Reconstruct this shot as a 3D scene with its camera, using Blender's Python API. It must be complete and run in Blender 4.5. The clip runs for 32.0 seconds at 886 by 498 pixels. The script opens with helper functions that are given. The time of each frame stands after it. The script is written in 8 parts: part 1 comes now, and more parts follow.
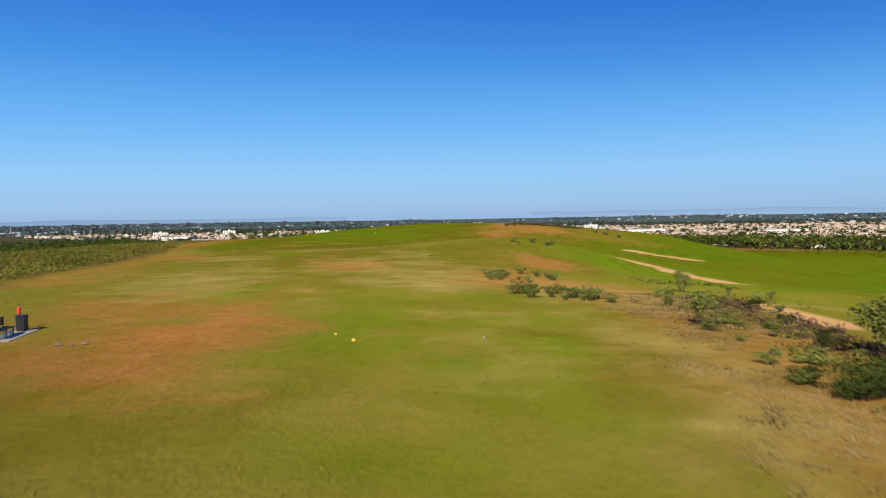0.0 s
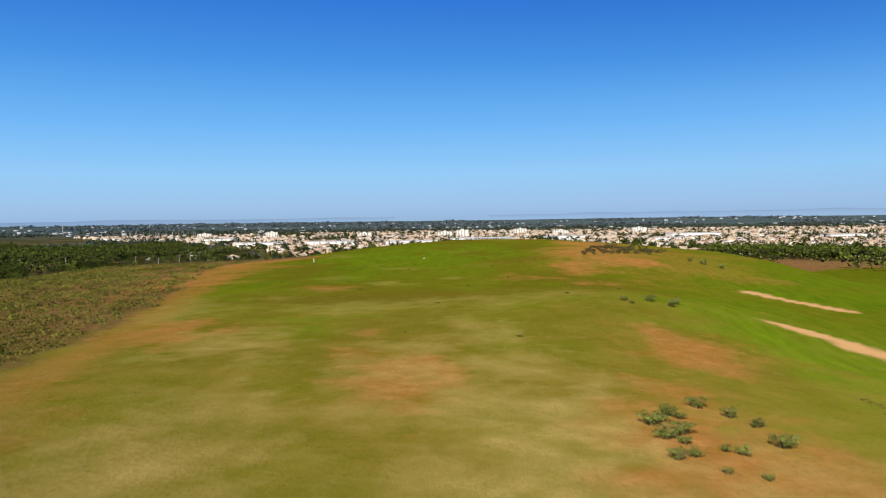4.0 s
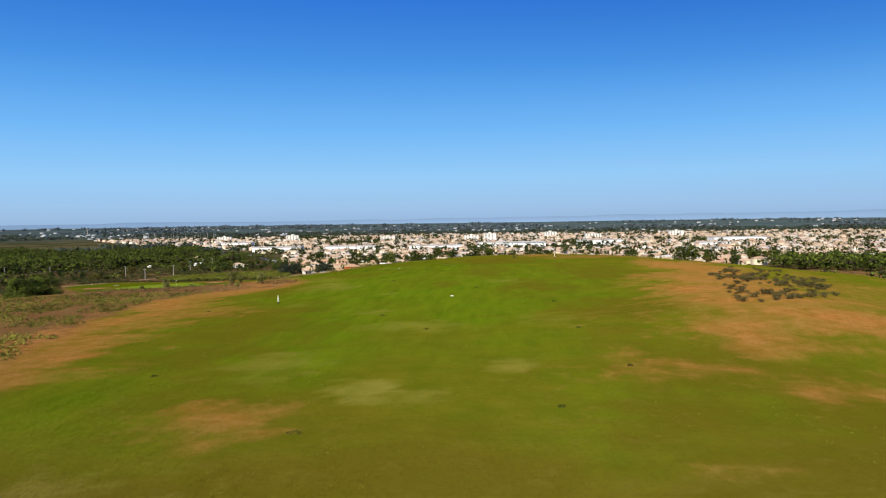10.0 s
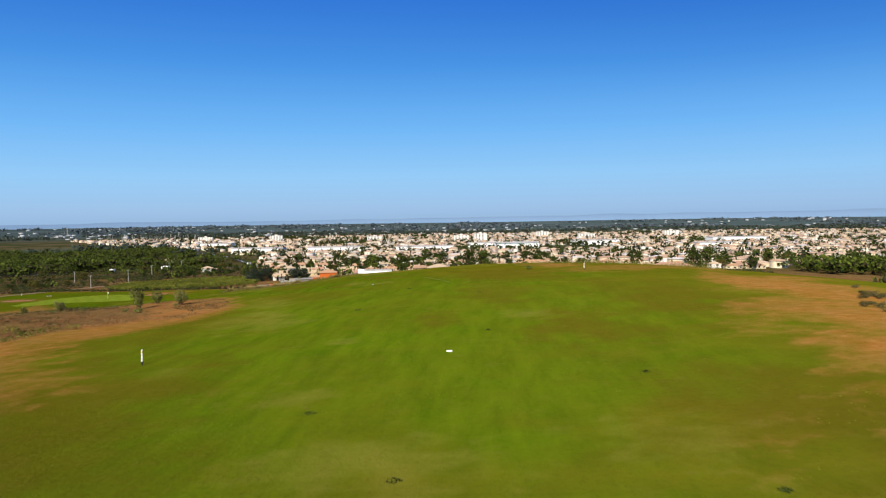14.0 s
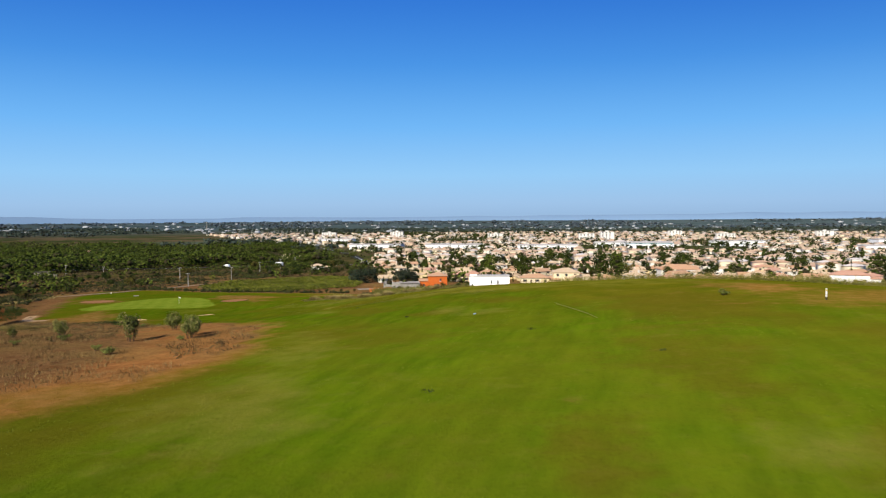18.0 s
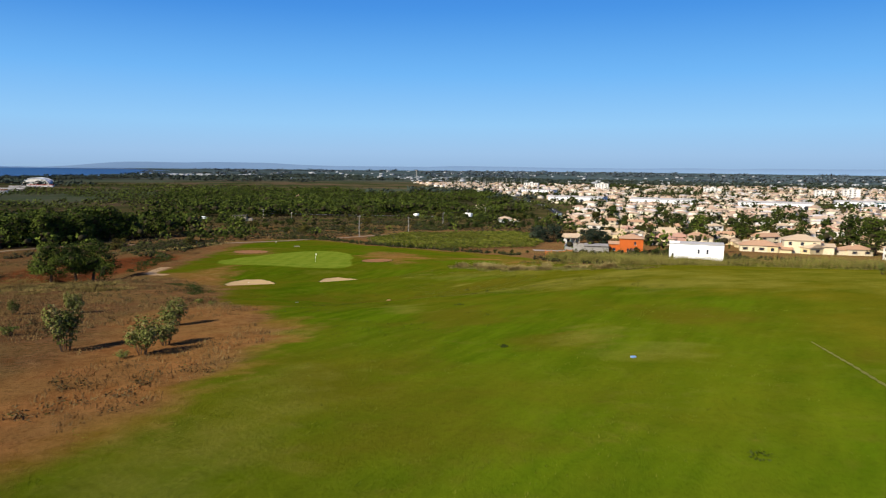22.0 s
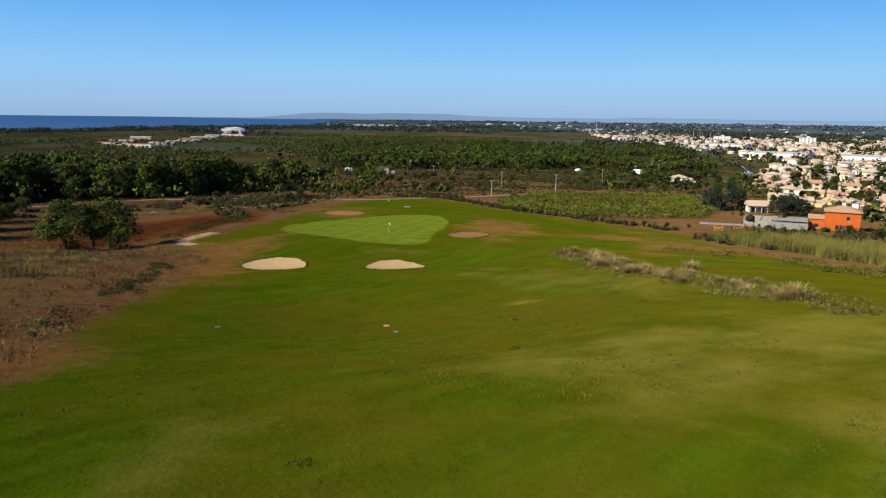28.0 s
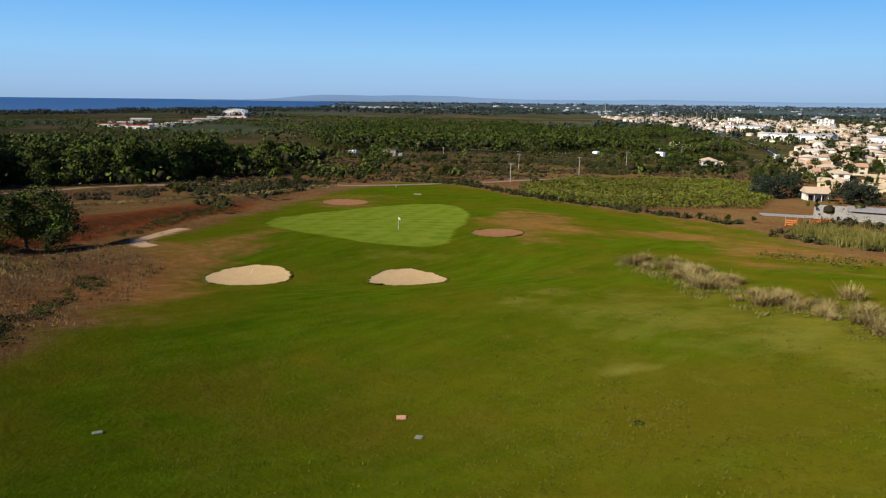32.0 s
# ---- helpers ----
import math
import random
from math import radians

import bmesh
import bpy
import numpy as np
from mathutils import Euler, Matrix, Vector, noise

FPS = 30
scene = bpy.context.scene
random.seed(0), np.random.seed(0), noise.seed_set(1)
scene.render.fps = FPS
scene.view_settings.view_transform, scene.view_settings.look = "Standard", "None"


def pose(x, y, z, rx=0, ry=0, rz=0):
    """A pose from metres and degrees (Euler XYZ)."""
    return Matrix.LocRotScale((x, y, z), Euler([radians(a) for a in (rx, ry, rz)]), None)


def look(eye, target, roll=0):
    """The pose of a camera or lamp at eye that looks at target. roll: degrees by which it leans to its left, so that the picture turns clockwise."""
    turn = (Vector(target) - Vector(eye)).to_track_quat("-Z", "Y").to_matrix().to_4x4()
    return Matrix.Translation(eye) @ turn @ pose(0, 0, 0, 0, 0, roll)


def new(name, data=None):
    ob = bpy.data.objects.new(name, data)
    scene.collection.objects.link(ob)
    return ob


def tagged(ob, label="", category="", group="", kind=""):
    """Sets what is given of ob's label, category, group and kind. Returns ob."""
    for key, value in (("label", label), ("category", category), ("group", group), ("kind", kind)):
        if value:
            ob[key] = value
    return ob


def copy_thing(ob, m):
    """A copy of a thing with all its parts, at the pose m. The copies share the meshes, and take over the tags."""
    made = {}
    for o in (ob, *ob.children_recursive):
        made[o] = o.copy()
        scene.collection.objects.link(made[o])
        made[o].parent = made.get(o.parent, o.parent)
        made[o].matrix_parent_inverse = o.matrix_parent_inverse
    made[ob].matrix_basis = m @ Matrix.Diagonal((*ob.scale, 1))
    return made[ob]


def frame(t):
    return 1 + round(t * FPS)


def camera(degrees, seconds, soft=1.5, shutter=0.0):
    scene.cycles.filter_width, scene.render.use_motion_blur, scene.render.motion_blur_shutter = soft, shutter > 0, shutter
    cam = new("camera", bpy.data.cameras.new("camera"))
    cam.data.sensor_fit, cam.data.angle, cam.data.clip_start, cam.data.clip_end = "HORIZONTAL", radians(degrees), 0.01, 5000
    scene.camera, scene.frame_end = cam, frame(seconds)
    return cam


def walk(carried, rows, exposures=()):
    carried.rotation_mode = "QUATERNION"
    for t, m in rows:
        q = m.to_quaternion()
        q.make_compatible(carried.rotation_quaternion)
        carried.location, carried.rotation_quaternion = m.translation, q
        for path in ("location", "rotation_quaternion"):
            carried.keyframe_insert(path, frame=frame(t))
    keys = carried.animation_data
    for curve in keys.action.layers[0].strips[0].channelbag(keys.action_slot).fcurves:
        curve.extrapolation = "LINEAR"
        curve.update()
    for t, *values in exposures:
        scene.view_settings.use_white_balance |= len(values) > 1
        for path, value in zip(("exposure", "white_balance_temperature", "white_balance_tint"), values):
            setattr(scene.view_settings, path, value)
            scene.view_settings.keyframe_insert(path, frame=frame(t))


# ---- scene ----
cam = camera(64.31, 32.0, soft=1.2, shutter=0.5)
FLIGHT = [
    (0, -0.00, 0.00, 10.00, 87.439, 0.936, -0.042),
    (0.5, -0.60, 3.91, 10.72, 87.425, 0.854, 0.493),
    (1, -1.26, 7.93, 11.57, 87.451, 0.801, 1.271),
    (1.5, -1.83, 11.92, 12.35, 87.461, 0.768, 1.780),
    (2, -2.54, 16.05, 13.19, 87.467, 0.759, 2.118),
    (2.5, -3.21, 20.24, 13.97, 87.453, 0.771, 2.420),
    (3, -3.94, 24.63, 14.84, 87.473, 0.773, 2.763),
    (3.5, -4.57, 29.02, 15.62, 87.464, 0.789, 3.038),
    (5.5, -6.95, 48.97, 17.74, 87.486, 0.876, 4.226),
    (6, -7.67, 54.75, 17.93, 87.545, 0.898, 4.457),
    (6.5, -8.29, 60.64, 18.09, 87.546, 0.883, 4.597),
    (7, -8.94, 66.83, 18.24, 87.590, 0.846, 4.800),
    (7.5, -9.45, 72.93, 18.26, 87.622, 0.820, 4.927),
    (8, -10.00, 79.32, 18.26, 87.623, 0.837, 5.099),
    (8.5, -10.43, 85.74, 18.22, 87.620, 0.876, 5.209),
    (9, -10.94, 92.22, 18.23, 87.638, 0.882, 5.284),
    (9.5, -11.28, 98.74, 18.29, 87.633, 0.870, 5.350),
    (10, -11.70, 105.24, 18.34, 87.640, 0.832, 5.385),
    (10.5, -12.29, 111.67, 18.35, 87.605, 0.788, 5.323),
    (11, -12.94, 118.10, 18.35, 87.628, 0.776, 5.157),
    (11.5, -13.51, 124.53, 18.31, 87.601, 0.775, 5.018),
    (12, -14.12, 131.09, 18.27, 87.626, 0.792, 4.857),
    (12.5, -14.74, 137.65, 18.19, 87.625, 0.814, 4.701),
    (13, -15.38, 144.33, 18.16, 87.622, 0.836, 4.596),
    (13.5, -16.02, 150.84, 18.11, 87.600, 0.879, 4.455),
    (15.5, -19.22, 177.15, 17.92, 87.631, 0.734, 5.537),
    (16, -19.99, 183.65, 17.82, 87.616, 0.712, 7.096),
    (16.5, -20.77, 190.01, 17.67, 87.598, 0.665, 8.744),
    (17, -21.59, 196.27, 17.64, 87.568, 0.610, 10.503),
    (17.5, -22.48, 202.43, 17.65, 87.496, 0.524, 12.335),
    (18, -23.39, 208.59, 17.70, 87.468, 0.396, 14.359),
    (18.5, -24.32, 214.72, 17.61, 87.144, 0.256, 16.299),
    (19, -25.27, 220.96, 17.51, 86.697, 0.122, 18.407),
    (19.5, -26.13, 227.07, 17.42, 86.197, -0.005, 20.506),
    (20, -26.88, 232.87, 17.28, 85.661, -0.099, 22.729),
    (20.5, -27.63, 238.45, 17.18, 85.118, -0.196, 24.782),
    (21, -28.38, 243.97, 17.13, 84.540, -0.341, 26.832),
    (21.5, -29.21, 249.36, 17.12, 83.986, -0.468, 28.909),
    (22, -30.04, 254.71, 17.07, 83.435, -0.538, 31.063),
    (22.5, -30.80, 259.92, 16.98, 82.877, -0.561, 33.165),
    (23, -31.55, 265.05, 16.89, 82.263, -0.591, 35.448),
    (23.5, -32.27, 269.83, 16.72, 81.713, -0.613, 37.271),
    (24, -32.90, 274.37, 16.51, 81.217, -0.622, 38.859),
    (24.5, -33.67, 278.72, 16.35, 80.923, -0.627, 40.067),
    (25, -34.65, 283.06, 16.29, 80.698, -0.642, 41.070),
    (25.5, -35.82, 287.32, 16.22, 80.481, -0.656, 41.796),
    (27.5, -43.04, 301.63, 15.60, 79.666, -0.676, 44.620),
    (28, -45.42, 304.84, 15.37, 79.451, -0.704, 45.558),
    (28.5, -47.98, 307.85, 15.15, 79.273, -0.704, 45.865),
    (29, -50.72, 310.66, 14.95, 79.109, -0.702, 46.018),
    (29.5, -53.59, 313.14, 14.70, 78.944, -0.723, 46.082),
    (30, -56.50, 315.44, 14.44, 78.787, -0.742, 46.118),
    (30.5, -59.35, 317.50, 14.11, 78.631, -0.741, 46.135),
    (31, -62.17, 319.40, 13.75, 78.458, -0.724, 46.144),
    (31.5, -65.01, 321.17, 13.38, 78.282, -0.706, 46.103),
    (32, -67.84, 322.95, 13.03, 78.069, -0.694, 46.027),
]
walk(cam, [(row[0], pose(*row[1:])) for row in FLIGHT])
import itertools

# ---- light ----
SUN_EL, SUN_AZ = 35.0, 198.0   # degrees; azimuth clockwise from +y
world = bpy.data.worlds.new("sky")
scene.world = world
world.use_nodes = True
wn = world.node_tree.nodes
wl = world.node_tree.links
sky = wn.new("ShaderNodeTexSky")
sky.sky_type = "NISHITA"
sky.sun_disc = False
sky.sun_elevation = radians(SUN_EL)
sky.sun_rotation = radians(-SUN_AZ)
sky.altitude = 0
sky.air_density = 1.0
sky.dust_density = 0.6
sky.ozone_density = 3.0
# a dry autumn sky: deeper blue overhead, pale blue at the horizon
split = wn.new("ShaderNodeSeparateColor")
join = wn.new("ShaderNodeCombineColor")
wl.new(sky.outputs["Color"], split.inputs["Color"])
for channel, depth, gain in (("Red", 2.02, 0.086), ("Green", 1.50, 0.315), ("Blue", 0.74, 1.91)):
    p = wn.new("ShaderNodeMath")
    p.operation = "POWER"
    p.inputs[1].default_value = depth
    g = wn.new("ShaderNodeMath")
    g.operation = "MULTIPLY"
    g.inputs[1].default_value = gain
    wl.new(split.outputs[channel], p.inputs[0])
    wl.new(p.outputs[0], g.inputs[0])
    wl.new(g.outputs[0], join.inputs[channel])
# the pale haze of the plain thickens towards the horizon
where = wn.new("ShaderNodeTexCoord")
height = wn.new("ShaderNodeSeparateXYZ")
wl.new(where.outputs["Generated"], height.inputs["Vector"])
haze = wn.new("ShaderNodeValToRGB")
haze.color_ramp.elements[0].position, haze.color_ramp.elements[0].color = 0.0, (0.325, 0.495, 0.73, 1)
haze.color_ramp.elements[1].position, haze.color_ramp.elements[1].color = 0.30, (0.036, 0.19, 0.64, 1)
for at_, tint_ in ((0.02, (0.345, 0.545, 0.82)), (0.06, (0.305, 0.595, 0.935)), (0.127, (0.170, 0.475, 0.93)), (0.21, (0.074, 0.310, 0.79))):
    haze.color_ramp.elements.new(at_).color = (*tint_, 1)
thick = wn.new("ShaderNodeMapRange")
thick.interpolation_type = "SMOOTHSTEP"
for key_, v_ in (("From Min", 0.10), ("From Max", 0.36), ("To Min", 0.92), ("To Max", 0.0)):
    thick.inputs[key_].default_value = v_
bright = wn.new("ShaderNodeVectorMath")
bright.operation = "SCALE"
bright.inputs["Scale"].default_value = 9.95
blend = wn.new("ShaderNodeMix")
blend.data_type = "RGBA"
wl.new(height.outputs["Z"], haze.inputs["Fac"])
wl.new(height.outputs["Z"], thick.inputs["Value"])
wl.new(haze.outputs["Color"], bright.inputs[0])
wl.new(thick.outputs["Result"], blend.inputs[0])
wl.new(join.outputs["Color"], blend.inputs[6])
wl.new(bright.outputs["Vector"], blend.inputs[7])
wn["Background"].inputs["Strength"].default_value = 0.062
wl.new(blend.outputs[2], wn["Background"].inputs["Color"])
sun = new("sun", bpy.data.lights.new("sun", "SUN"))
sun.data.energy = 5.0
sun.data.angle = radians(0.5)
sun.data.color = (1.0, 0.91, 0.76)
sa, se = radians(SUN_AZ), radians(SUN_EL)
sun_from = Vector((math.sin(sa) * math.cos(se), math.cos(sa) * math.cos(se), math.sin(se)))
sun.matrix_world = look(sun_from * 300, (0, 0, 0))
scene.view_settings.exposure = 0.7

# ---- materials ----


class Nodes:
    """Short hand for one node material."""

    def __init__(self, name, rough=0.9, metal=0.0, spec=0.3):
        self.m = bpy.data.materials.new(name)
        self.m.use_nodes = True
        self.t = self.m.node_tree
        self.b = self.t.nodes["Principled BSDF"]
        self.b.inputs["Roughness"].default_value = rough
        self.b.inputs["Metallic"].default_value = metal
        self.b.inputs["Specular IOR Level"].default_value = spec
        self.pos = self.t.nodes.new("ShaderNodeNewGeometry")

    def put(self, value, socket):
        if isinstance(value, (int, float)):
            socket.default_value = value
        elif isinstance(value, tuple):
            socket.default_value = value if len(value) == 4 else (*value, 1)
        else:
            self.t.links.new(value, socket)

    def noise(self, scale, detail=4.0, rough=0.55, vector=None, warp=0.0):
        n = self.t.nodes.new("ShaderNodeTexNoise")
        n.inputs["Scale"].default_value = scale
        n.inputs["Detail"].default_value = detail
        n.inputs["Roughness"].default_value = rough
        n.inputs["Distortion"].default_value = warp
        self.t.links.new(vector or self.pos.outputs["Position"], n.inputs["Vector"])
        return n.outputs["Fac"]

    def ramp(self, value, lo, hi, a=0.0, b=1.0):
        n = self.t.nodes.new("ShaderNodeMapRange")
        self.put(value, n.inputs["Value"])
        for key, v in (("From Min", lo), ("From Max", hi), ("To Min", a), ("To Max", b)):
            n.inputs[key].default_value = v
        return n.outputs["Result"]

    def math(self, op, a, b=0.0):
        n = self.t.nodes.new("ShaderNodeMath")
        n.operation = op
        self.put(a, n.inputs[0])
        self.put(b, n.inputs[1])
        return n.outputs[0]

    def mix(self, fac, a, b):
        n = self.t.nodes.new("ShaderNodeMix")
        n.data_type = "RGBA"
        self.put(fac, n.inputs[0])
        self.put(a, n.inputs[6])
        self.put(b, n.inputs[7])
        return n.outputs[2]

    def island(self):
        return self.pos.outputs["Random Per Island"]

    def one(self):
        return self.t.nodes.new("ShaderNodeObjectInfo").outputs["Random"]

    def xyz(self):
        n = self.t.nodes.new("ShaderNodeSeparateXYZ")
        self.t.links.new(self.pos.outputs["Position"], n.inputs["Vector"])
        return n.outputs

    def stretched(self, sx, sy, sz=1.0, turn=0.0):
        n = self.t.nodes.new("ShaderNodeMapping")
        n.inputs["Scale"].default_value = (sx, sy, sz)
        n.inputs["Rotation"].default_value = (0, 0, radians(turn))
        self.t.links.new(self.pos.outputs["Position"], n.inputs["Vector"])
        return n.outputs["Vector"]

    def attribute(self, name):
        n = self.t.nodes.new("ShaderNodeAttribute")
        n.attribute_name = name
        s = self.t.nodes.new("ShaderNodeSeparateColor")
        self.t.links.new(n.outputs["Color"], s.inputs["Color"])
        return s.outputs["Red"], s.outputs["Green"], s.outputs["Blue"]

    def done(self, colour, bump=None, strength=0.4, distance=0.05):
        self.put(colour, self.b.inputs["Base Color"])
        if bump is not None:
            n = self.t.nodes.new("ShaderNodeBump")
            n.inputs["Strength"].default_value = strength
            n.inputs["Distance"].default_value = distance
            self.put(bump, n.inputs["Height"])
            self.t.links.new(n.outputs["Normal"], self.b.inputs["Normal"])
        return self.m


def plainish(name, colour, vary=0.25, scale=3.0, rough=0.85, metal=0.0, island=False, one=False, tint=None, bump=0.02):
    """A surface of one colour with two scales of wear, and a shift from piece to piece."""
    k = Nodes(name, rough, metal, 0.04 if rough >= 0.8 and not metal else 0.3)
    dark = tuple(c * (1 - vary) for c in colour)
    light = tuple(min(1, c * (1 + vary)) for c in colour)
    c = k.mix(k.ramp(k.noise(scale, 5), 0.3, 0.7), dark, light)
    c = k.mix(k.ramp(k.noise(scale * 0.13, 2), 0.4, 0.65, 0, 0.5), c, dark)
    if tint is not None:
        c = k.mix(k.ramp(k.island() if island else k.one(), 0.1, 0.95), c, tint)
    elif island or one:
        c = k.mix(k.ramp(k.island() if island else k.one(), 0.0, 1.0, 0, 0.7), c, dark)
    return k.done(c, k.noise(scale * 6, 3), 0.3, bump)


def leafy(name, dark, light, straw=None, amount=0.15):
    """Foliage: each leaf or clump has its own green, with drier ones among them."""
    k = Nodes(name, 0.8, 0, 0.06)
    c = k.mix(k.ramp(k.noise(0.9, 3), 0.35, 0.65), dark, light)
    c = k.mix(k.ramp(k.island(), 0.0, 1.0, 0, 0.75), c, tuple(v * 1.35 for v in light))
    c = k.mix(k.ramp(k.noise(0.12, 1.5), 0.48, 0.60, 0, 0.7), c, tuple(v * 1.5 for v in light))
    c = k.mix(k.ramp(k.noise(0.19, 1.5), 0.50, 0.60, 0, 0.8), c, tuple(v * 0.8 for v in dark))
    c = k.mix(k.ramp(k.one(), 0.0, 1.0, 0, 0.5), c, dark)
    c = k.mix(k.ramp(k.noise(0.028, 2), 0.44, 0.62, 0, 0.35), c, tuple(v * f_ for v, f_ in zip(dark, (1.25, 0.95, 0.9))))
    if straw:
        c = k.mix(k.ramp(k.noise(2.3, 2), 0.68 - amount, 0.75 - amount), c, straw)
    k.b.inputs["Subsurface Weight"].default_value = 0.0
    return k.done(c)


# ---- the lie of the land ----
NET_X, NET_Y, NET_STEP = -200.0, -20.0, 45.0
NET = np.array([
    [-1.6, 0.3, 2.0, 3.6, 4.7, 4.0, 1.9, 0.3],
    [-1.6, 0.3, 2.2, 3.9, 5.4, 3.7, 0.5, -0.9],
    [-1.6, 0.4, 2.4, 4.1, 5.4, 2.1, -1.1, -2.0],
    [-1.7, 0.5, 2.7, 4.4, 5.1, 3.0, -0.1, -2.3],
    [-2.1, 0.5, 3.0, 4.4, 4.4, 3.5, 0.5, -3.1],
    [-3.2, -0.2, 2.5, 4.4, 4.8, 4.8, 1.6, -3.2],
    [-5.2, -2.0, 0.6, 3.4, 6.1, 7.1, 4.0, -1.7],
    [-7.8, -4.2, -1.1, 2.8, 7.2, 8.5, 4.5, -2.2],
    [-10.3, -6.4, -2.1, 3.3, 8.0, 6.9, 0.2, -7.0],
    [-11.4, -8.3, -5.1, -0.5, 3.6, 0.3, -7.7, -14.8],
    [-11.4, -9.3, -7.8, -6.5, -5.2, -8.7, -15.6, -22.4],
    [-12.9, -12.4, -13.2, -14.7, -14.9, -17.9, -23.7, -30.1],
])
MOUNDS = np.array([
    [15, 130, 15, 3],
    [44, 115, 20, -2.32],
    [52, 160, 20, -1.62],
    [24, 198, 15, 2.97],
    [26, 230, 15, 1.46],
    [-70, 368, 14, 0.56],
    [-157, 398, 20, 0.53],
    [-130, 383, 12, -2.39],
    [-146, 362, 12, -2.03],
    [-119, 264, 22, 2.37],
    [-95, 346, 16, -3.22],
    [-105, 515, 25, -2.5],
])
TERRACE = np.array([(-72.0, 468.0, 13.0, 3.4)])


def spline(u):
    return np.stack([(1 - u) ** 3, 3 * u ** 3 - 6 * u ** 2 + 4, -3 * u ** 3 + 3 * u ** 2 + 3 * u + 1, u ** 3], -1) / 6


def plain(x, y):
    """The coastal plain: it falls away from the hill, lies flat, and lifts to far rising ground."""
    d = np.hypot(x + 20, y - 200)
    return np.interp(d, [0, 250, 330, 440, 570, 680, 800, 1300, 3300, 3800, 4400, 5000, 9000],
                     [-8, -10, -14, -18, -21.5, -25.5, -27.5, -30, -30, -26, -14, 1, 1])


def step01(v):
    v = np.clip(v, 0, 1)
    return v * v * (3 - 2 * v)


def value_noise(x, y, cell, seed=0):
    """Smooth random field from -1 to 1."""
    u, v = x / cell, y / cell
    i, j = np.floor(u).astype(np.int64), np.floor(v).astype(np.int64)
    fu, fv = step01(u - i), step01(v - j)

    def h(a, b):
        n = (a * 374761393 + b * 668265263 + seed * 974634777) & 0x7FFFFFFF
        n = ((n ^ (n >> 13)) * 1274126177) & 0x7FFFFFFF
        return ((n ^ (n >> 16)) & 0xFFFF) / 32767.5 - 1
    return (h(i, j) * (1 - fu) + h(i + 1, j) * fu) * (1 - fv) + (h(i, j + 1) * (1 - fu) + h(i + 1, j + 1) * fu) * fv


def ground(x, y):
    """Height of the ground."""
    x, y = np.asarray(x, float), np.asarray(y, float)
    ny, nx = NET.shape
    gx = np.clip((x - NET_X) / NET_STEP, 0, nx - 1.0001)
    gy = np.clip((y - NET_Y) / NET_STEP, 0, ny - 1.0001)
    i, j = np.floor(gx).astype(int), np.floor(gy).astype(int)
    wx, wy = spline(gx - i), spline(gy - j)
    z = np.zeros_like(gx)
    for a in range(4):
        for b in range(4):
            z = z + NET[np.clip(j + b - 1, 0, ny - 1), np.clip(i + a - 1, 0, nx - 1)] * wx[..., a] * wy[..., b]
    for mx, my, s, h in np.concatenate([MOUNDS, TERRACE]):
        z = z + h * np.exp(-((x - mx) ** 2 + (y - my) ** 2) / (2 * s * s))
    inside = np.minimum(np.minimum(x - NET_X + 5, NET_X + NET_STEP * (nx - 1) + 5 - x) / 45,
                        np.minimum(y - NET_Y + 400, NET_Y + NET_STEP * (ny - 1) + 5 - y) / 45)
    w = step01(inside)
    z = z * w + plain(x, y) * (1 - w)
    near = step01(1.2 - np.hypot(x + 60, y - 220) / 700)
    return z + near * (0.22 * value_noise(x, y, 19, 3) + 0.10 * value_noise(x, y, 7, 4)) * 0.8


def gz(x, y):
    return float(ground(np.array([x]), np.array([y]))[0])


# ---- mesh helpers ----
def mesh_of(name, verts, faces, material=None, smooth=False):
    """A mesh from arrays: verts n x 3, faces m x k (or a list of arrays of several k)."""
    me = bpy.data.meshes.new(name)
    verts = np.asarray(verts, np.float32)
    groups = faces if isinstance(faces, list) else [faces]
    groups = [np.asarray(f, np.int32) for f in groups if len(f)]
    loops = np.concatenate([f.ravel() for f in groups])
    sizes = np.concatenate([np.full(len(f), f.shape[1], np.int32) for f in groups])
    starts = np.concatenate([[0], np.cumsum(sizes)[:-1]]).astype(np.int32)
    me.vertices.add(len(verts))
    me.vertices.foreach_set("co", verts.ravel())
    me.loops.add(len(loops))
    me.loops.foreach_set("vertex_index", loops)
    me.polygons.add(len(sizes))
    me.polygons.foreach_set("loop_start", starts)
    if smooth:
        me.polygons.foreach_set("use_smooth", np.ones(len(sizes), bool))
    me.update(calc_edges=True)
    if material:
        me.materials.append(material)
    return me


def shade_last(me, count):
    """The last count faces of a mesh of leaves take the dark colour of its inner shade."""
    me.materials.append(CORE_SHADE)
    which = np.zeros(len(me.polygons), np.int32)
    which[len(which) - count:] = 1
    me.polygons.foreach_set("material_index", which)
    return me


def part(name, bm, material, parent, label=""):
    """Links a bmesh or mesh as one object under a thing or under a part."""
    if isinstance(bm, bmesh.types.BMesh):
        me = bpy.data.meshes.new(name)
        bm.to_mesh(me)
        bm.free()
    else:
        me = bm
    if material and not me.materials:
        me.materials.append(material)
    ob = new(name, me)
    ob.parent = parent
    return tagged(ob, label)


def thing(name, label, category, group="", m=None, kind=""):
    ob = tagged(new(name), label, category, group, kind)
    ob.empty_display_size = 0.3
    if m is not None:
        ob.matrix_basis = m
    return ob


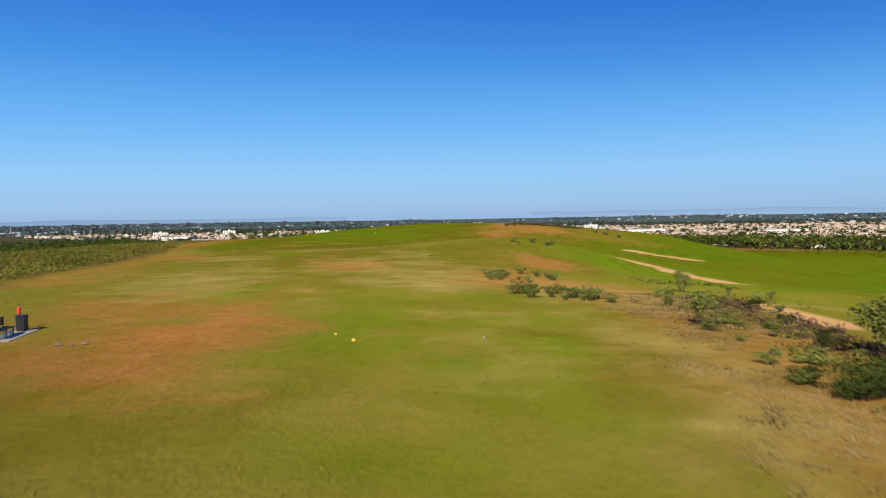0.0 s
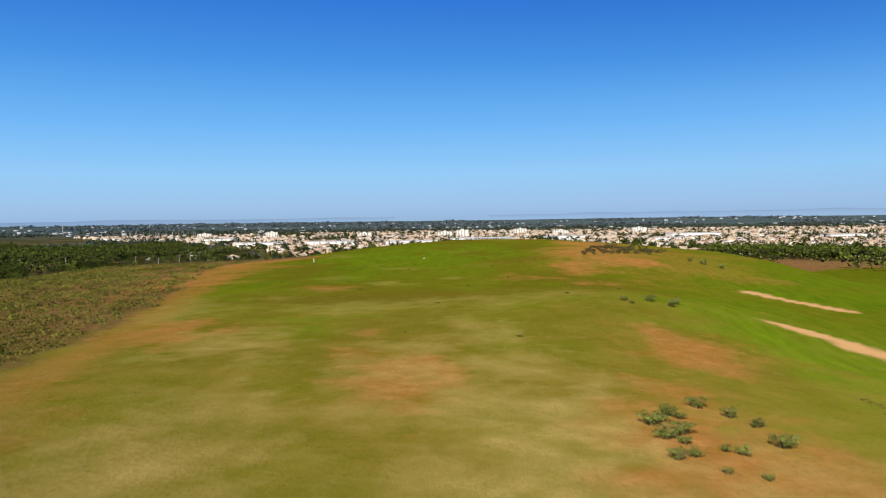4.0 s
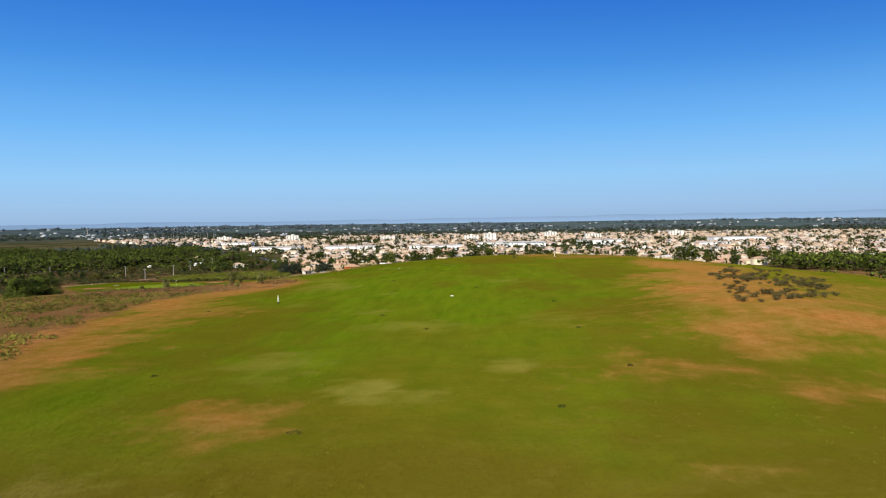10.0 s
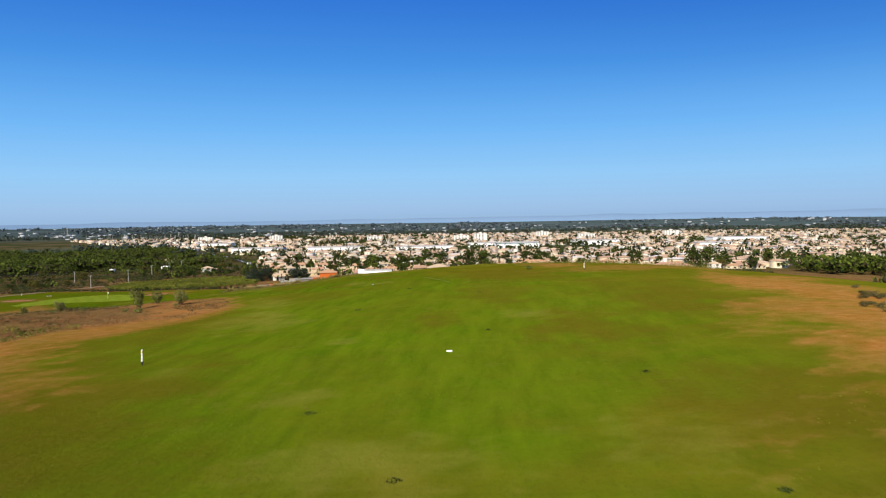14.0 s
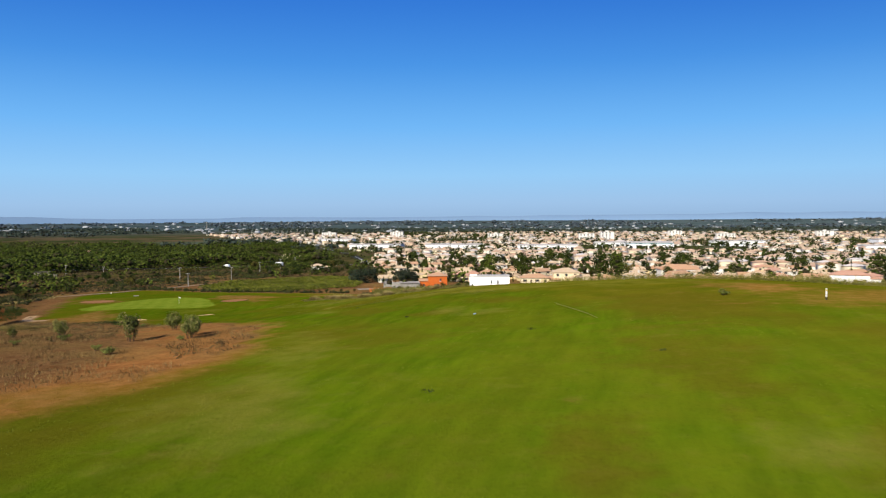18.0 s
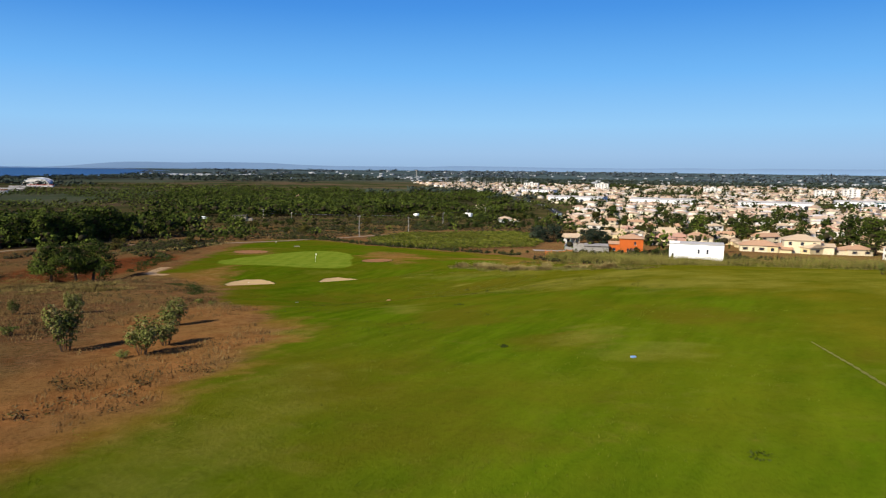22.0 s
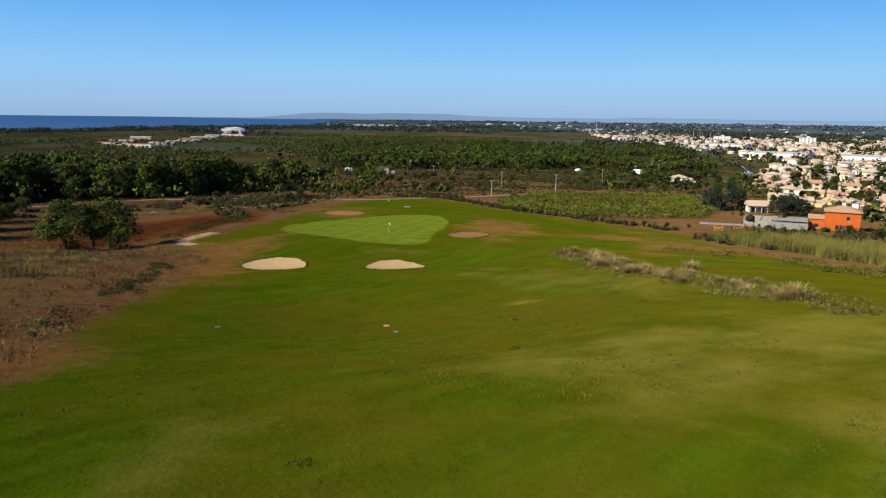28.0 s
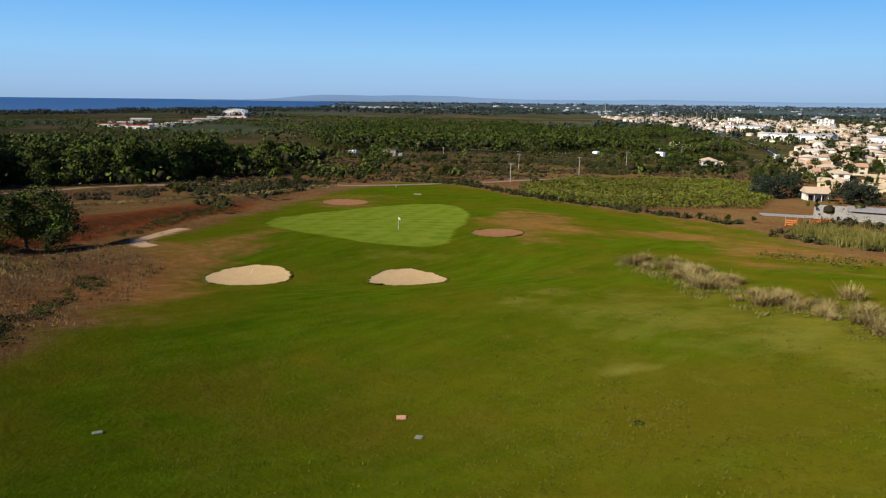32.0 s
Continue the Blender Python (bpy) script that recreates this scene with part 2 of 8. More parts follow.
def box(bm, x0, x1, y0, y1, z0, z1, bevel=0.0, m=None):
    """Adds a box to a bmesh, with bevelled edges if asked."""
    vs = [bm.verts.new((x, y, z)) for z in (z0, z1) for x, y in ((x0, y0), (x1, y0), (x1, y1), (x0, y1))]
    fs = [bm.faces.new([vs[i] for i in f]) for f in ((3, 2, 1, 0), (4, 5, 6, 7), (0, 1, 5, 4), (1, 2, 6, 5), (2, 3, 7, 6), (3, 0, 4, 7))]
    geom = vs
    if bevel:
        made = bmesh.ops.bevel(bm, geom=list({e for f in fs for e in f.edges}), offset=bevel, segments=2, affect="EDGES")
        geom = list({v for f in made["faces"] for v in f.verts})
    if m is not None:
        bmesh.ops.transform(bm, matrix=m, verts=geom)
    return geom


def tube(bm, a, b, ra, rb, sides=8, caps=True):
    """Adds a tapered tube from a to b."""
    a, b = Vector(a), Vector(b)
    turn = (b - a).to_track_quat("Z", "Y").to_matrix()
    rings = []
    for p, r in ((a, ra), (b, rb)):
        rings.append([bm.verts.new(p + turn @ Vector((r * math.cos(k * math.tau / sides), r * math.sin(k * math.tau / sides), 0))) for k in range(sides)])
    for k in range(sides):
        bm.faces.new([rings[0][k], rings[0][(k + 1) % sides], rings[1][(k + 1) % sides], rings[1][k]])
    if caps:
        bm.faces.new(rings[0][::-1])
        bm.faces.new(rings[1])


# ---- what grows and lies where on the ground ----
def spot(x, y, cx, cy, rx, ry, turn=0.0, soft=0.35, rag=0.25, seed=1):
    """1 inside a ragged ellipse, 0 outside."""
    c, s = math.cos(radians(turn)), math.sin(radians(turn))
    u, v = (x - cx) * c + (y - cy) * s, -(x - cx) * s + (y - cy) * c
    d = np.hypot(u / rx, v / ry)
    r = min(rx, ry)
    d = d + rag * value_noise(x, y, max(r * 0.55, 1.5), seed) + 0.5 * rag * value_noise(x, y, max(r * 0.2, 0.8), seed + 7)
    return step01((1 + soft - d) / (2 * soft))


def near_line(x, y, pts, width, soft=0.5, rag=0.3, seed=2):
    """1 along a polyline, 0 away from it."""
    best = np.full(np.shape(x), 1e9)
    for (ax, ay), (bx, by) in zip(pts[:-1], pts[1:]):
        dx, dy = bx - ax, by - ay
        t = np.clip(((x - ax) * dx + (y - ay) * dy) / (dx * dx + dy * dy), 0, 1)
        best = np.minimum(best, np.hypot(x - ax - t * dx, y - ay - t * dy))
    d = best / (width / 2) + rag * value_noise(x, y, max(width * 0.8, 1.0), seed)
    return step01((1 + soft - d) / (2 * soft))


def in_field(x, y, pts, soft=2.0, rag=1.5, seed=5):
    """1 inside a polygon, 0 outside, with a soft and ragged edge."""
    odd = np.zeros(np.shape(x), bool)
    best = np.full(np.shape(x), 1e9)
    for (ax, ay), (bx, by) in zip(pts, pts[1:] + pts[:1]):
        odd ^= ((ay > y) != (by > y)) & (x < (bx - ax) * (y - ay) / (by - ay + 1e-12) + ax)
        dx, dy = bx - ax, by - ay
        t = np.clip(((x - ax) * dx + (y - ay) * dy) / (dx * dx + dy * dy + 1e-12), 0, 1)
        best = np.minimum(best, np.hypot(x - ax - t * dx, y - ay - t * dy))
    d = np.where(odd, best, -best) + rag * value_noise(x, y, 5, seed) + 0.5 * rag * value_noise(x, y, 1.8, seed + 1)
    return step01(0.5 + d / (2 * soft))


# edge of the heath along the west side of the course, from south to north
HEATH_EDGE = [(-37, -60), (-37, 40), (-39, 62), (-43, 84), (-48, 110), (-55, 137), (-60, 157), (-68, 182), (-76, 210), (-82, 235), (-80, 252),
              (-66, 262), (-65, 274), (-70, 290), (-76, 301), (-90, 312), (-106, 323), (-122, 335), (-136, 348), (-150, 355), (-166, 361), (-180, 364)]
HEATH = HEATH_EDGE + [(-190, 374), (-212, 392), (-236, 422), (-262, 462), (-420, 470), (-420, -60)]
COURSE = HEATH_EDGE + [(-189, 381), (-207, 404), (-239, 446), (-256, 480), (-238, 492), (-204, 482), (-160, 469), (-125, 466), (-100, 436),
                       (-60, 402), (-20, 372), (20, 352), (60, 330), (110, 330), (170, 380), (250, 470), (330, 440), (480, 330), (460, 100), (440, -60)]
GREEN = [(-185.3, 390.1), (-192, 397), (-194.2, 406.8), (-195.5, 417), (-197, 428), (-197.5, 439), (-192.9, 444), (-185, 441), (-177.3, 435.7), (-169, 428), (-162.2, 421.4), (-156, 414), (-152.1, 408.9), (-147.1, 401.8), (-143.2, 396.5), (-143.6, 392.6), (-147.9, 389.6), (-152.6, 387.2), (-159.7, 386.2), (-170.3, 386.5), (-178, 387.5)]
BUNKERS = [(-146.2, 365.2, 6.3, 5.4, 151), (-131.6, 378.6, 6.0, 5.0, 139), (-143.0, 408.2, 4.2, 4.0, 133), (-210.5, 427.0, 7.6, 5.4, 143)]
SLOPE_PATHS = [([(45.5, 171), (50, 163), (56, 155)], 3.0), ([(33.5, 127), (38, 122), (40.5, 114), (43, 104)], 4.6), ([(25.2, 56), (24.8, 50), (24, 43)], 3.4)]
FRONT_WOOD = [(-322, 300), (-308, 380), (-304, 430), (-310, 470), (-335, 510), (-400, 520), (-560, 470), (-620, 300)]
MID_WOOD = [(-372, 730), (-350, 795), (-302, 838), (-316, 912), (-374, 1005), (-420, 1100), (-560, 1260), (-900, 1250), (-1010, 1060), (-780, 800), (-600, 690), (-500, 630), (-430, 690)]
TRACK = [(-188, 375), (-184, 369.5), (-180, 364.5), (-174, 363)]


PATCHES = []


def patch(kind, cx, cy, rx, ry, turn, share):
    """One uneven patch of turf or soil: its kind, middle, half widths, turn and strength."""
    PATCHES.append((kind, cx, cy, rx, ry, turn, share))


patch("lush", -2.5, 16.4, 3.4, 2.3, 0, 0.35)
patch("lush", 4.1, 23.8, 4.6, 7.6, 0, 0.5)
patch("lush", -4.8, 40.1, 3, 17.1, 0, 0.6)
patch("lush", 4.3, 46.6, 4.5, 14.4, 0, 0.6)
patch("lush", -16.2, 53.2, 2.9, 1.8, 3, 0.9)
patch("lush", -15.2, 56.6, 1.1, 3.4, 3, 0.8)
patch("lush", -23.4, 91.2, 2, 3.3, 4, 0.9)
patch("lush", -34.1, 91.9, 2.3, 2.1, 4, 1)
patch("lush", -34.6, 93, 2.4, 5.1, 3, 0.9)
patch("lush", -1.8, 102.1, 7.3, 17.5, 3, 0.6)
patch("lush", -3.3, 102.7, 4, 5, 4, 0.4)
patch("lush", -23.6, 103.7, 3.3, 6.2, 3, 0.9)
patch("lush", -23.5, 104.5, 2.6, 4.5, 4, 1.2)
patch("lush", 33.6, 106.3, 11.6, 31.7, 3, 0.95)
patch("lush", -23.9, 115.5, 7.7, 2.9, 4, 0.7)
patch("lush", 33.5, 132.1, 11.9, 42.6, 0, 0.7)
patch("lush", 31.5, 135.3, 12.1, 33.4, 3, 0.85)
patch("lush", -42, 137.1, 6.3, 17.7, 4, 0.5)
patch("lush", -19.5, 143.9, 6.4, 5, 5, 0.6)
patch("lush", -6.6, 148.2, 4.5, 10.6, 5, 0.5)
patch("lush", -41.1, 157.1, 12.7, 26.8, 3, 0.5)
patch("lush", -48.3, 160.3, 7.5, 8, 5, 0.8)
patch("lush", -1, 163.2, 10.8, 20.9, 4, 0.6)
patch("lush", -42.2, 175.8, 9.7, 17.3, 5, 0.8)
patch("lush", -31.2, 183.2, 8.7, 5.9, 5, 0.5)
patch("lush", -11.7, 185.8, 6.9, 5.7, 5, 0.6)
patch("lush", -37.9, 201.8, 14.8, 33.5, 5, 0.9)
patch("lush", -29.4, 203.7, 6.5, 4.6, 5, 0.8)
patch("lush", -17.6, 209.9, 9.5, 14, 5, 1)
patch("lush", -17.4, 210.6, 6.4, 9.4, 5, 0.9)
patch("lush", -37.6, 222.3, 8.8, 5.3, 7, 0.5)
patch("lush", -34.5, 229.4, 6.2, 8.3, 7, 0.7)
patch("lush", -10.9, 231.9, 6.9, 12.6, 5, 0.9)
patch("lush", -18.4, 237.4, 5.6, 8.8, 7, 0.8)
patch("lush", -30.5, 240.2, 24.6, 45, 4, 1)
patch("lush", -28.8, 250, 31.9, 35.7, 5, 1)
patch("lush", -30.9, 254.3, 8.2, 17.9, 7, 0.8)
patch("lush", -34.3, 260.1, 4.9, 8.4, 18, 0.5)
patch("lush", -19.4, 262.4, 7.5, 11.1, 7, 0.8)
patch("lush", -23.8, 266.2, 23.8, 24.8, 5, 1)
patch("lush", -42.5, 278.1, 15.4, 13.3, 7, 0.9)
patch("lush", -48.7, 278.1, 4.9, 11.1, 18, 0.7)
patch("lush", -29.5, 279.8, 9.1, 14.8, 18, 0.8)
patch("lush", -65.5, 283.8, 3.7, 8.7, 31, 0.6)
patch("lush", -37, 288.2, 5.6, 6.3, 31, 0.6)
patch("lush", -43.6, 295.1, 6.3, 7.6, 31, 0.8)
patch("lush", -35, 301.3, 6.9, 5.6, 31, 0.7)
patch("lush", -63.3, 302.4, 8.3, 10, 31, 0.8)
patch("lush", -65, 303.1, 4.5, 6.3, 41, 0.7)
patch("lush", -48.3, 304.8, 20.5, 15, 18, 0.9)
patch("lush", -73.3, 307.1, 11.6, 12.6, 18, 1)
patch("lush", -50.9, 313.3, 5.7, 5.6, 41, 0.8)
patch("lush", -58.2, 313.7, 12.9, 10.1, 31, 0.7)
patch("lush", -72.2, 315, 3.9, 8.7, 41, 0.7)
patch("lush", -62.9, 322.7, 4.5, 10.9, 41, 0.8)
patch("lush", -51, 323.6, 7.1, 6.3, 41, 0.8)
patch("lush", -95.8, 328.5, 11.5, 30, 31, 1)
patch("lush", -91.8, 354.1, 4.1, 5.8, 46, 0.6)
patch("lush", -123.2, 359.7, 7.8, 16.8, 46, 0.9)
patch("lush", -121.8, 360, 11.1, 24.9, 41, 1)
patch("lush", -104.3, 362.6, 5.1, 12.3, 46, 0.9)
patch("lush", -104, 372.3, 10.2, 23.5, 41, 1)
patch("lush", -124.2, 389.2, 10.5, 18.2, 46, 1)
patch("lush", -91.7, 404, 8.9, 9.1, 46, 1.1)
patch("lush", -117.4, 419.8, 14.1, 7.3, 46, 1.1)
patch("lush", -223.2, 454.2, 32.9, 28.5, 46, 1)
patch("earth", 11.2, 19.5, 2, 3.1, 0, 0.6)
patch("earth", 11.6, 23.3, 2.5, 3.6, 0, 0.5)
patch("earth", -16.6, 28.1, 2.8, 7.5, 0, 0.8)
patch("earth", -12.2, 33.1, 4.4, 10.9, 0, 1)
patch("earth", -20.2, 43, 5.4, 11.2, 0, 0.75)
patch("earth", -11.4, 54.8, 1.8, 4.5, 3, 0.5)
patch("earth", 13.2, 60.5, 4.8, 6.9, 3, 0.85)
patch("earth", 10.3, 65.2, 6.3, 6.9, 3, 0.95)
patch("earth", -32.2, 67.7, 3.2, 9.9, 3, 0.4)
patch("earth", 7.6, 72.7, 5.8, 10.8, 3, 0.95)
patch("earth", -11.8, 86.6, 4.5, 8.8, 3, 0.85)
patch("earth", -10.3, 91.6, 2.5, 2.8, 4, 0.9)
patch("earth", -16.5, 95.2, 2.8, 3.9, 4, 0.5)
patch("earth", 15, 104, 5.8, 8, 4, 0.85)
patch("earth", -17, 105.4, 1.3, 1.8, 4, 0.7)
patch("earth", -39.6, 106.3, 6.4, 8.1, 4, 0.85)
patch("earth", -32.6, 152.6, 4.7, 4.7, 5, 0.7)
patch("earth", -61.8, 172.2, 8.2, 14.5, 5, 0.9)
patch("earth", -69.4, 189.6, 5.4, 39.9, 4, 0.9)
patch("earth", 26.5, 190.2, 9.5, 6.5, 5, 1.0)
patch("earth", -64.7, 207.2, 5.9, 21.1, 5, 0.6)
patch("earth", -58.5, 213.7, 5.3, 6.9, 5, 0.5)
patch("earth", 19.5, 214.5, 6.8, 12.5, 5, 0.85)
patch("earth", 17.0, 214.6, 6.4, 9.5, 5, 1.0)
patch("earth", -75, 228.5, 7.5, 15.6, 5, 0.9)
patch("earth", 29.1, 270.5, 10.5, 20.3, 5, 0.9)
patch("earth", -69.8, 271.8, 5.5, 14.2, 5, 0.8)
patch("earth", -70.6, 276.8, 4.2, 11.8, 7, 0.9)
patch("earth", -68.8, 277.2, 3.5, 7, 18, 0.6)
patch("earth", -74.2, 289.2, 3.4, 7.6, 18, 0.9)
patch("earth", -74.7, 296.5, 3.9, 4.9, 41, 0.9)
patch("earth", -79, 302, 4.8, 5, 41, 0.8)
patch("earth", 14.9, 310.5, 19.1, 9.9, 7, 0.6)
patch("earth", -5, 320.1, 4.8, 9.3, 18, 0.8)
patch("earth", -127.2, 342.4, 4.6, 4.8, 46, 0.4)
patch("earth", -139.9, 352.4, 3.8, 12.4, 46, 0.7)
patch("earth", -152.2, 358.1, 4.8, 29.5, 41, 1)
patch("earth", -157.3, 361.4, 3.6, 12.2, 46, 1.1)
patch("earth", -209.1, 425.9, 6.4, 11.7, 46, 0.9)
patch("earth", -101.3, 426.2, 13, 13.7, 46, 1)
patch("earth", -150.4, 426.9, 7.9, 18.7, 46, 1)
patch("earth", -125, 430.5, 8.9, 6.3, 46, 0.8)
patch("pale", 9.6, 19.4, 2.9, 4.7, 0, 0.65)
patch("pale", 2.2, 30.2, 2.8, 7.5, 0, 0.3)
patch("pale", 9.8, 30.6, 2.7, 8.3, 0, 0.55)
patch("pale", 0.5, 60.7, 3, 4.1, 3, 0.6)
patch("pale", -22.7, 63.9, 4.6, 13.4, 3, 0.65)
patch("pale", -20.9, 67.4, 4.4, 12.8, 0, 0.5)
patch("pale", -1, 70.3, 5.6, 12.4, 3, 0.8)
patch("pale", -6, 77.7, 8.5, 6.3, 3, 0.5)
patch("pale", -26, 98.4, 3.5, 7.6, 4, 0.35)
patch("pale", -31.9, 99.5, 4.5, 8.4, 4, 0.7)
patch("pale", -26.4, 99.7, 1.9, 9.3, 3, 0.5)
patch("pale", -5.8, 107.9, 5.2, 5.9, 4, 0.5)
patch("pale", -46, 121.6, 3.7, 8.6, 4, 0.5)
patch("pale", -22.8, 124.9, 4.7, 5.8, 4, 0.6)
patch("pale", -13.2, 130.7, 3.9, 4.4, 5, 0.6)
patch("pale", -20.6, 130.7, 5, 3.7, 5, 0.4)
patch("pale", -37, 138.8, 2.6, 3, 5, 0.6)
patch("pale", -18.8, 160.5, 2.2, 1.9, 5, 0.6)
patch("pale", -24.1, 161.8, 2.6, 3.5, 5, 1)
patch("pale", -34.3, 170.9, 4, 5.6, 5, 0.5)
patch("pale", -12.1, 171.7, 2.6, 3.2, 5, 0.6)
patch("pale", -23.2, 195.6, 7.7, 4, 5, 0.5)
patch("pale", -6.3, 198.2, 3.6, 4.9, 5, 0.35)
patch("pale", -32.4, 209.6, 2.8, 2.5, 5, 0.5)
patch("pale", -46.6, 218, 2.2, 3.1, 7, 0.4)
patch("pale", -33.8, 232.3, 2.1, 1.8, 7, 0.5)
patch("pale", -12.9, 248.6, 3.2, 5, 7, 0.4)
patch("pale", -49.4, 251.8, 5.4, 10.3, 5, 0.5)
patch("pale", -49.5, 252.6, 3.6, 6.8, 7, 0.6)
patch("pale", -51.1, 256.8, 5.3, 8.9, 18, 0.5)
patch("pale", -55, 272.2, 2.9, 5.1, 18, 0.5)
patch("pale", -56.5, 276.4, 4.3, 5, 31, 0.5)
patch("pale", -59.8, 285.4, 4.2, 6.5, 31, 0.35)
patch("pale", -72.3, 299.9, 2, 3.4, 31, 0.6)
patch("pale", -41.8, 301.2, 3.6, 2.8, 31, 0.5)
patch("pale", -47.5, 305.1, 2.7, 2.6, 41, 0.5)
patch("pale", -71.7, 315.7, 2.4, 4.7, 41, 0.5)
patch("pale", -45.2, 336.8, 4.5, 5.8, 41, 0.6)
patch("pale", -45, 337.4, 8.1, 7.5, 31, 0.6)
patch("pale", -64.4, 340.6, 7.8, 8.6, 41, 0.6)
patch("pale", -56.5, 350.1, 6.8, 10.3, 41, 0.6)
patch("pale", -89.4, 359.6, 1.1, 0.6, 46, 0.7)
patch("pale", -78.9, 365.6, 2.2, 4.9, 46, 0.5)
patch("pale", -83.6, 370.3, 6.1, 6.8, 46, 0.6)
patch("pale", -107.2, 370.9, 1.3, 1.3, 46, 0.6)
patch("pale", -95.4, 373.1, 7, 8.3, 46, 0.5)
patch("pale", -107.2, 376.1, 1.6, 1.8, 46, 0.6)
patch("pale", -142.1, 387.8, 6.5, 2.2, 46, 0.35)
patch("dull", -9.1, 19.1, 3.7, 3.5, 0, 0.6)
patch("dull", 17.1, 104.2, 8.7, 10.8, 3, 0.6)
patch("dull", 3.1, 106.2, 6.5, 7.8, 4, 0.6)
patch("dull", -6.7, 130.1, 12.1, 7.1, 4, 0.5)
patch("dull", -30.3, 133.9, 11.3, 7.1, 5, 0.7)
patch("dull", 2.5, 135.7, 7, 10.2, 5, 0.5)
patch("dull", 3.3, 149, 7.8, 15.3, 4, 0.6)
patch("dull", -35.4, 157.4, 6.8, 5.4, 5, 0.5)
patch("dull", 15.1, 160.1, 9.2, 18.8, 5, 0.6)
patch("dull", 4.9, 173.4, 10.1, 11.7, 5, 0.6)
patch("dull", 1.8, 204.9, 7.5, 10, 5, 0.6)
patch("dull", -53.9, 211, 9.3, 9.9, 5, 0.5)
patch("dull", -7.2, 237.3, 5.7, 10.1, 7, 0.6)
patch("dull", -24.5, 244.9, 2.5, 7, 7, 0.5)
patch("dull", -64.8, 254.1, 9.7, 16.9, 7, 0.5)
patch("dull", -61.4, 256.1, 6.1, 9.3, 18, 0.5)
patch("dull", 6.2, 258.6, 9, 19.3, 7, 0.6)
patch("dull", -18, 271.2, 5.9, 13.6, 18, 0.5)
patch("dull", -47, 283.9, 5.6, 5, 31, 0.4)
patch("dull", -58, 288.6, 5.5, 5.7, 31, 0.4)
patch("dull", -16.9, 299.5, 9.2, 15.2, 18, 0.6)
patch("dull", -49.1, 302.9, 3.2, 3, 41, 0.5)
patch("dull", -62.6, 311.2, 4.8, 7.6, 41, 0.5)
patch("dull", -41, 314.1, 3.9, 5.4, 41, 0.5)
patch("dull", -105.7, 341.5, 4.3, 5.7, 46, 0.5)
patch("dull", -95.7, 342.6, 9.1, 4.8, 46, 0.5)
patch("dull", -80.8, 355.2, 5.9, 6.4, 46, 0.5)
patch("dull", -87, 360.2, 5.4, 4.2, 46, 0.4)
# thin, tired turf over the south of the hill
patch("dull", -14, 100, 22, 26, 0, 0.62)
patch("dull", 6, 104, 12, 22, 0, 0.55)
patch("dull", -30, 96, 10, 26, 8, 0.5)
patch("dull", -18, 74, 14, 14, 0, 0.5)
patch("dull", -16, 138, 30, 10, 0, 0.75)
patch("dull", -30, 150, 12, 14, 0, 0.4)
patch("dull", 6, 60, 8, 18, 0, 0.45)
patch("dull", -16, 24, 8, 12, 0, 0.55)
patch("dull", -46, 196, 9, 30, 10, 0.55)
patch("pale", -6, 92, 10, 10, 0, 0.5)
patch("pale", -22, 128, 14, 5, 0, 0.45)
patch("pale", -2, 128, 8, 7, 0, 0.45)
patch("dull", 12, 22, 5, 14, 8, 0.9)
patch("earth", 13, 21, 5, 8, 10, 0.5)
patch("dull", 17, 44, 6, 20, 8, 0.8)
# the wide fairway east of the hill, and the grass round the green
patch("lush", 82, 170, 40, 100, -6, 0.95)
patch("lush", 95, 60, 40, 60, 0, 0.9)
patch("lush", 170, 220, 90, 110, 0, 0.9)
patch("lush", 330, 200, 110, 110, 0, 0.8)
patch("lush", -150, 385, 26, 22, 40, 1.0)
patch("lush", -180, 415, 34, 30, 40, 1.0)
patch("lush", -215, 455, 30, 22, 45, 1.0)
patch("lush", -160, 452, 50, 10, -8, 0.9)
patch("lush", -112, 448, 18, 9, -40, 0.9)
patch("earth", 25, 226, 13, 46, -14, 0.9)
patch("earth", 46, 222, 18, 52, -8, 0.45)
patch("earth", -104, 432, 13, 9, -20, 0.7)
patch("earth", -120, 450, 22, 6, -25, 0.5)
patch("earth", -224, 436, 16, 9, 45, 0.5)
patch("earth", -174, 364, 4, 4, 0, 0.8)


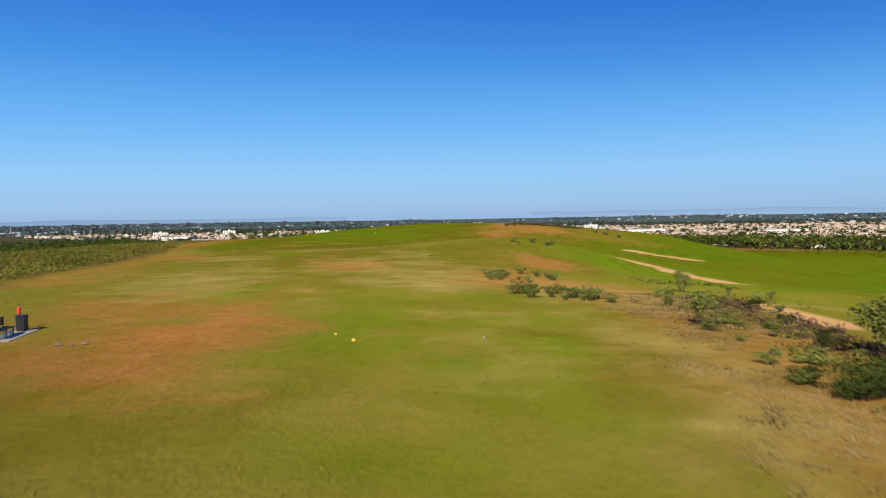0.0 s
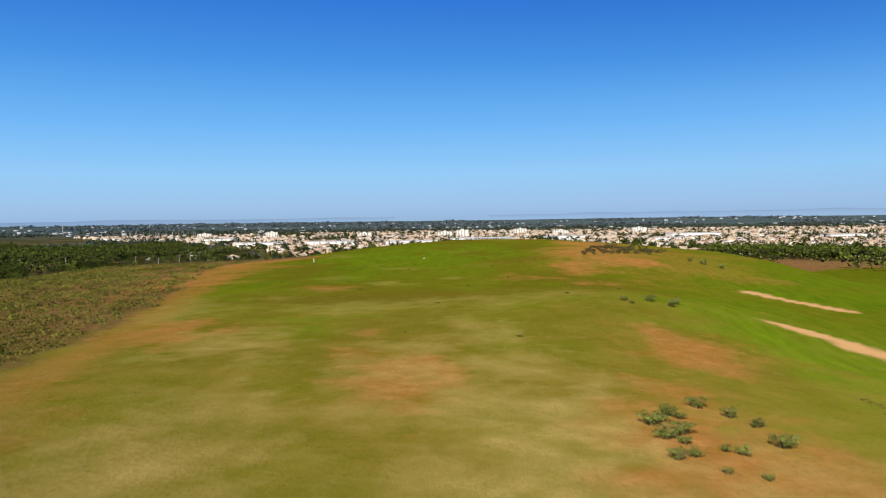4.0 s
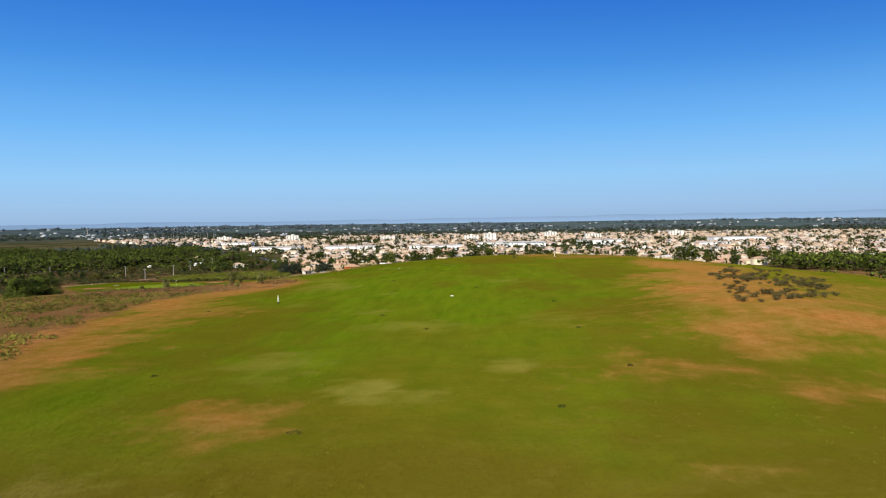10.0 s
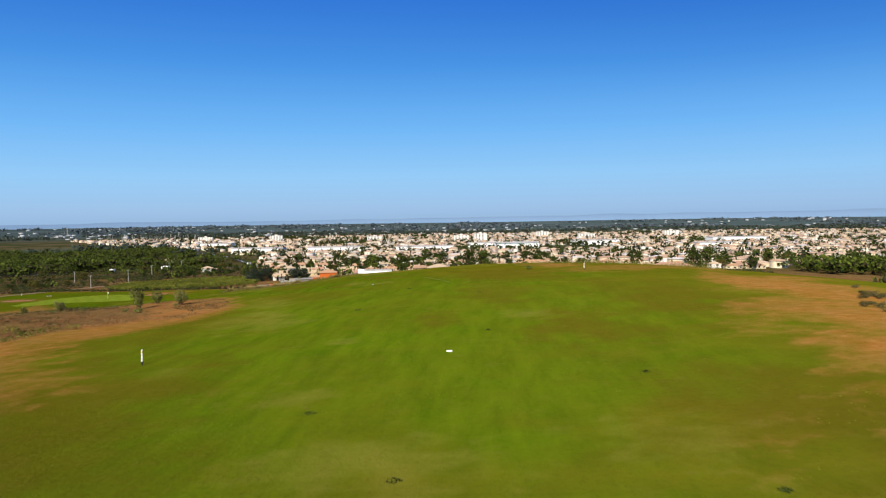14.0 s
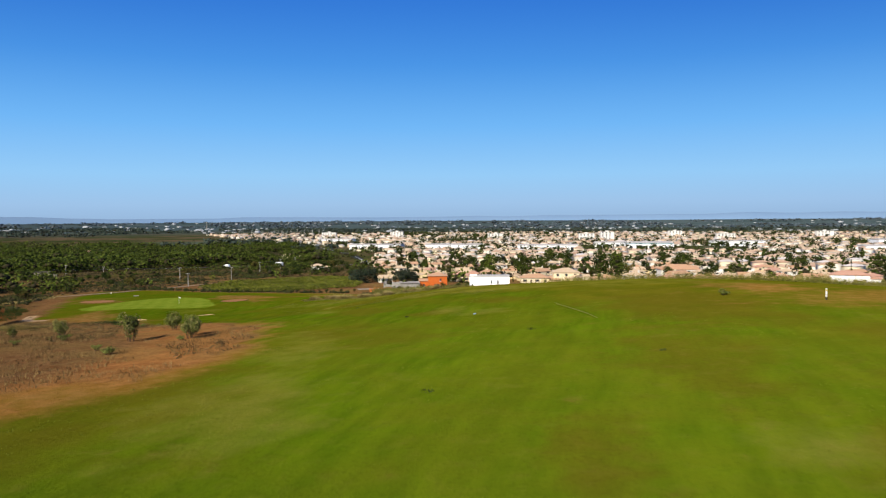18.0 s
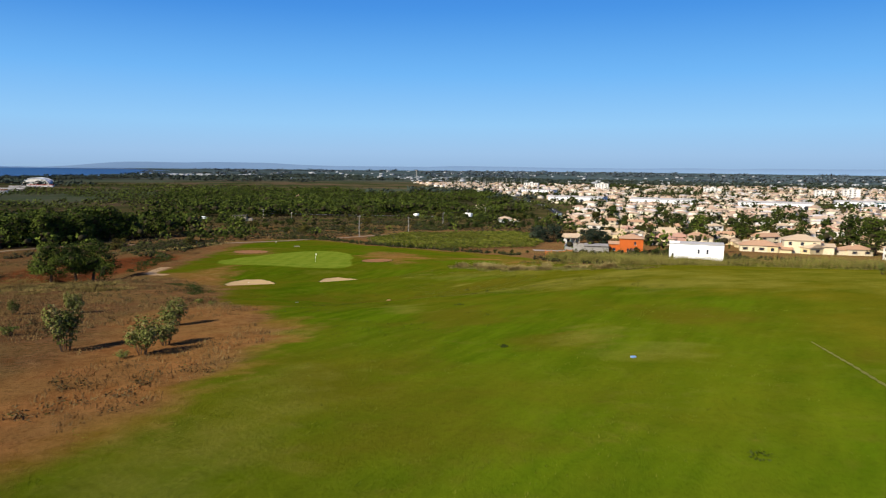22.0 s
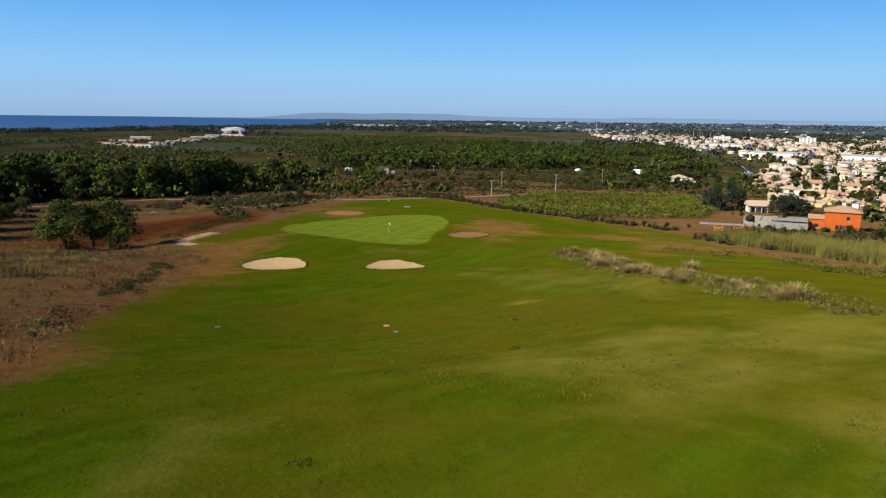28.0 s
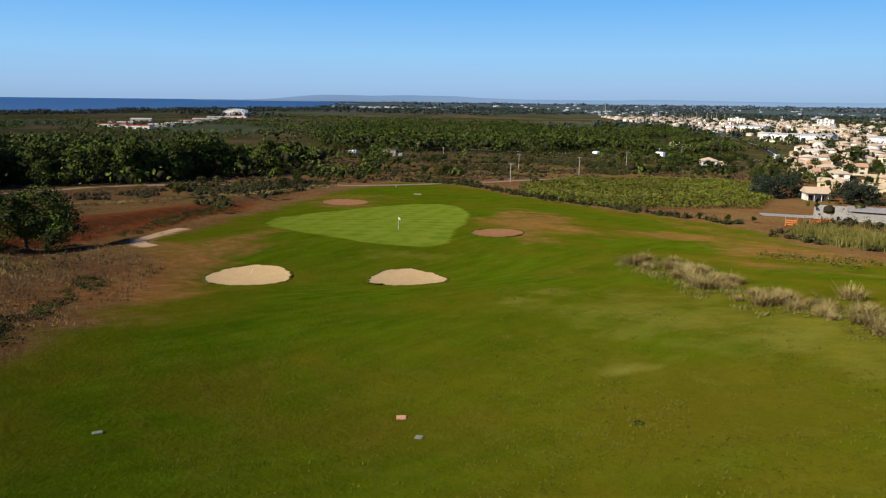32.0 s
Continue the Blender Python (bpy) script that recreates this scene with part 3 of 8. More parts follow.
def covers(x, y):
    """Shares of each ground cover at x, y."""
    o = {}
    heath = in_field(x, y, HEATH, 1.6, 2.2, 5)
    course = in_field(x, y, COURSE, 2.5, 2.0, 8) * (1 - heath)
    share = {kind: np.zeros_like(x) for kind in ("lush", "earth", "pale", "dull")}
    for i, (kind, cx, cy, rx, ry, turn, k_) in enumerate(PATCHES):
        reach = 2.6 * max(rx, ry)
        rows = np.nonzero(np.abs(y[:, 0] - cy) < reach)[0]
        cols = np.nonzero(np.abs(x[0] - cx) < reach)[0]
        if len(rows) and len(cols):
            w = np.s_[rows[0]:rows[-1] + 1, cols[0]:cols[-1] + 1]
            share[kind][w] = np.maximum(share[kind][w], k_ * spot(x[w], y[w], cx, cy, rx, ry, turn, 0.75, 0.6, 20 + i))
    lush, earth, pale = share["lush"], share["earth"], share["pale"]
    lush = np.maximum(lush, 0.8 * near_line(x, y, [(-42, 322), (-37, 313), (-30, 301), (-26, 290), (-22, 278), (-18, 262)], 5.0, 0.6, 0.5, 41))
    broken = value_noise(x, y, 13, 101) + 0.7 * value_noise(x, y, 5.5, 102) + 0.4 * value_noise(x, y, 2.2, 103)
    o["lush"] = np.clip(lush + 0.16 * broken, 0, 1.2) * course
    o["green"] = in_field(x, y, GREEN, 0.8, 0.4, 3)
    o["dull"] = share["dull"] * course
    side = near_line(x, y, [(-74, 250), (-70, 262), (-71, 276), (-78, 290), (-86, 301), (-98, 312)], 15, 0.5, 0.4, 43)
    earth = np.maximum(earth, (0.85 - 0.12 * heath) * side)
    earth = np.maximum(earth, 0.95 * near_line(x, y, [(-172, 366), (-162, 363), (-150, 356), (-134, 348)], 8, 0.5, 0.5, 40))
    o["dug"] = heath * near_line(x, y, [(-200, 350), (-207, 364), (-211, 380), (-219, 400), (-226, 416)], 22, 0.3, 0.25, 42)
    earth = np.maximum(earth, 1.1 * o["dug"])
    earth = np.maximum(earth, 0.7 * near_line(x, y, [(12, 8), (14, 20), (15.5, 32), (16, 46), (12.5, 62)], 11, 0.5, 0.7, 45))
    earth = np.maximum(earth, 0.6 * near_line(x, y, [(-36, 62), (-39, 84), (-44, 108), (-51, 136), (-57, 158)], 6, 0.6, 0.4, 44))
    o["earth"] = earth * (1 - o["green"])
    for i, (cx, cy, rx, ry, turn, k_) in enumerate([(14.5, 27, 5, 22, -4, 0.2), (13, 58, 6, 14, 10, 0.6), (-46, 128, 6, 12, 14, 0.5), (-30, 345, 25, 15, -30, 0.35)]):
        pale = np.maximum(pale, k_ * spot(x, y, cx, cy, rx, ry, turn, 0.6, 0.45, 80 + i))
    mottle = value_noise(x, y, 10, 111) + 0.8 * value_noise(x, y, 4, 112) + 0.4 * value_noise(x, y, 1.9, 113)
    dry = 0.16 + 0.22 * step01((110 - y) / 60)
    pale = np.maximum(pale, dry * step01((mottle - 0.45) / 0.8) * course)
    o["pale"] = pale * (1 - o["green"])
    o["heath"] = heath
    o["course"] = course
    o["sand"] = near_line(x, y, TRACK, 2.3, 0.2, 0.15, 61)
    for i, (pts, w) in enumerate(SLOPE_PATHS):
        o["sand"] = np.maximum(o["sand"], 0.75 * near_line(x, y, pts, w, 0.3, 0.6, 60 + i))
        o["earth"] = np.maximum(o["earth"], 0.7 * near_line(x, y, pts, w, 0.3, 0.6, 60 + i))
    return o


def fine_axis(lo, hi, step, far_lo, far_hi, grow=1.13):
    a = list(np.arange(lo, hi + step / 2, step))
    s, v = step, a[-1]
    while v < far_hi:
        s *= grow
        v += s
        a.append(min(v, far_hi))
    s, v, low = step, a[0], []
    while v > far_lo:
        s *= grow
        v -= s
        low.append(max(v, far_lo))
    return np.array(low[::-1] + a)


# one sheet from under the camera to the horizon
ax = fine_axis(-262, 96, 1.25, -4900, 4900)
ay = fine_axis(-6, 486, 1.25, -600, 4980)
GX, GY = np.meshgrid(ax, ay)
GZ = ground(GX, GY)
for bx, by, rx, ry, turn in BUNKERS:
    GZ -= 0.35 * spot(GX, GY, bx, by, rx * 0.93, ry * 0.93, turn, 0.16, 0.05, 13)
    GZ += 0.04 * spot(GX, GY, bx, by, rx * 1.7, ry * 1.7, turn, 0.5, 0.1, 14) * (1 - spot(GX, GY, bx, by, rx * 0.97, ry * 0.97, turn, 0.16, 0.05, 13))
# the dug bank west of the green
cut = near_line(GX, GY, [(-186, 352), (-212, 388), (-240, 428)], 13, 0.5, 0.2, 15)
GZ -= 1.6 * cut
COAST = [(-2120, 640), (-2260, 900), (-2420, 1300), (-2700, 1900), (-3200, 2560), (-3550, 2900), (-3900, 3020), (-9000, 3200), (-9000, -900), (-2300, -900)]
wet = in_field(GX, GY, COAST, 20, 0, 5)
GZ -= 3.0 * wet
n_y, n_x = GX.shape
idx = np.arange(n_x * n_y).reshape(n_y, n_x)
quads = np.stack([idx[:-1, :-1], idx[:-1, 1:], idx[1:, 1:], idx[1:, :-1]], -1).reshape(-1, 4)
ground_mesh = mesh_of("ground", np.stack([GX, GY, GZ], -1).reshape(-1, 3), quads, smooth=True)
cov = covers(GX, GY)
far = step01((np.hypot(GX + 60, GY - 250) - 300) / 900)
for name, keys in (("cover_a", ("lush", "earth", "heath")), ("cover_b", ("green", "pale", "sand")), ("cover_c", ("course", "far", "dry")), ("cover_d", ("far_haze", "dug", "north_slope")), ("cover_e", ("litter", "dull", "litter"))):
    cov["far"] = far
    # where the woods stand: dark forest floor with tree shade painted in
    cov["litter"] = np.maximum(in_field(GX, GY, FRONT_WOOD, 4, 4, 5), 0.8 * in_field(GX, GY, MID_WOOD, 20, 10, 6))
    cov["north_slope"] = step01((GY - 265) / 70)
    cov["far_haze"] = step01((np.hypot(GX, GY) - 2100) / 1500)
    cov["dry"] = step01((165 - GY + 9 * value_noise(GX, GY, 24, 16)) / 90)
    cov["dry"] = cov["dry"] * (1 - 0.85 * step01((GX - 34) / 22))
    layer = ground_mesh.attributes.new(name, "FLOAT_COLOR", "POINT")
    data = np.stack([cov[k] for k in keys] + [np.ones_like(GX)], -1).astype(np.float32)
    layer.data.foreach_set("color", data.ravel())

k = Nodes("turf_and_soil", 1.0, 0, 0.0)
lush, earth, heath = k.attribute("cover_a")
green, pale, sand = k.attribute("cover_b")
course, away, dry = k.attribute("cover_c")
far_haze, dug, north_slope = k.attribute("cover_d")
litter, dull, _ = k.attribute("cover_e")
grain = k.noise(2.6, 7, 0.75)
fine = k.noise(9.0, 5, 0.7)
tuft = k.noise(0.55, 5, 0.6)
drift = k.noise(0.07, 4, 0.6)
blot = k.noise(0.19, 5, 0.62)
speck_h = k.noise(1.3, 6, 0.75)
streak = k.noise(1.0, 4, 0.6, k.stretched(0.55, 0.10, 1, 20))
# turf: dry and yellowish south, front light added in colour; deeper and cooler north
warm_turf = k.mix(k.ramp(blot, 0.32, 0.68), (0.088, 0.086, 0.008), (0.128, 0.106, 0.018))
cool_turf = k.mix(k.ramp(blot, 0.32, 0.68), (0.050, 0.060, 0.003), (0.076, 0.072, 0.005))
turf = k.mix(dry, cool_turf, warm_turf)
# darker northwards: the slope's weaker light is put into the turf colour
turf = k.mix(north_slope, turf, k.mix(k.ramp(blot, 0.32, 0.68), (0.042, 0.048, 0.002), (0.070, 0.064, 0.004)))
lush_turf = k.mix(k.ramp(streak, 0.35, 0.65), (0.052, 0.088, 0.003), (0.080, 0.118, 0.005))
lush_turf = k.mix(dry, k.mix(k.ramp(streak, 0.35, 0.65), (0.039, 0.068, 0.002), (0.061, 0.092, 0.003)), lush_turf)
lush_turf = k.mix(north_slope, lush_turf, k.mix(k.ramp(streak, 0.35, 0.65), (0.027, 0.049, 0.001), (0.046, 0.072, 0.002)))
lush_turf = k.mix(k.ramp(drift, 0.42, 0.62, 0, 0.45), lush_turf, turf)
ruffle = k.math("ADD", k.math("MULTIPLY", tuft, 0.65), k.math("MULTIPLY", grain, 0.35))
wander = k.ramp(ruffle, 0.25, 0.75, -0.24, 0.24)
c = k.mix(k.ramp(k.math("ADD", lush, wander), 0.05, 1.0), turf, lush_turf)
brown_turf = k.mix(k.ramp(blot, 0.35, 0.65), (0.074, 0.062, 0.006), (0.104, 0.078, 0.013))
brown_turf = k.mix(k.math("SUBTRACT", 1.0, dry), brown_turf, (0.058, 0.048, 0.004))
c = k.mix(k.ramp(k.math("ADD", dull, wander), 0.08, 0.75, 0, 0.9), c, brown_turf)
c = k.mix(k.ramp(tuft, 0.52, 0.78, 0, 0.35), c, k.mix(k.math("SUBTRACT", 1.0, dry), (0.150, 0.138, 0.028), (0.088, 0.086, 0.010)))
heath_soil = k.mix(k.ramp(tuft, 0.35, 0.62), (0.088, 0.038, 0.014), (0.124, 0.066, 0.028))
heath_soil = k.mix(k.ramp(drift, 0.42, 0.62, 0, 0.7), heath_soil, (0.120, 0.078, 0.026))
heath_soil = k.mix(k.math("MULTIPLY", dry, k.ramp(blot, 0.35, 0.6, 0.35, 0.9)), heath_soil, (0.066, 0.060, 0.011))
heath_soil = k.mix(k.ramp(speck_h, 0.48, 0.66, 0, 0.5), heath_soil, (0.165, 0.105, 0.045))
heath_soil = k.mix(k.ramp(grain, 0.45, 0.65, 0, 0.75), heath_soil, (0.022, 0.014, 0.006))
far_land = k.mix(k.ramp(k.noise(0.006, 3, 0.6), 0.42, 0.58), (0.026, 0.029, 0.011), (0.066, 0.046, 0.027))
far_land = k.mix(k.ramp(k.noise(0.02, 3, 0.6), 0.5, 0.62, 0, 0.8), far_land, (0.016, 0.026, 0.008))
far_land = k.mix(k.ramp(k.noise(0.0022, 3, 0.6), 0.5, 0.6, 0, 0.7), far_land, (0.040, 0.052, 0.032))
# bluish haze of distance is mixed into the farthest land's colour
far_land = k.mix(far_haze, far_land, k.mix(k.ramp(k.noise(0.006, 5, 0.7, k.stretched(0.35, 1.6)), 0.4, 0.6), (0.023, 0.037, 0.040), (0.043, 0.058, 0.062)))
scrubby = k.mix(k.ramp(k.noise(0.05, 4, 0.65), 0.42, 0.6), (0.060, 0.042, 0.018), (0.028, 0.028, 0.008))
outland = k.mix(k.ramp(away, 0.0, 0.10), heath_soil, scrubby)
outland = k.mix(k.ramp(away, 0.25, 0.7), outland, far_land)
# forest floor, its brown darkened to hold the shade under the trees
outland = k.mix(litter, outland, k.mix(grain, (0.016, 0.014, 0.006), (0.032, 0.024, 0.011)))
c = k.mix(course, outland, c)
red_soil = k.mix(k.ramp(tuft, 0.3, 0.7), (0.190, 0.068, 0.017), (0.245, 0.108, 0.034))
red_soil = k.mix(k.ramp(blot, 0.4, 0.62, 0, 0.5), red_soil, (0.150, 0.088, 0.026))
red_soil = k.mix(k.math("MULTIPLY", north_slope, k.ramp(drift, 0.35, 0.6, 0.35, 0.9)), red_soil, k.mix(k.ramp(tuft, 0.3, 0.7), (0.100, 0.048, 0.014), (0.140, 0.080, 0.028)))
red_soil = k.mix(dug, red_soil, k.mix(k.ramp(tuft, 0.3, 0.7), (0.066, 0.017, 0.006), (0.125, 0.038, 0.013)))
red_soil = k.mix(k.ramp(grain, 0.5, 0.72, 0, 0.45), red_soil, (0.085, 0.038, 0.010))
c = k.mix(k.ramp(k.math("ADD", earth, k.ramp(ruffle, 0.25, 0.75, -0.32, 0.32)), 0.15, 1.15, 0, 0.92), c, red_soil)
speck = k.noise(7.0, 5, 0.75)
straw = k.mix(k.ramp(speck, 0.30, 0.70), (0.270, 0.205, 0.075), (0.155, 0.116, 0.026))
straw = k.mix(k.math("SUBTRACT", 1.0, dry), straw, k.mix(k.ramp(speck, 0.30, 0.70), (0.145, 0.135, 0.028), (0.088, 0.082, 0.010)))
c = k.mix(k.ramp(k.math("ADD", k.math("MULTIPLY", pale, k.ramp(blot, 0.30, 0.66, 0.55, 1.35)), wander), 0.12, 1.05, 0, 0.8), c, straw)
# blades and gaps between them
c = k.mix(k.ramp(grain, 0.50, 0.74, 0, 0.42), c, k.mix(0.65, c, (0.012, 0.018, 0.002)))
c = k.mix(k.ramp(fine, 0.50, 0.70, 0, 0.30), c, k.mix(0.55, c, (0.014, 0.018, 0.002)))
across = k.math("SINE", k.math("ADD", k.math("MULTIPLY", k.xyz()[0], 1.15), k.math("MULTIPLY", k.xyz()[1], 0.75)))
along = k.math("SINE", k.math("SUBTRACT", k.math("MULTIPLY", k.xyz()[0], 0.75), k.math("MULTIPLY", k.xyz()[1], 1.15)))
mown = k.mix(k.ramp(k.noise(0.35, 2), 0.4, 0.6), (0.066, 0.098, 0.007), (0.090, 0.120, 0.011))
mown = k.mix(k.ramp(k.math("ADD", across, along), -0.7, 0.7, 0, 0.45), mown, (0.112, 0.140, 0.016))
mown = k.mix(k.ramp(blot, 0.45, 0.7, 0, 0.4), mown, (0.100, 0.112, 0.010))
c = k.mix(k.ramp(green, 0.3, 0.7), c, mown)
c = k.mix(sand, c, k.mix(grain, (0.30, 0.165, 0.070), (0.37, 0.235, 0.120)))
k.b.inputs["Diffuse Roughness"].default_value = 1.0
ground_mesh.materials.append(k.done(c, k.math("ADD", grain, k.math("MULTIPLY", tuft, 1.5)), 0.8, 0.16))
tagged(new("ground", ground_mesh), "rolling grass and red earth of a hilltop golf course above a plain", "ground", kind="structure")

# ---- the sea ----
sx = np.linspace(-4900, -1900, 60)
syv = np.linspace(-600, 4900, 90)
SX, SY = np.meshgrid(sx, syv)
idx = np.arange(SX.size).reshape(SX.shape)
quads = np.stack([idx[:-1, :-1], idx[:-1, 1:], idx[1:, 1:], idx[1:, :-1]], -1).reshape(-1, 4)
k = Nodes("sea_water", 0.35, 0, 0.5)
water = k.mix(k.ramp(k.noise(0.004, 3, 0.5, k.stretched(1, 0.4)), 0.35, 0.65), (0.004, 0.020, 0.052), (0.008, 0.028, 0.066))
sea_mesh = mesh_of("water", np.stack([SX, SY, plain(SX, SY) - 1.5], -1).reshape(-1, 3), quads, k.done(water, k.noise(0.05, 3), 0.3, 0.5), smooth=True)
tagged(new("water", sea_mesh), "calm deep blue sea along the low coast", "sea", kind="structure")

# ---- plant meshes ----
rng = np.random.default_rng(7)


def leaf_cloud(r, blobs, count, size, up=0.0, inner=0.55):
    """Small tilted leaf clumps round the blobs (x, y, z, radius across, radius high): verts, quads."""
    blobs = np.asarray(blobs, float)
    weight = blobs[:, 3] ** 2
    pick = r.choice(len(blobs), count, p=weight / weight.sum())
    d = r.normal(size=(count, 3))
    d /= np.linalg.norm(d, axis=1)[:, None]
    rad = inner + (1.06 - inner) * r.random(count) ** 0.5
    b = blobs[pick]
    p = b[:, :3] + d * rad[:, None] * np.stack([b[:, 3], b[:, 3], b[:, 4]], 1)
    n = d + r.normal(size=(count, 3)) * 0.55 + np.array([0, 0, up])
    n /= np.linalg.norm(n, axis=1)[:, None]
    a = np.cross(n, r.normal(size=(count, 3)))
    a /= np.linalg.norm(a, axis=1)[:, None] + 1e-9
    c = np.cross(n, a)
    s = size * (0.6 + 0.8 * r.random(count))[:, None]
    v = np.stack([p - a * s, p - c * s * 0.55, p + a * s * 1.1, p + c * s * 0.6], 1).reshape(-1, 3)
    return v, np.arange(count * 4).reshape(-1, 4)


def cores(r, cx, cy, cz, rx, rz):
    """Uneven dense hearts of crowns and bushes, added to hold their inner shade: one lump of twenty facets at each
    place.
    """
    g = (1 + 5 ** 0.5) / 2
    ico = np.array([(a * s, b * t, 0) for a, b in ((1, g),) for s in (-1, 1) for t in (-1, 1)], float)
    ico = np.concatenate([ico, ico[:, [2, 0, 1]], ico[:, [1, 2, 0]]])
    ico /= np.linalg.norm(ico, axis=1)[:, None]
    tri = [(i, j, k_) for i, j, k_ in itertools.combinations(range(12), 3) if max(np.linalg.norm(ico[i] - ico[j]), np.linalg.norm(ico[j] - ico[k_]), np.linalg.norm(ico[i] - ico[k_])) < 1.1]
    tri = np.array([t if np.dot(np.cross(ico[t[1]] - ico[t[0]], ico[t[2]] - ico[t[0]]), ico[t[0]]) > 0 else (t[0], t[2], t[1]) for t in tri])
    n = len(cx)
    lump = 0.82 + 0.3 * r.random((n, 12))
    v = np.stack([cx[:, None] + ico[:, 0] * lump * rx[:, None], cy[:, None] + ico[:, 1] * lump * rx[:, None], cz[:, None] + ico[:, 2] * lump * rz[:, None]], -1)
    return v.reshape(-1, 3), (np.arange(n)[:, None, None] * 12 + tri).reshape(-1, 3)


def blades(r, x, y, z, height, width, count, spread, lean=0.5):
    """Tufts of grass: count blades round each place, three corners each."""
    n = len(x) * count
    px = np.repeat(x, count) + r.normal(size=n) * spread
    py = np.repeat(y, count) + r.normal(size=n) * spread
    pz = np.repeat(z, count)
    h = np.repeat(height, count) * (0.55 + 0.7 * r.random(n))
    w = width * (0.6 + 0.8 * r.random(n))
    az, out = r.random(n) * math.tau, lean * r.random(n)
    ca, sa_ = np.cos(az), np.sin(az)
    base = np.stack([px, py, pz - 0.03], 1)
    side = np.stack([-sa_ * w, ca * w, 0 * w], 1)
    tip = base + np.stack([ca * out * h, sa_ * out * h, h], 1)
    v = np.stack([base - side, base + side, tip], 1).reshape(-1, 3)
    return v, np.arange(n * 3).reshape(-1, 3)


BARK = plainish("grey_brown_bark", (0.0767, 0.0502, 0.0324), 0.35, 4.0, 0.95)
# shade inside crowns and bushes, painted as a dark brown on their core lumps
CORE_SHADE = plainish("core_shade", (0.030, 0.026, 0.013), 0.4, 3.0, 0.95)
PINE_LEAF = leafy("pine_needles", (0.011, 0.021, 0.003), (0.060, 0.078, 0.010))
GROVE_LEAF = leafy("grove_leaves", (0.012, 0.022, 0.003), (0.084, 0.106, 0.014))
TOWN_LEAF = leafy("garden_leaves", (0.013, 0.0212, 0.0041), (0.0502, 0.0637, 0.0106))
OAK_LEAF = leafy("evergreen_leaves", (0.0118, 0.0224, 0.0041), (0.0413, 0.0543, 0.0088))
AUTUMN_LEAF = leafy("yellowing_leaves", (0.0324, 0.0354, 0.0059), (0.0767, 0.0678, 0.013), (0.118, 0.0767, 0.0177), 0.1)
CEDAR_LEAF = leafy("blue_green_needles", (0.0106, 0.0177, 0.0106), (0.0354, 0.0472, 0.0283))
SHRUB_LEAF = leafy("grey_green_shrub_leaves", (0.056, 0.076, 0.012), (0.135, 0.150, 0.034), (0.16, 0.12, 0.05), 0.10)
# far woods: some haze is put into the leaves as extra blue
HAZED_LEAF = leafy("hazed_far_woods", (0.018, 0.028, 0.022), (0.040, 0.052, 0.038))
REED_LEAF = leafy("cane_leaves", (0.046, 0.056, 0.010), (0.120, 0.125, 0.030), (0.19, 0.155, 0.06), 0.12)


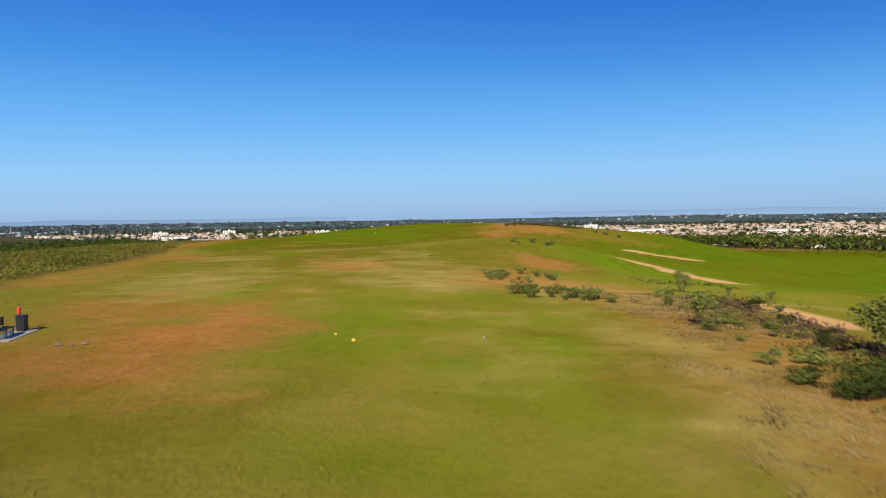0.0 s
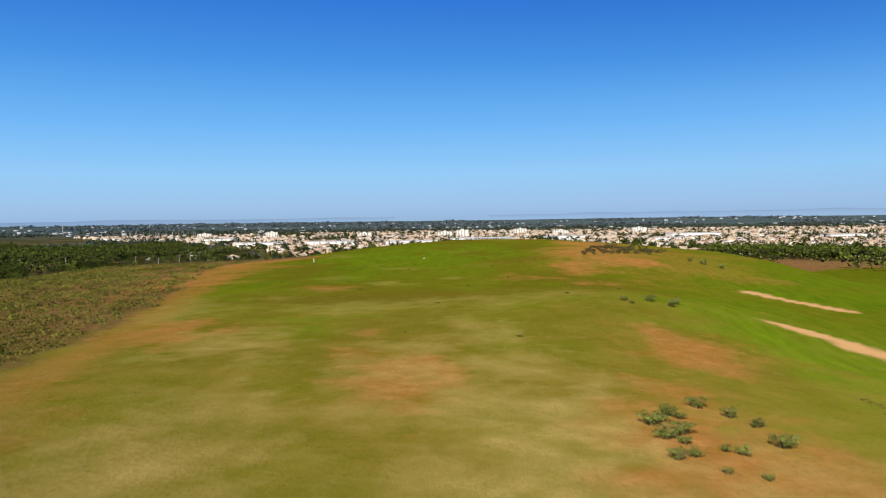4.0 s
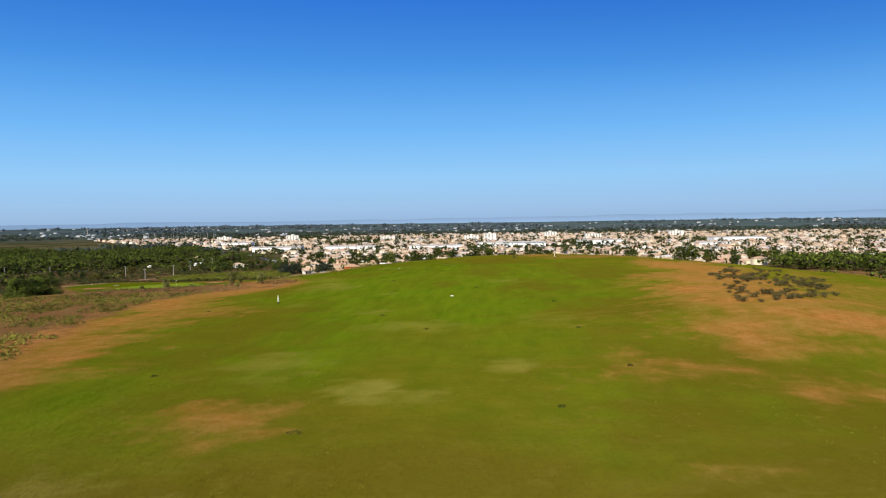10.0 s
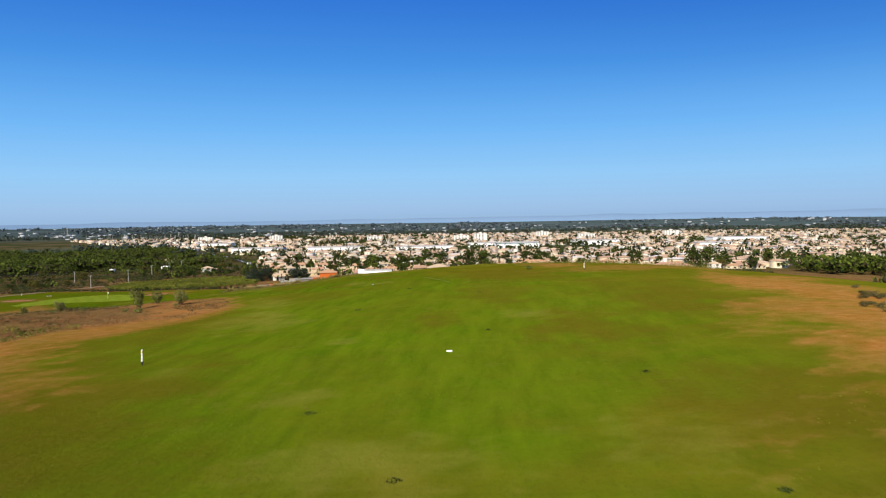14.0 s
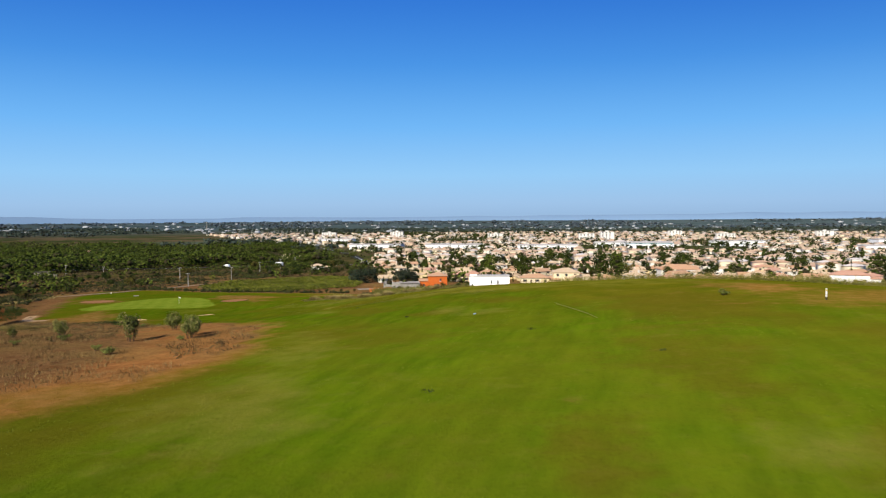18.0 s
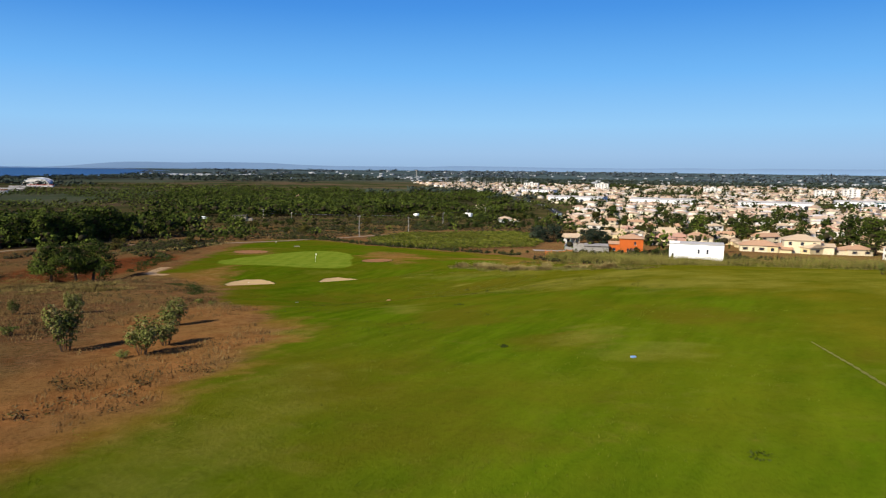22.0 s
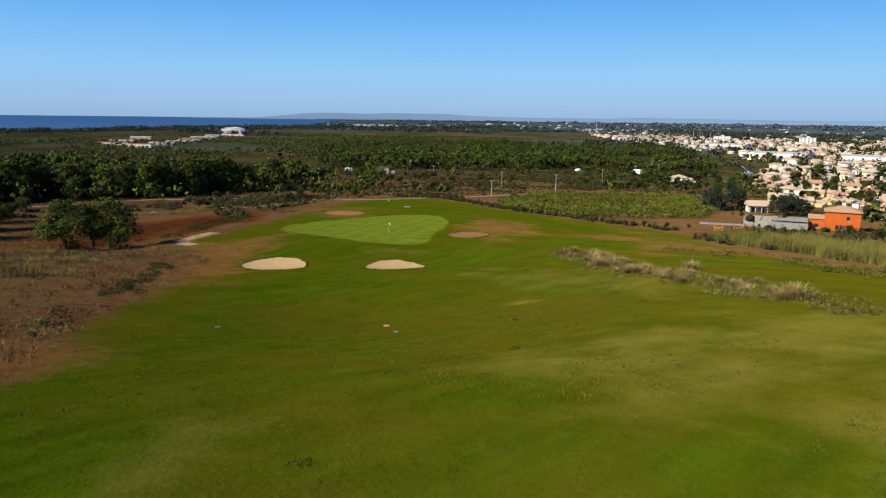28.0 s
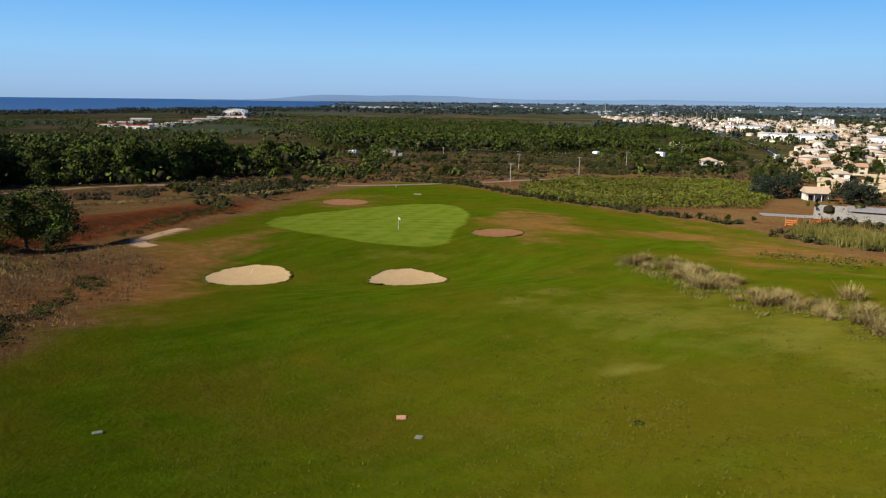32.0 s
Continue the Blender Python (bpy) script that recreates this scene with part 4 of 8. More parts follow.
def tree_proto(name, kind, h, seed, count, leaf, size, label, category="tree"):
    """A tree at the origin: a trunk with limbs, and a crown of many small clumps."""
    r = np.random.default_rng(seed)
    root = thing(name, label, category)
    bm = bmesh.new()
    blobs = []
    if kind == "pine":
        fork = h * 0.30
        tube(bm, (0, 0, -0.4), (0.15, 0.1, fork), h * 0.030, h * 0.022)
        for k in range(12):
            az, top = k * 2.4 + r.random(), h * (0.12 + 0.74 * (k + r.random()) / 12)
            reach = h * (0.16 + 0.16 * r.random()) * (1.15 - 0.6 * top / h)
            e = (math.cos(az) * reach, math.sin(az) * reach, top)
            tube(bm, (0.15, 0.1, min(top * 0.85, fork)), e, h * 0.014, h * 0.005, 6)
            blobs.append((*e, h * (0.15 + 0.08 * r.random()), h * (0.11 + 0.05 * r.random())))
        blobs.append((0, 0, h * 0.86, h * 0.17, h * 0.12))
        blobs.append((0, 0, h * 0.55, h * 0.24, h * 0.3))
    elif kind == "round":
        fork = h * 0.3
        tube(bm, (0, 0, -0.4), (0, 0.1, fork), h * 0.032, h * 0.024)
        for k in range(8):
            az, reach, top = k * 2.4 + r.random(), h * (0.12 + 0.2 * r.random()), h * (0.42 + 0.42 * r.random())
            e = (math.cos(az) * reach, math.sin(az) * reach, top)
            tube(bm, (0, 0.1, fork * 0.9), e, h * 0.015, h * 0.005, 6)
            blobs.append((*e, h * (0.16 + 0.08 * r.random()), h * (0.14 + 0.07 * r.random())))
        blobs.append((0, 0, h * 0.6, h * 0.28, h * 0.26))
    elif kind == "broad":
        fork = h * 0.22
        tube(bm, (0, 0, -0.4), (0.2, 0.1, fork), h * 0.040, h * 0.030)
        for k in range(16):
            az, reach, top = k * 2.4 + r.random(), h * (0.12 + 0.36 * r.random()), h * (0.10 + 0.70 * r.random())
            e = (math.cos(az) * reach, math.sin(az) * reach, top)
            tube(bm, (0.2, 0.1, min(fork, top * 0.8)), e, h * 0.016, h * 0.005, 6)
            blobs.append((*e, h * (0.15 + 0.09 * r.random()), h * (0.13 + 0.06 * r.random())))
        blobs.append((0, 0, h * 0.72, h * 0.32, h * 0.22))
        blobs.append((0, 0, h * 0.48, h * 0.40, h * 0.22))
    elif kind == "umbrella":
        fork = h * 0.16
        tube(bm, (0, 0, -0.4), (0.2, 0.1, fork), h * 0.036, h * 0.028)
        for k in range(18):
            az, reach, top = k * 2.4 + r.random(), h * (0.10 + 0.44 * r.random()), h * (0.32 + 0.48 * r.random())
            e = (math.cos(az) * reach, math.sin(az) * reach, top - 0.35 * reach)
            tube(bm, (0.2, 0.1, fork), e, h * 0.015, h * 0.005, 6)
            blobs.append((*e, h * (0.15 + 0.09 * r.random()), h * (0.11 + 0.06 * r.random())))
        blobs.append((0, 0, h * 0.78, h * 0.26, h * 0.14))
    elif kind == "column":
        tube(bm, (0, 0, -0.4), (0, 0, h * 0.8), h * 0.016, h * 0.004)
        for k in range(9):
            f = k / 8
            blobs.append((0.02 * h * r.normal(), 0.02 * h * r.normal(), h * (0.10 + 0.85 * f), h * (0.085 * (1 - f ** 2.2) + 0.018), h * 0.1))
    elif kind == "cone":
        tube(bm, (0, 0, -0.4), (0, 0, h * 0.92), h * 0.024, h * 0.004)
        for k in range(13):
            f = k / 12
            az = k * 2.4
            reach = h * 0.20 * (1 - f)
            e = (math.cos(az) * reach, math.sin(az) * reach, h * (0.14 + 0.8 * f))
            tube(bm, (0, 0, h * (0.12 + 0.78 * f)), e, h * 0.010, h * 0.004, 5)
            blobs.append((*e, h * (0.15 * (1 - f) + 0.04), h * 0.085))
    part("trunk", bm, BARK, root)
    v, f = leaf_cloud(r, blobs, count, size, 0.25)
    b = np.array(blobs)
    # dark lumps stand in for the shade deep in the crown
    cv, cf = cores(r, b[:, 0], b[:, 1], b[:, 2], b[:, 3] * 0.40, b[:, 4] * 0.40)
    part("crown", shade_last(mesh_of("crown", np.concatenate([v, cv]), [f, cf + len(v)], leaf), len(cf)), None, root)
    return root


def shrub_proto(name, seed, w, h, count, leaf, size, label, category="shrub"):
    """A bush at the origin: several stems from the base and a cloud of small leaves."""
    r = np.random.default_rng(seed)
    root = thing(name, label, category)
    bm = bmesh.new()
    blobs = []
    for k in range(8):
        az, reach = k * 2.4 + r.random(), w * (0.1 + 0.35 * r.random())
        e = (math.cos(az) * reach, math.sin(az) * reach, h * (0.4 + 0.42 * r.random()))
        tube(bm, (0.1 * math.cos(az) * w, 0.1 * math.sin(az) * w, -0.15), e, 0.03, 0.012, 5)
        blobs.append((*e, w * (0.16 + 0.1 * r.random()), h * (0.16 + 0.1 * r.random())))
    blobs.append((0, 0, h * 0.4, w * 0.3, h * 0.32))
    part("woody_base", bm, BARK, root)
    v, f = leaf_cloud(r, blobs, count, size, 0.5, 0.35)
    v[:, 2] = np.maximum(v[:, 2], -0.05)
    part("foliage", mesh_of("foliage", v, f, leaf), None, root)
    return root


def placed(x, y, s=1.0, turn=0.0, lift=0.0):
    return Matrix.Translation((x, y, gz(x, y) + lift)) @ Matrix.Rotation(turn, 4, "Z") @ Matrix.Diagonal((s, s, s, 1))


class Stand:
    """Sows copies of some prototypes; the prototypes themselves become the first ones sown."""

    def __init__(self, protos, group):
        self.protos, self.used, self.group, self.n = protos, set(), group, 0

    def put(self, i, x, y, s, turn, lift=0.0):
        p = self.protos[i % len(self.protos)]
        m = placed(x, y, s, turn, lift)
        if i % len(self.protos) not in self.used:
            self.used.add(i % len(self.protos))
            p.matrix_basis = m
            tagged(p, group=self.group)
            return p
        self.n += 1
        return copy_thing(p, m)


def scatter(r, x0, x1, y0, y1, spacing, keep):
    """Random places in a box that keep(x, y) lets stand."""
    n = int((x1 - x0) * (y1 - y0) / spacing ** 2)
    x = x0 + (x1 - x0) * r.random(n)
    y = y0 + (y1 - y0) * r.random(n)
    ok = keep(x, y)
    return x[ok], y[ok]


# ---- the woods ----
pines = Stand([tree_proto("pine_tree", "pine", 10.5, 11 + i, 1300, PINE_LEAF, 0.32, "dark green pine tree with a dense uneven crown") for i in range(4)], "pine wood below the course")
oaks = Stand([tree_proto("evergreen_tree", "round", 7.0, 31 + i, 1500, OAK_LEAF, 0.20, "rounded evergreen tree with small dark leaves") for i in range(3)], "trees of the plain")
autumn = Stand([tree_proto("deciduous_tree", "round", 7.5, 41 + i, 1500, AUTUMN_LEAF, 0.20, "broad tree with yellowing autumn leaves") for i in range(2)], "turning trees")
broad = Stand([tree_proto("umbrella_pine", "umbrella", 9.0, 25 + i, 7000, PINE_LEAF, 0.16, "dark umbrella pine with a forked trunk and a broad crown") for i in range(2)], "umbrella pines beside the course")
cypresses = Stand([tree_proto("cypress_tree", "column", 9.5, 51 + i, 420, PINE_LEAF, 0.26, "slim dark columnar cypress tree") for i in range(2)], "cypresses in the town")
cedars = Stand([tree_proto("cedar_tree", "broad", 7.0, 55 + i, 1800, CEDAR_LEAF, 0.24, "broad blue-green cedar tree beside the houses") for i in range(2)], "cedars by the houses")



def wood_keep(x, y):
    d = in_field(x, y, FRONT_WOOD, 3, 4, 5) > 0.5
    m = (in_field(x, y, MID_WOOD, 20, 10, 6) > 0.5) & (value_noise(x, y, 52, 9) + 0.6 * value_noise(x, y, 17, 10) > -0.08)
    return d | m


wx, wy = scatter(rng, -1050, -250, 290, 1260, 7.6, wood_keep)
order = np.argsort(np.hypot(wx + 60, wy - 330))
wx, wy = wx[order], wy[order]
near_n = 100
for i in range(near_n):
    pines.put(i, wx[i], wy[i], 0.85 + 0.5 * rng.random(), rng.random() * 6.28)

# single trees and bushes between the course and the plain: kind, x, y, scale
for i, (x, y, s) in enumerate([(-191.5, 346.5, 1.1), (-184.5, 352.5, 1.15), (-188.2, 350.6, 0.95), (-212, 330, 1.0), (-224, 338, 0.9), (-204, 320, 1.0), (-232, 326, 1.0), (-240, 344, 0.85)]):
    broad.put(i, x, y, s, i * 1.3)
for i, (x, y, s) in enumerate([(-240, 330, 0.6), (-252, 352, 0.75), (-246, 338, 0.8), (-258, 344, 0.9), (-266, 358, 0.9), (-272, 348, 1.0), (-262, 334, 0.9), (-280, 362, 0.9), (-254, 326, 0.8), (-286, 376, 0.8), (-262, 470, 0.7), (-272, 452, 0.8), (-268, 462, 0.6), (-284, 470, 0.75), (-296, 476, 0.7),
                               (-300, 500, 0.8), (-322, 545, 0.9), (-318, 560, 1.0), (-330, 566, 1.0), (-346, 560, 0.8), (-310, 572, 0.7), (-296, 548, 0.6),
                               (-378, 560, 0.9), (-392, 575, 1.0), (-366, 588, 0.9), (-405, 560, 0.7), (-440, 560, 0.9), (-452, 548, 1.0), (-420, 548, 0.8),
                               (-258, 620, 0.7), (-238, 640, 0.8), (-222, 652, 0.9), (-206, 640, 0.8), (-192, 630, 0.8), (-180, 622, 0.9), (-172, 612, 0.8),
                               (-92, 501, 0.85), (-88, 506, 0.7), (-99, 503, 0.55), (-122, 548, 0.7), (-128, 560, 0.8), (-110, 560, 0.7),
                               (-83, 459, 0.34), (-78, 457, 0.28), (-71, 456.5, 0.26), (-64, 458, 0.3), (-60, 460, 0.4), (-88, 462, 0.42), (-146, 471, 0.3), (-140, 473, 0.36), (-134, 474, 0.3), (-130, 478, 0.4), (-186, 474, 0.35), (-180, 472, 0.4), (-176, 474, 0.38), (-170, 471, 0.3)]):
    oaks.put(i, x, y, s * (0.9 + 0.2 * rng.random()), rng.random() * 6.28)
mx, my = scatter(rng, -470, -190, 470, 770, 26, lambda x, y: (in_field(x, y, [(-420, 555), (-330, 480), (-262, 480), (-244, 580), (-205, 640), (-190, 690), (-300, 760), (-470, 650)], 3, 3, 5) > 0.5)
                 & (value_noise(x, y, 40, 91) > -0.1) & (near_line(x, y, [(-640, 1460), (-262, 838), (-272, 795), (-330, 770), (-600, 700)], 22, 0.2, 0, 5) < 0.1))
for i, (x, y) in enumerate(zip(mx, my)):
    (oaks, oaks, autumn)[i % 3].put(i, x, y, 0.55 + 0.5 * rng.random(), rng.random() * 6)
kx, ky = scatter(rng, -310, -140, 590, 770, 12, lambda x, y: in_field(x, y, [(-240, 606), (-165, 604), (-150, 640), (-200, 720), (-262, 765), (-305, 745)], 2, 4, 5) > 0.5)
for i, (x, y) in enumerate(zip(kx, ky)):
    oaks.put(i, x, y, 0.6 + 0.55 * rng.random(), rng.random() * 6)
for i, (x, y, s) in enumerate([(-153.5, 547.5, 1.1), (-159, 553, 1.1), (-151, 557, 1.15), (-133.3, 549, 0.95), (-128.5, 553, 0.95), (-134, 558, 1.0)]):
    cedars.put(i, x, y, s, rng.random() * 6.28)
for i, (x, y, s) in enumerate([(-258, 505, 0.75), (-262, 540, 0.8), (-248, 432, 0.6), (-285, 430, 0.55), (-275, 420, 0.5), (-262, 408, 0.45), (-246, 400, 0.5), (-292, 405, 0.6),
                               (-128, 628, 1.0), (-112, 634, 1.1), (-70, 640, 1.0), (-20, 640, 0.9), (-40, 612, 0.8)]):
    autumn.put(i, x, y, s, rng.random() * 6.28)
for i in range(15):
    cypresses.put(i, -112 + i * 4.1 + rng.random(), 560 + i * 1.1 + rng.random() * 2, 0.55 + 0.25 * rng.random(), rng.random() * 6)


def far_trees(name, x, y, heights, leaves, leaf, size, label, category="woodland", squash=0.42):
    """Many far trees as one: each a trunk stub and a ragged crown of clumps."""
    r = np.random.default_rng(len(x))
    z = ground(x, y)
    vs, fs, base = [], [], 0
    tri = np.arange(3)
    n = len(x)
    d = r.normal(size=(n, leaves, 3))
    d /= np.linalg.norm(d, axis=2)[..., None]
    lump = 1 + 0.22 * np.sin(3.1 * d[..., 0] * 2 + r.random((n, 1)) * 6) + 0.2 * np.sin(4.3 * d[..., 1] + r.random((n, 1)) * 6)
    h = heights[:, None]
    wide = h * squash * (0.8 + 0.4 * r.random((n, 1)))
    p = np.stack([x[:, None] + d[..., 0] * wide * lump, y[:, None] + d[..., 1] * wide * lump, z[:, None] + h * 0.60 + d[..., 2] * h * 0.40 * lump], -1)
    nrm = d + r.normal(size=d.shape) * 0.4
    nrm /= np.linalg.norm(nrm, axis=2)[..., None]
    a = np.cross(nrm, r.normal(size=d.shape))
    a /= np.linalg.norm(a, axis=2)[..., None]
    c = np.cross(nrm, a)
    s = (size * h * (0.6 + 0.8 * r.random((n, leaves))))[..., None]
    v = np.stack([p - a * s, p - c * s * 0.7, p + a * s, p + c * s * 0.7], 2).reshape(-1, 3)
    # one shade-coloured lump inside each far crown
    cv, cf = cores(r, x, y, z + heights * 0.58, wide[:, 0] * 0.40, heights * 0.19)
    me = shade_last(mesh_of(name, np.concatenate([v, cv]), [np.arange(len(v)).reshape(-1, 4), cf + len(v)], leaf), len(cf))
    return tagged(new(name, me), label, category, kind="stuff")


rest = slice(near_n, None)
hx, hy = wx[rest], wy[rest]
clump = value_noise(hx, hy, 21, 141) + 0.6 * value_noise(hx, hy, 9, 142)
far_trees("pine_wood", hx, hy, np.clip(7.2 + 3.6 * clump + 3.0 * rng.random(len(hx)), 3.5, 14), 60, GROVE_LEAF, 0.08, "dense green pine wood on the plain", squash=0.6)


CLEARING = [(-262, 460), (-330, 500), (-440, 560), (-500, 625), (-470, 650), (-400, 660), (-360, 740), (-330, 790), (-240, 790), (-200, 640), (-240, 560)]


def plain_keep(x, y):
    d = np.hypot(x + 60, y - 250)
    open_land = (value_noise(x, y, 160, 21) + 0.7 * value_noise(x, y, 50, 22)) > np.where(x < -560, -0.12, 0.05)
    in_course = in_field(x, y, [(-270, -100), (-285, 380), (-262, 500), (-120, 480), (140, 420), (250, -100)], 1, 0, 5) > 0.5
    built = in_field(x, y, TOWN, 1, 0, 5) > 0.5
    vine = in_field(x, y, [(-250, 500), (-240, 560), (-170, 625), (-120, 520), (-118, 470)], 1, 0, 5) > 0.5
    return open_land & ~in_course & ~built & ~vine & (in_field(x, y, CLEARING, 3, 4, 5) < 0.5) & (in_field(x, y, COAST, 5, 0, 5) < 0.5) & ~wood_keep(x, y) & (d > 240)


TOWN = [(-168, 640), (-150, 590), (-118, 575), (-60, 548), (0, 560), (60, 590), (130, 640), (240, 700), (330, 560), (520, 470), (900, 500), (1500, 1600), (1300, 2300), (-300, 2350), (-1250, 2100),
        (-900, 1700), (-500, 1300), (-340, 1060), (-235, 790)]
fx, fy = scatter(rng, -1500, 500, 180, 1500, 12.5, plain_keep)
far_trees("scattered_trees", fx, fy, 3.5 + 4.5 * rng.random(len(fx)), 18, GROVE_LEAF, 0.11, "scattered evergreen trees and thickets on the plain", squash=0.5)
fx, fy = scatter(rng, -3000, 2600, 1100, 3000, 31, lambda x, y: (value_noise(x, y, 260, 31) + 0.6 * value_noise(x, y, 90, 32) > 0.05 + 0.75 * spot(x, y, -1250, 1500, 420, 600, 35, 0.4, 0.2, 5)) & (in_field(x, y, TOWN, 1, 0, 5) < 0.5) & (in_field(x, y, COAST, 5, 0, 5) < 0.5))
far_trees("distant_woods", fx, fy, 6 + 5 * rng.random(len(fx)), 16, HAZED_LEAF, 0.30, "distant woods and groves fading towards the horizon", squash=0.95)
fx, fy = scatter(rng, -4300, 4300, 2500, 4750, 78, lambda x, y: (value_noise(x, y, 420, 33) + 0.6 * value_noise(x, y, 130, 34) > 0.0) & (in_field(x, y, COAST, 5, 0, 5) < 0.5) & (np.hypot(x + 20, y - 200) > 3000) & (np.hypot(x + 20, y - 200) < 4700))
# the leaf colours hold the pale blue of distance haze
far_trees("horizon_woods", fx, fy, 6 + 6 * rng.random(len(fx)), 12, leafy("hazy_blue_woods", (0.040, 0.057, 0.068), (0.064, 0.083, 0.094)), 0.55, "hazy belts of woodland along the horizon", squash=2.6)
fx, fy = scatter(rng, -2600, -1500, 300, 2000, 19, lambda x, y: (near_line(x, y, [(-1820, 350), (-1900, 700), (-2020, 1000), (-2150, 1350), (-2400, 1900)], 330, 0.3, 0.3, 24) > 0.5) & (value_noise(x, y, 70, 25) > -0.5))
far_trees("coastal_trees", fx, fy, 6 + 5 * rng.random(len(fx)), 16, HAZED_LEAF, 0.16, "dark belt of trees along the coast", squash=0.8)
fx, fy = scatter(rng, 150, 560, 360, 700, 7, lambda x, y: in_field(x, y, [(160, 600), (230, 540), (330, 450), (520, 370), (540, 400), (350, 520), (290, 610), (290, 680), (190, 650)], 2, 2, 5) > 0.5)
far_trees("pine_grove", fx, fy, 8 + 3 * rng.random(len(fx)), 40, PINE_LEAF, 0.09, "dark pine grove below the east slope")

# ---- the town ----
WALLS = [plainish("cream_render", (0.624, 0.528, 0.352), 0.10, 0.8, 0.9), plainish("white_render", (0.64, 0.616, 0.56), 0.07, 0.8, 0.9),
         plainish("ochre_render", (0.608, 0.48, 0.264), 0.10, 0.8, 0.9), plainish("pink_render", (0.608, 0.464, 0.32), 0.10, 0.8, 0.9)]


def tile_roof(name, a, b):
    k_ = Nodes(name, 0.9)
    c_ = k_.mix(k_.ramp(k_.noise(1.6, 5, 0.7), 0.3, 0.7), a, b)
    c_ = k_.mix(k_.ramp(k_.one(), 0, 1, 0, 0.5), c_, tuple(v * 0.75 for v in b))
    return k_.done(c_, k_.noise(5, 3, 0.6, k_.stretched(3, 0.6)), 0.6, 0.08)


ROOFS = [tile_roof("terracotta_tiles", (0.33, 0.175, 0.095), (0.46, 0.29, 0.17)), tile_roof("pale_clay_tiles", (0.40, 0.29, 0.18), (0.52, 0.40, 0.26)), tile_roof("rose_clay_tiles", (0.36, 0.18, 0.115), (0.47, 0.28, 0.19))]
GLASS = plainish("dark_window_glass", (0.024, 0.028, 0.036), 0.2, 2.0, 0.15)
SHUTTER = plainish("painted_wood", (0.0944, 0.0649, 0.0472), 0.3, 3.0, 0.7, one=True)
TRIM = plainish("light_trim", (0.63, 0.594, 0.522), 0.12, 2.0, 0.8)


def roof_mesh(w, d, z, rise, over, hip):
    """A tiled roof with its eaves' thickness: hipped or gabled along x."""
    bm = bmesh.new()
    x, y, t = w / 2 + over, d / 2 + over, 0.18
    ridge = max(x - y, 0.4) if hip else x
    low = [bm.verts.new(p) for p in ((-x, -y, z - t), (x, -y, z - t), (x, y, z - t), (-x, y, z - t))]
    eave = [bm.verts.new(p) for p in ((-x, -y, z), (x, -y, z), (x, y, z), (-x, y, z))]
    a, b = bm.verts.new((-ridge, 0, z + rise)), bm.verts.new((ridge, 0, z + rise))
    bm.faces.new(low[::-1])
    for i in range(4):
        bm.faces.new([low[i], low[(i + 1) % 4], eave[(i + 1) % 4], eave[i]])
    bm.faces.new([eave[0], eave[1], b, a])
    bm.faces.new([eave[2], eave[3], a, b])
    bm.faces.new([eave[1], eave[2], b])
    bm.faces.new([eave[3], eave[0], a])
    return bm


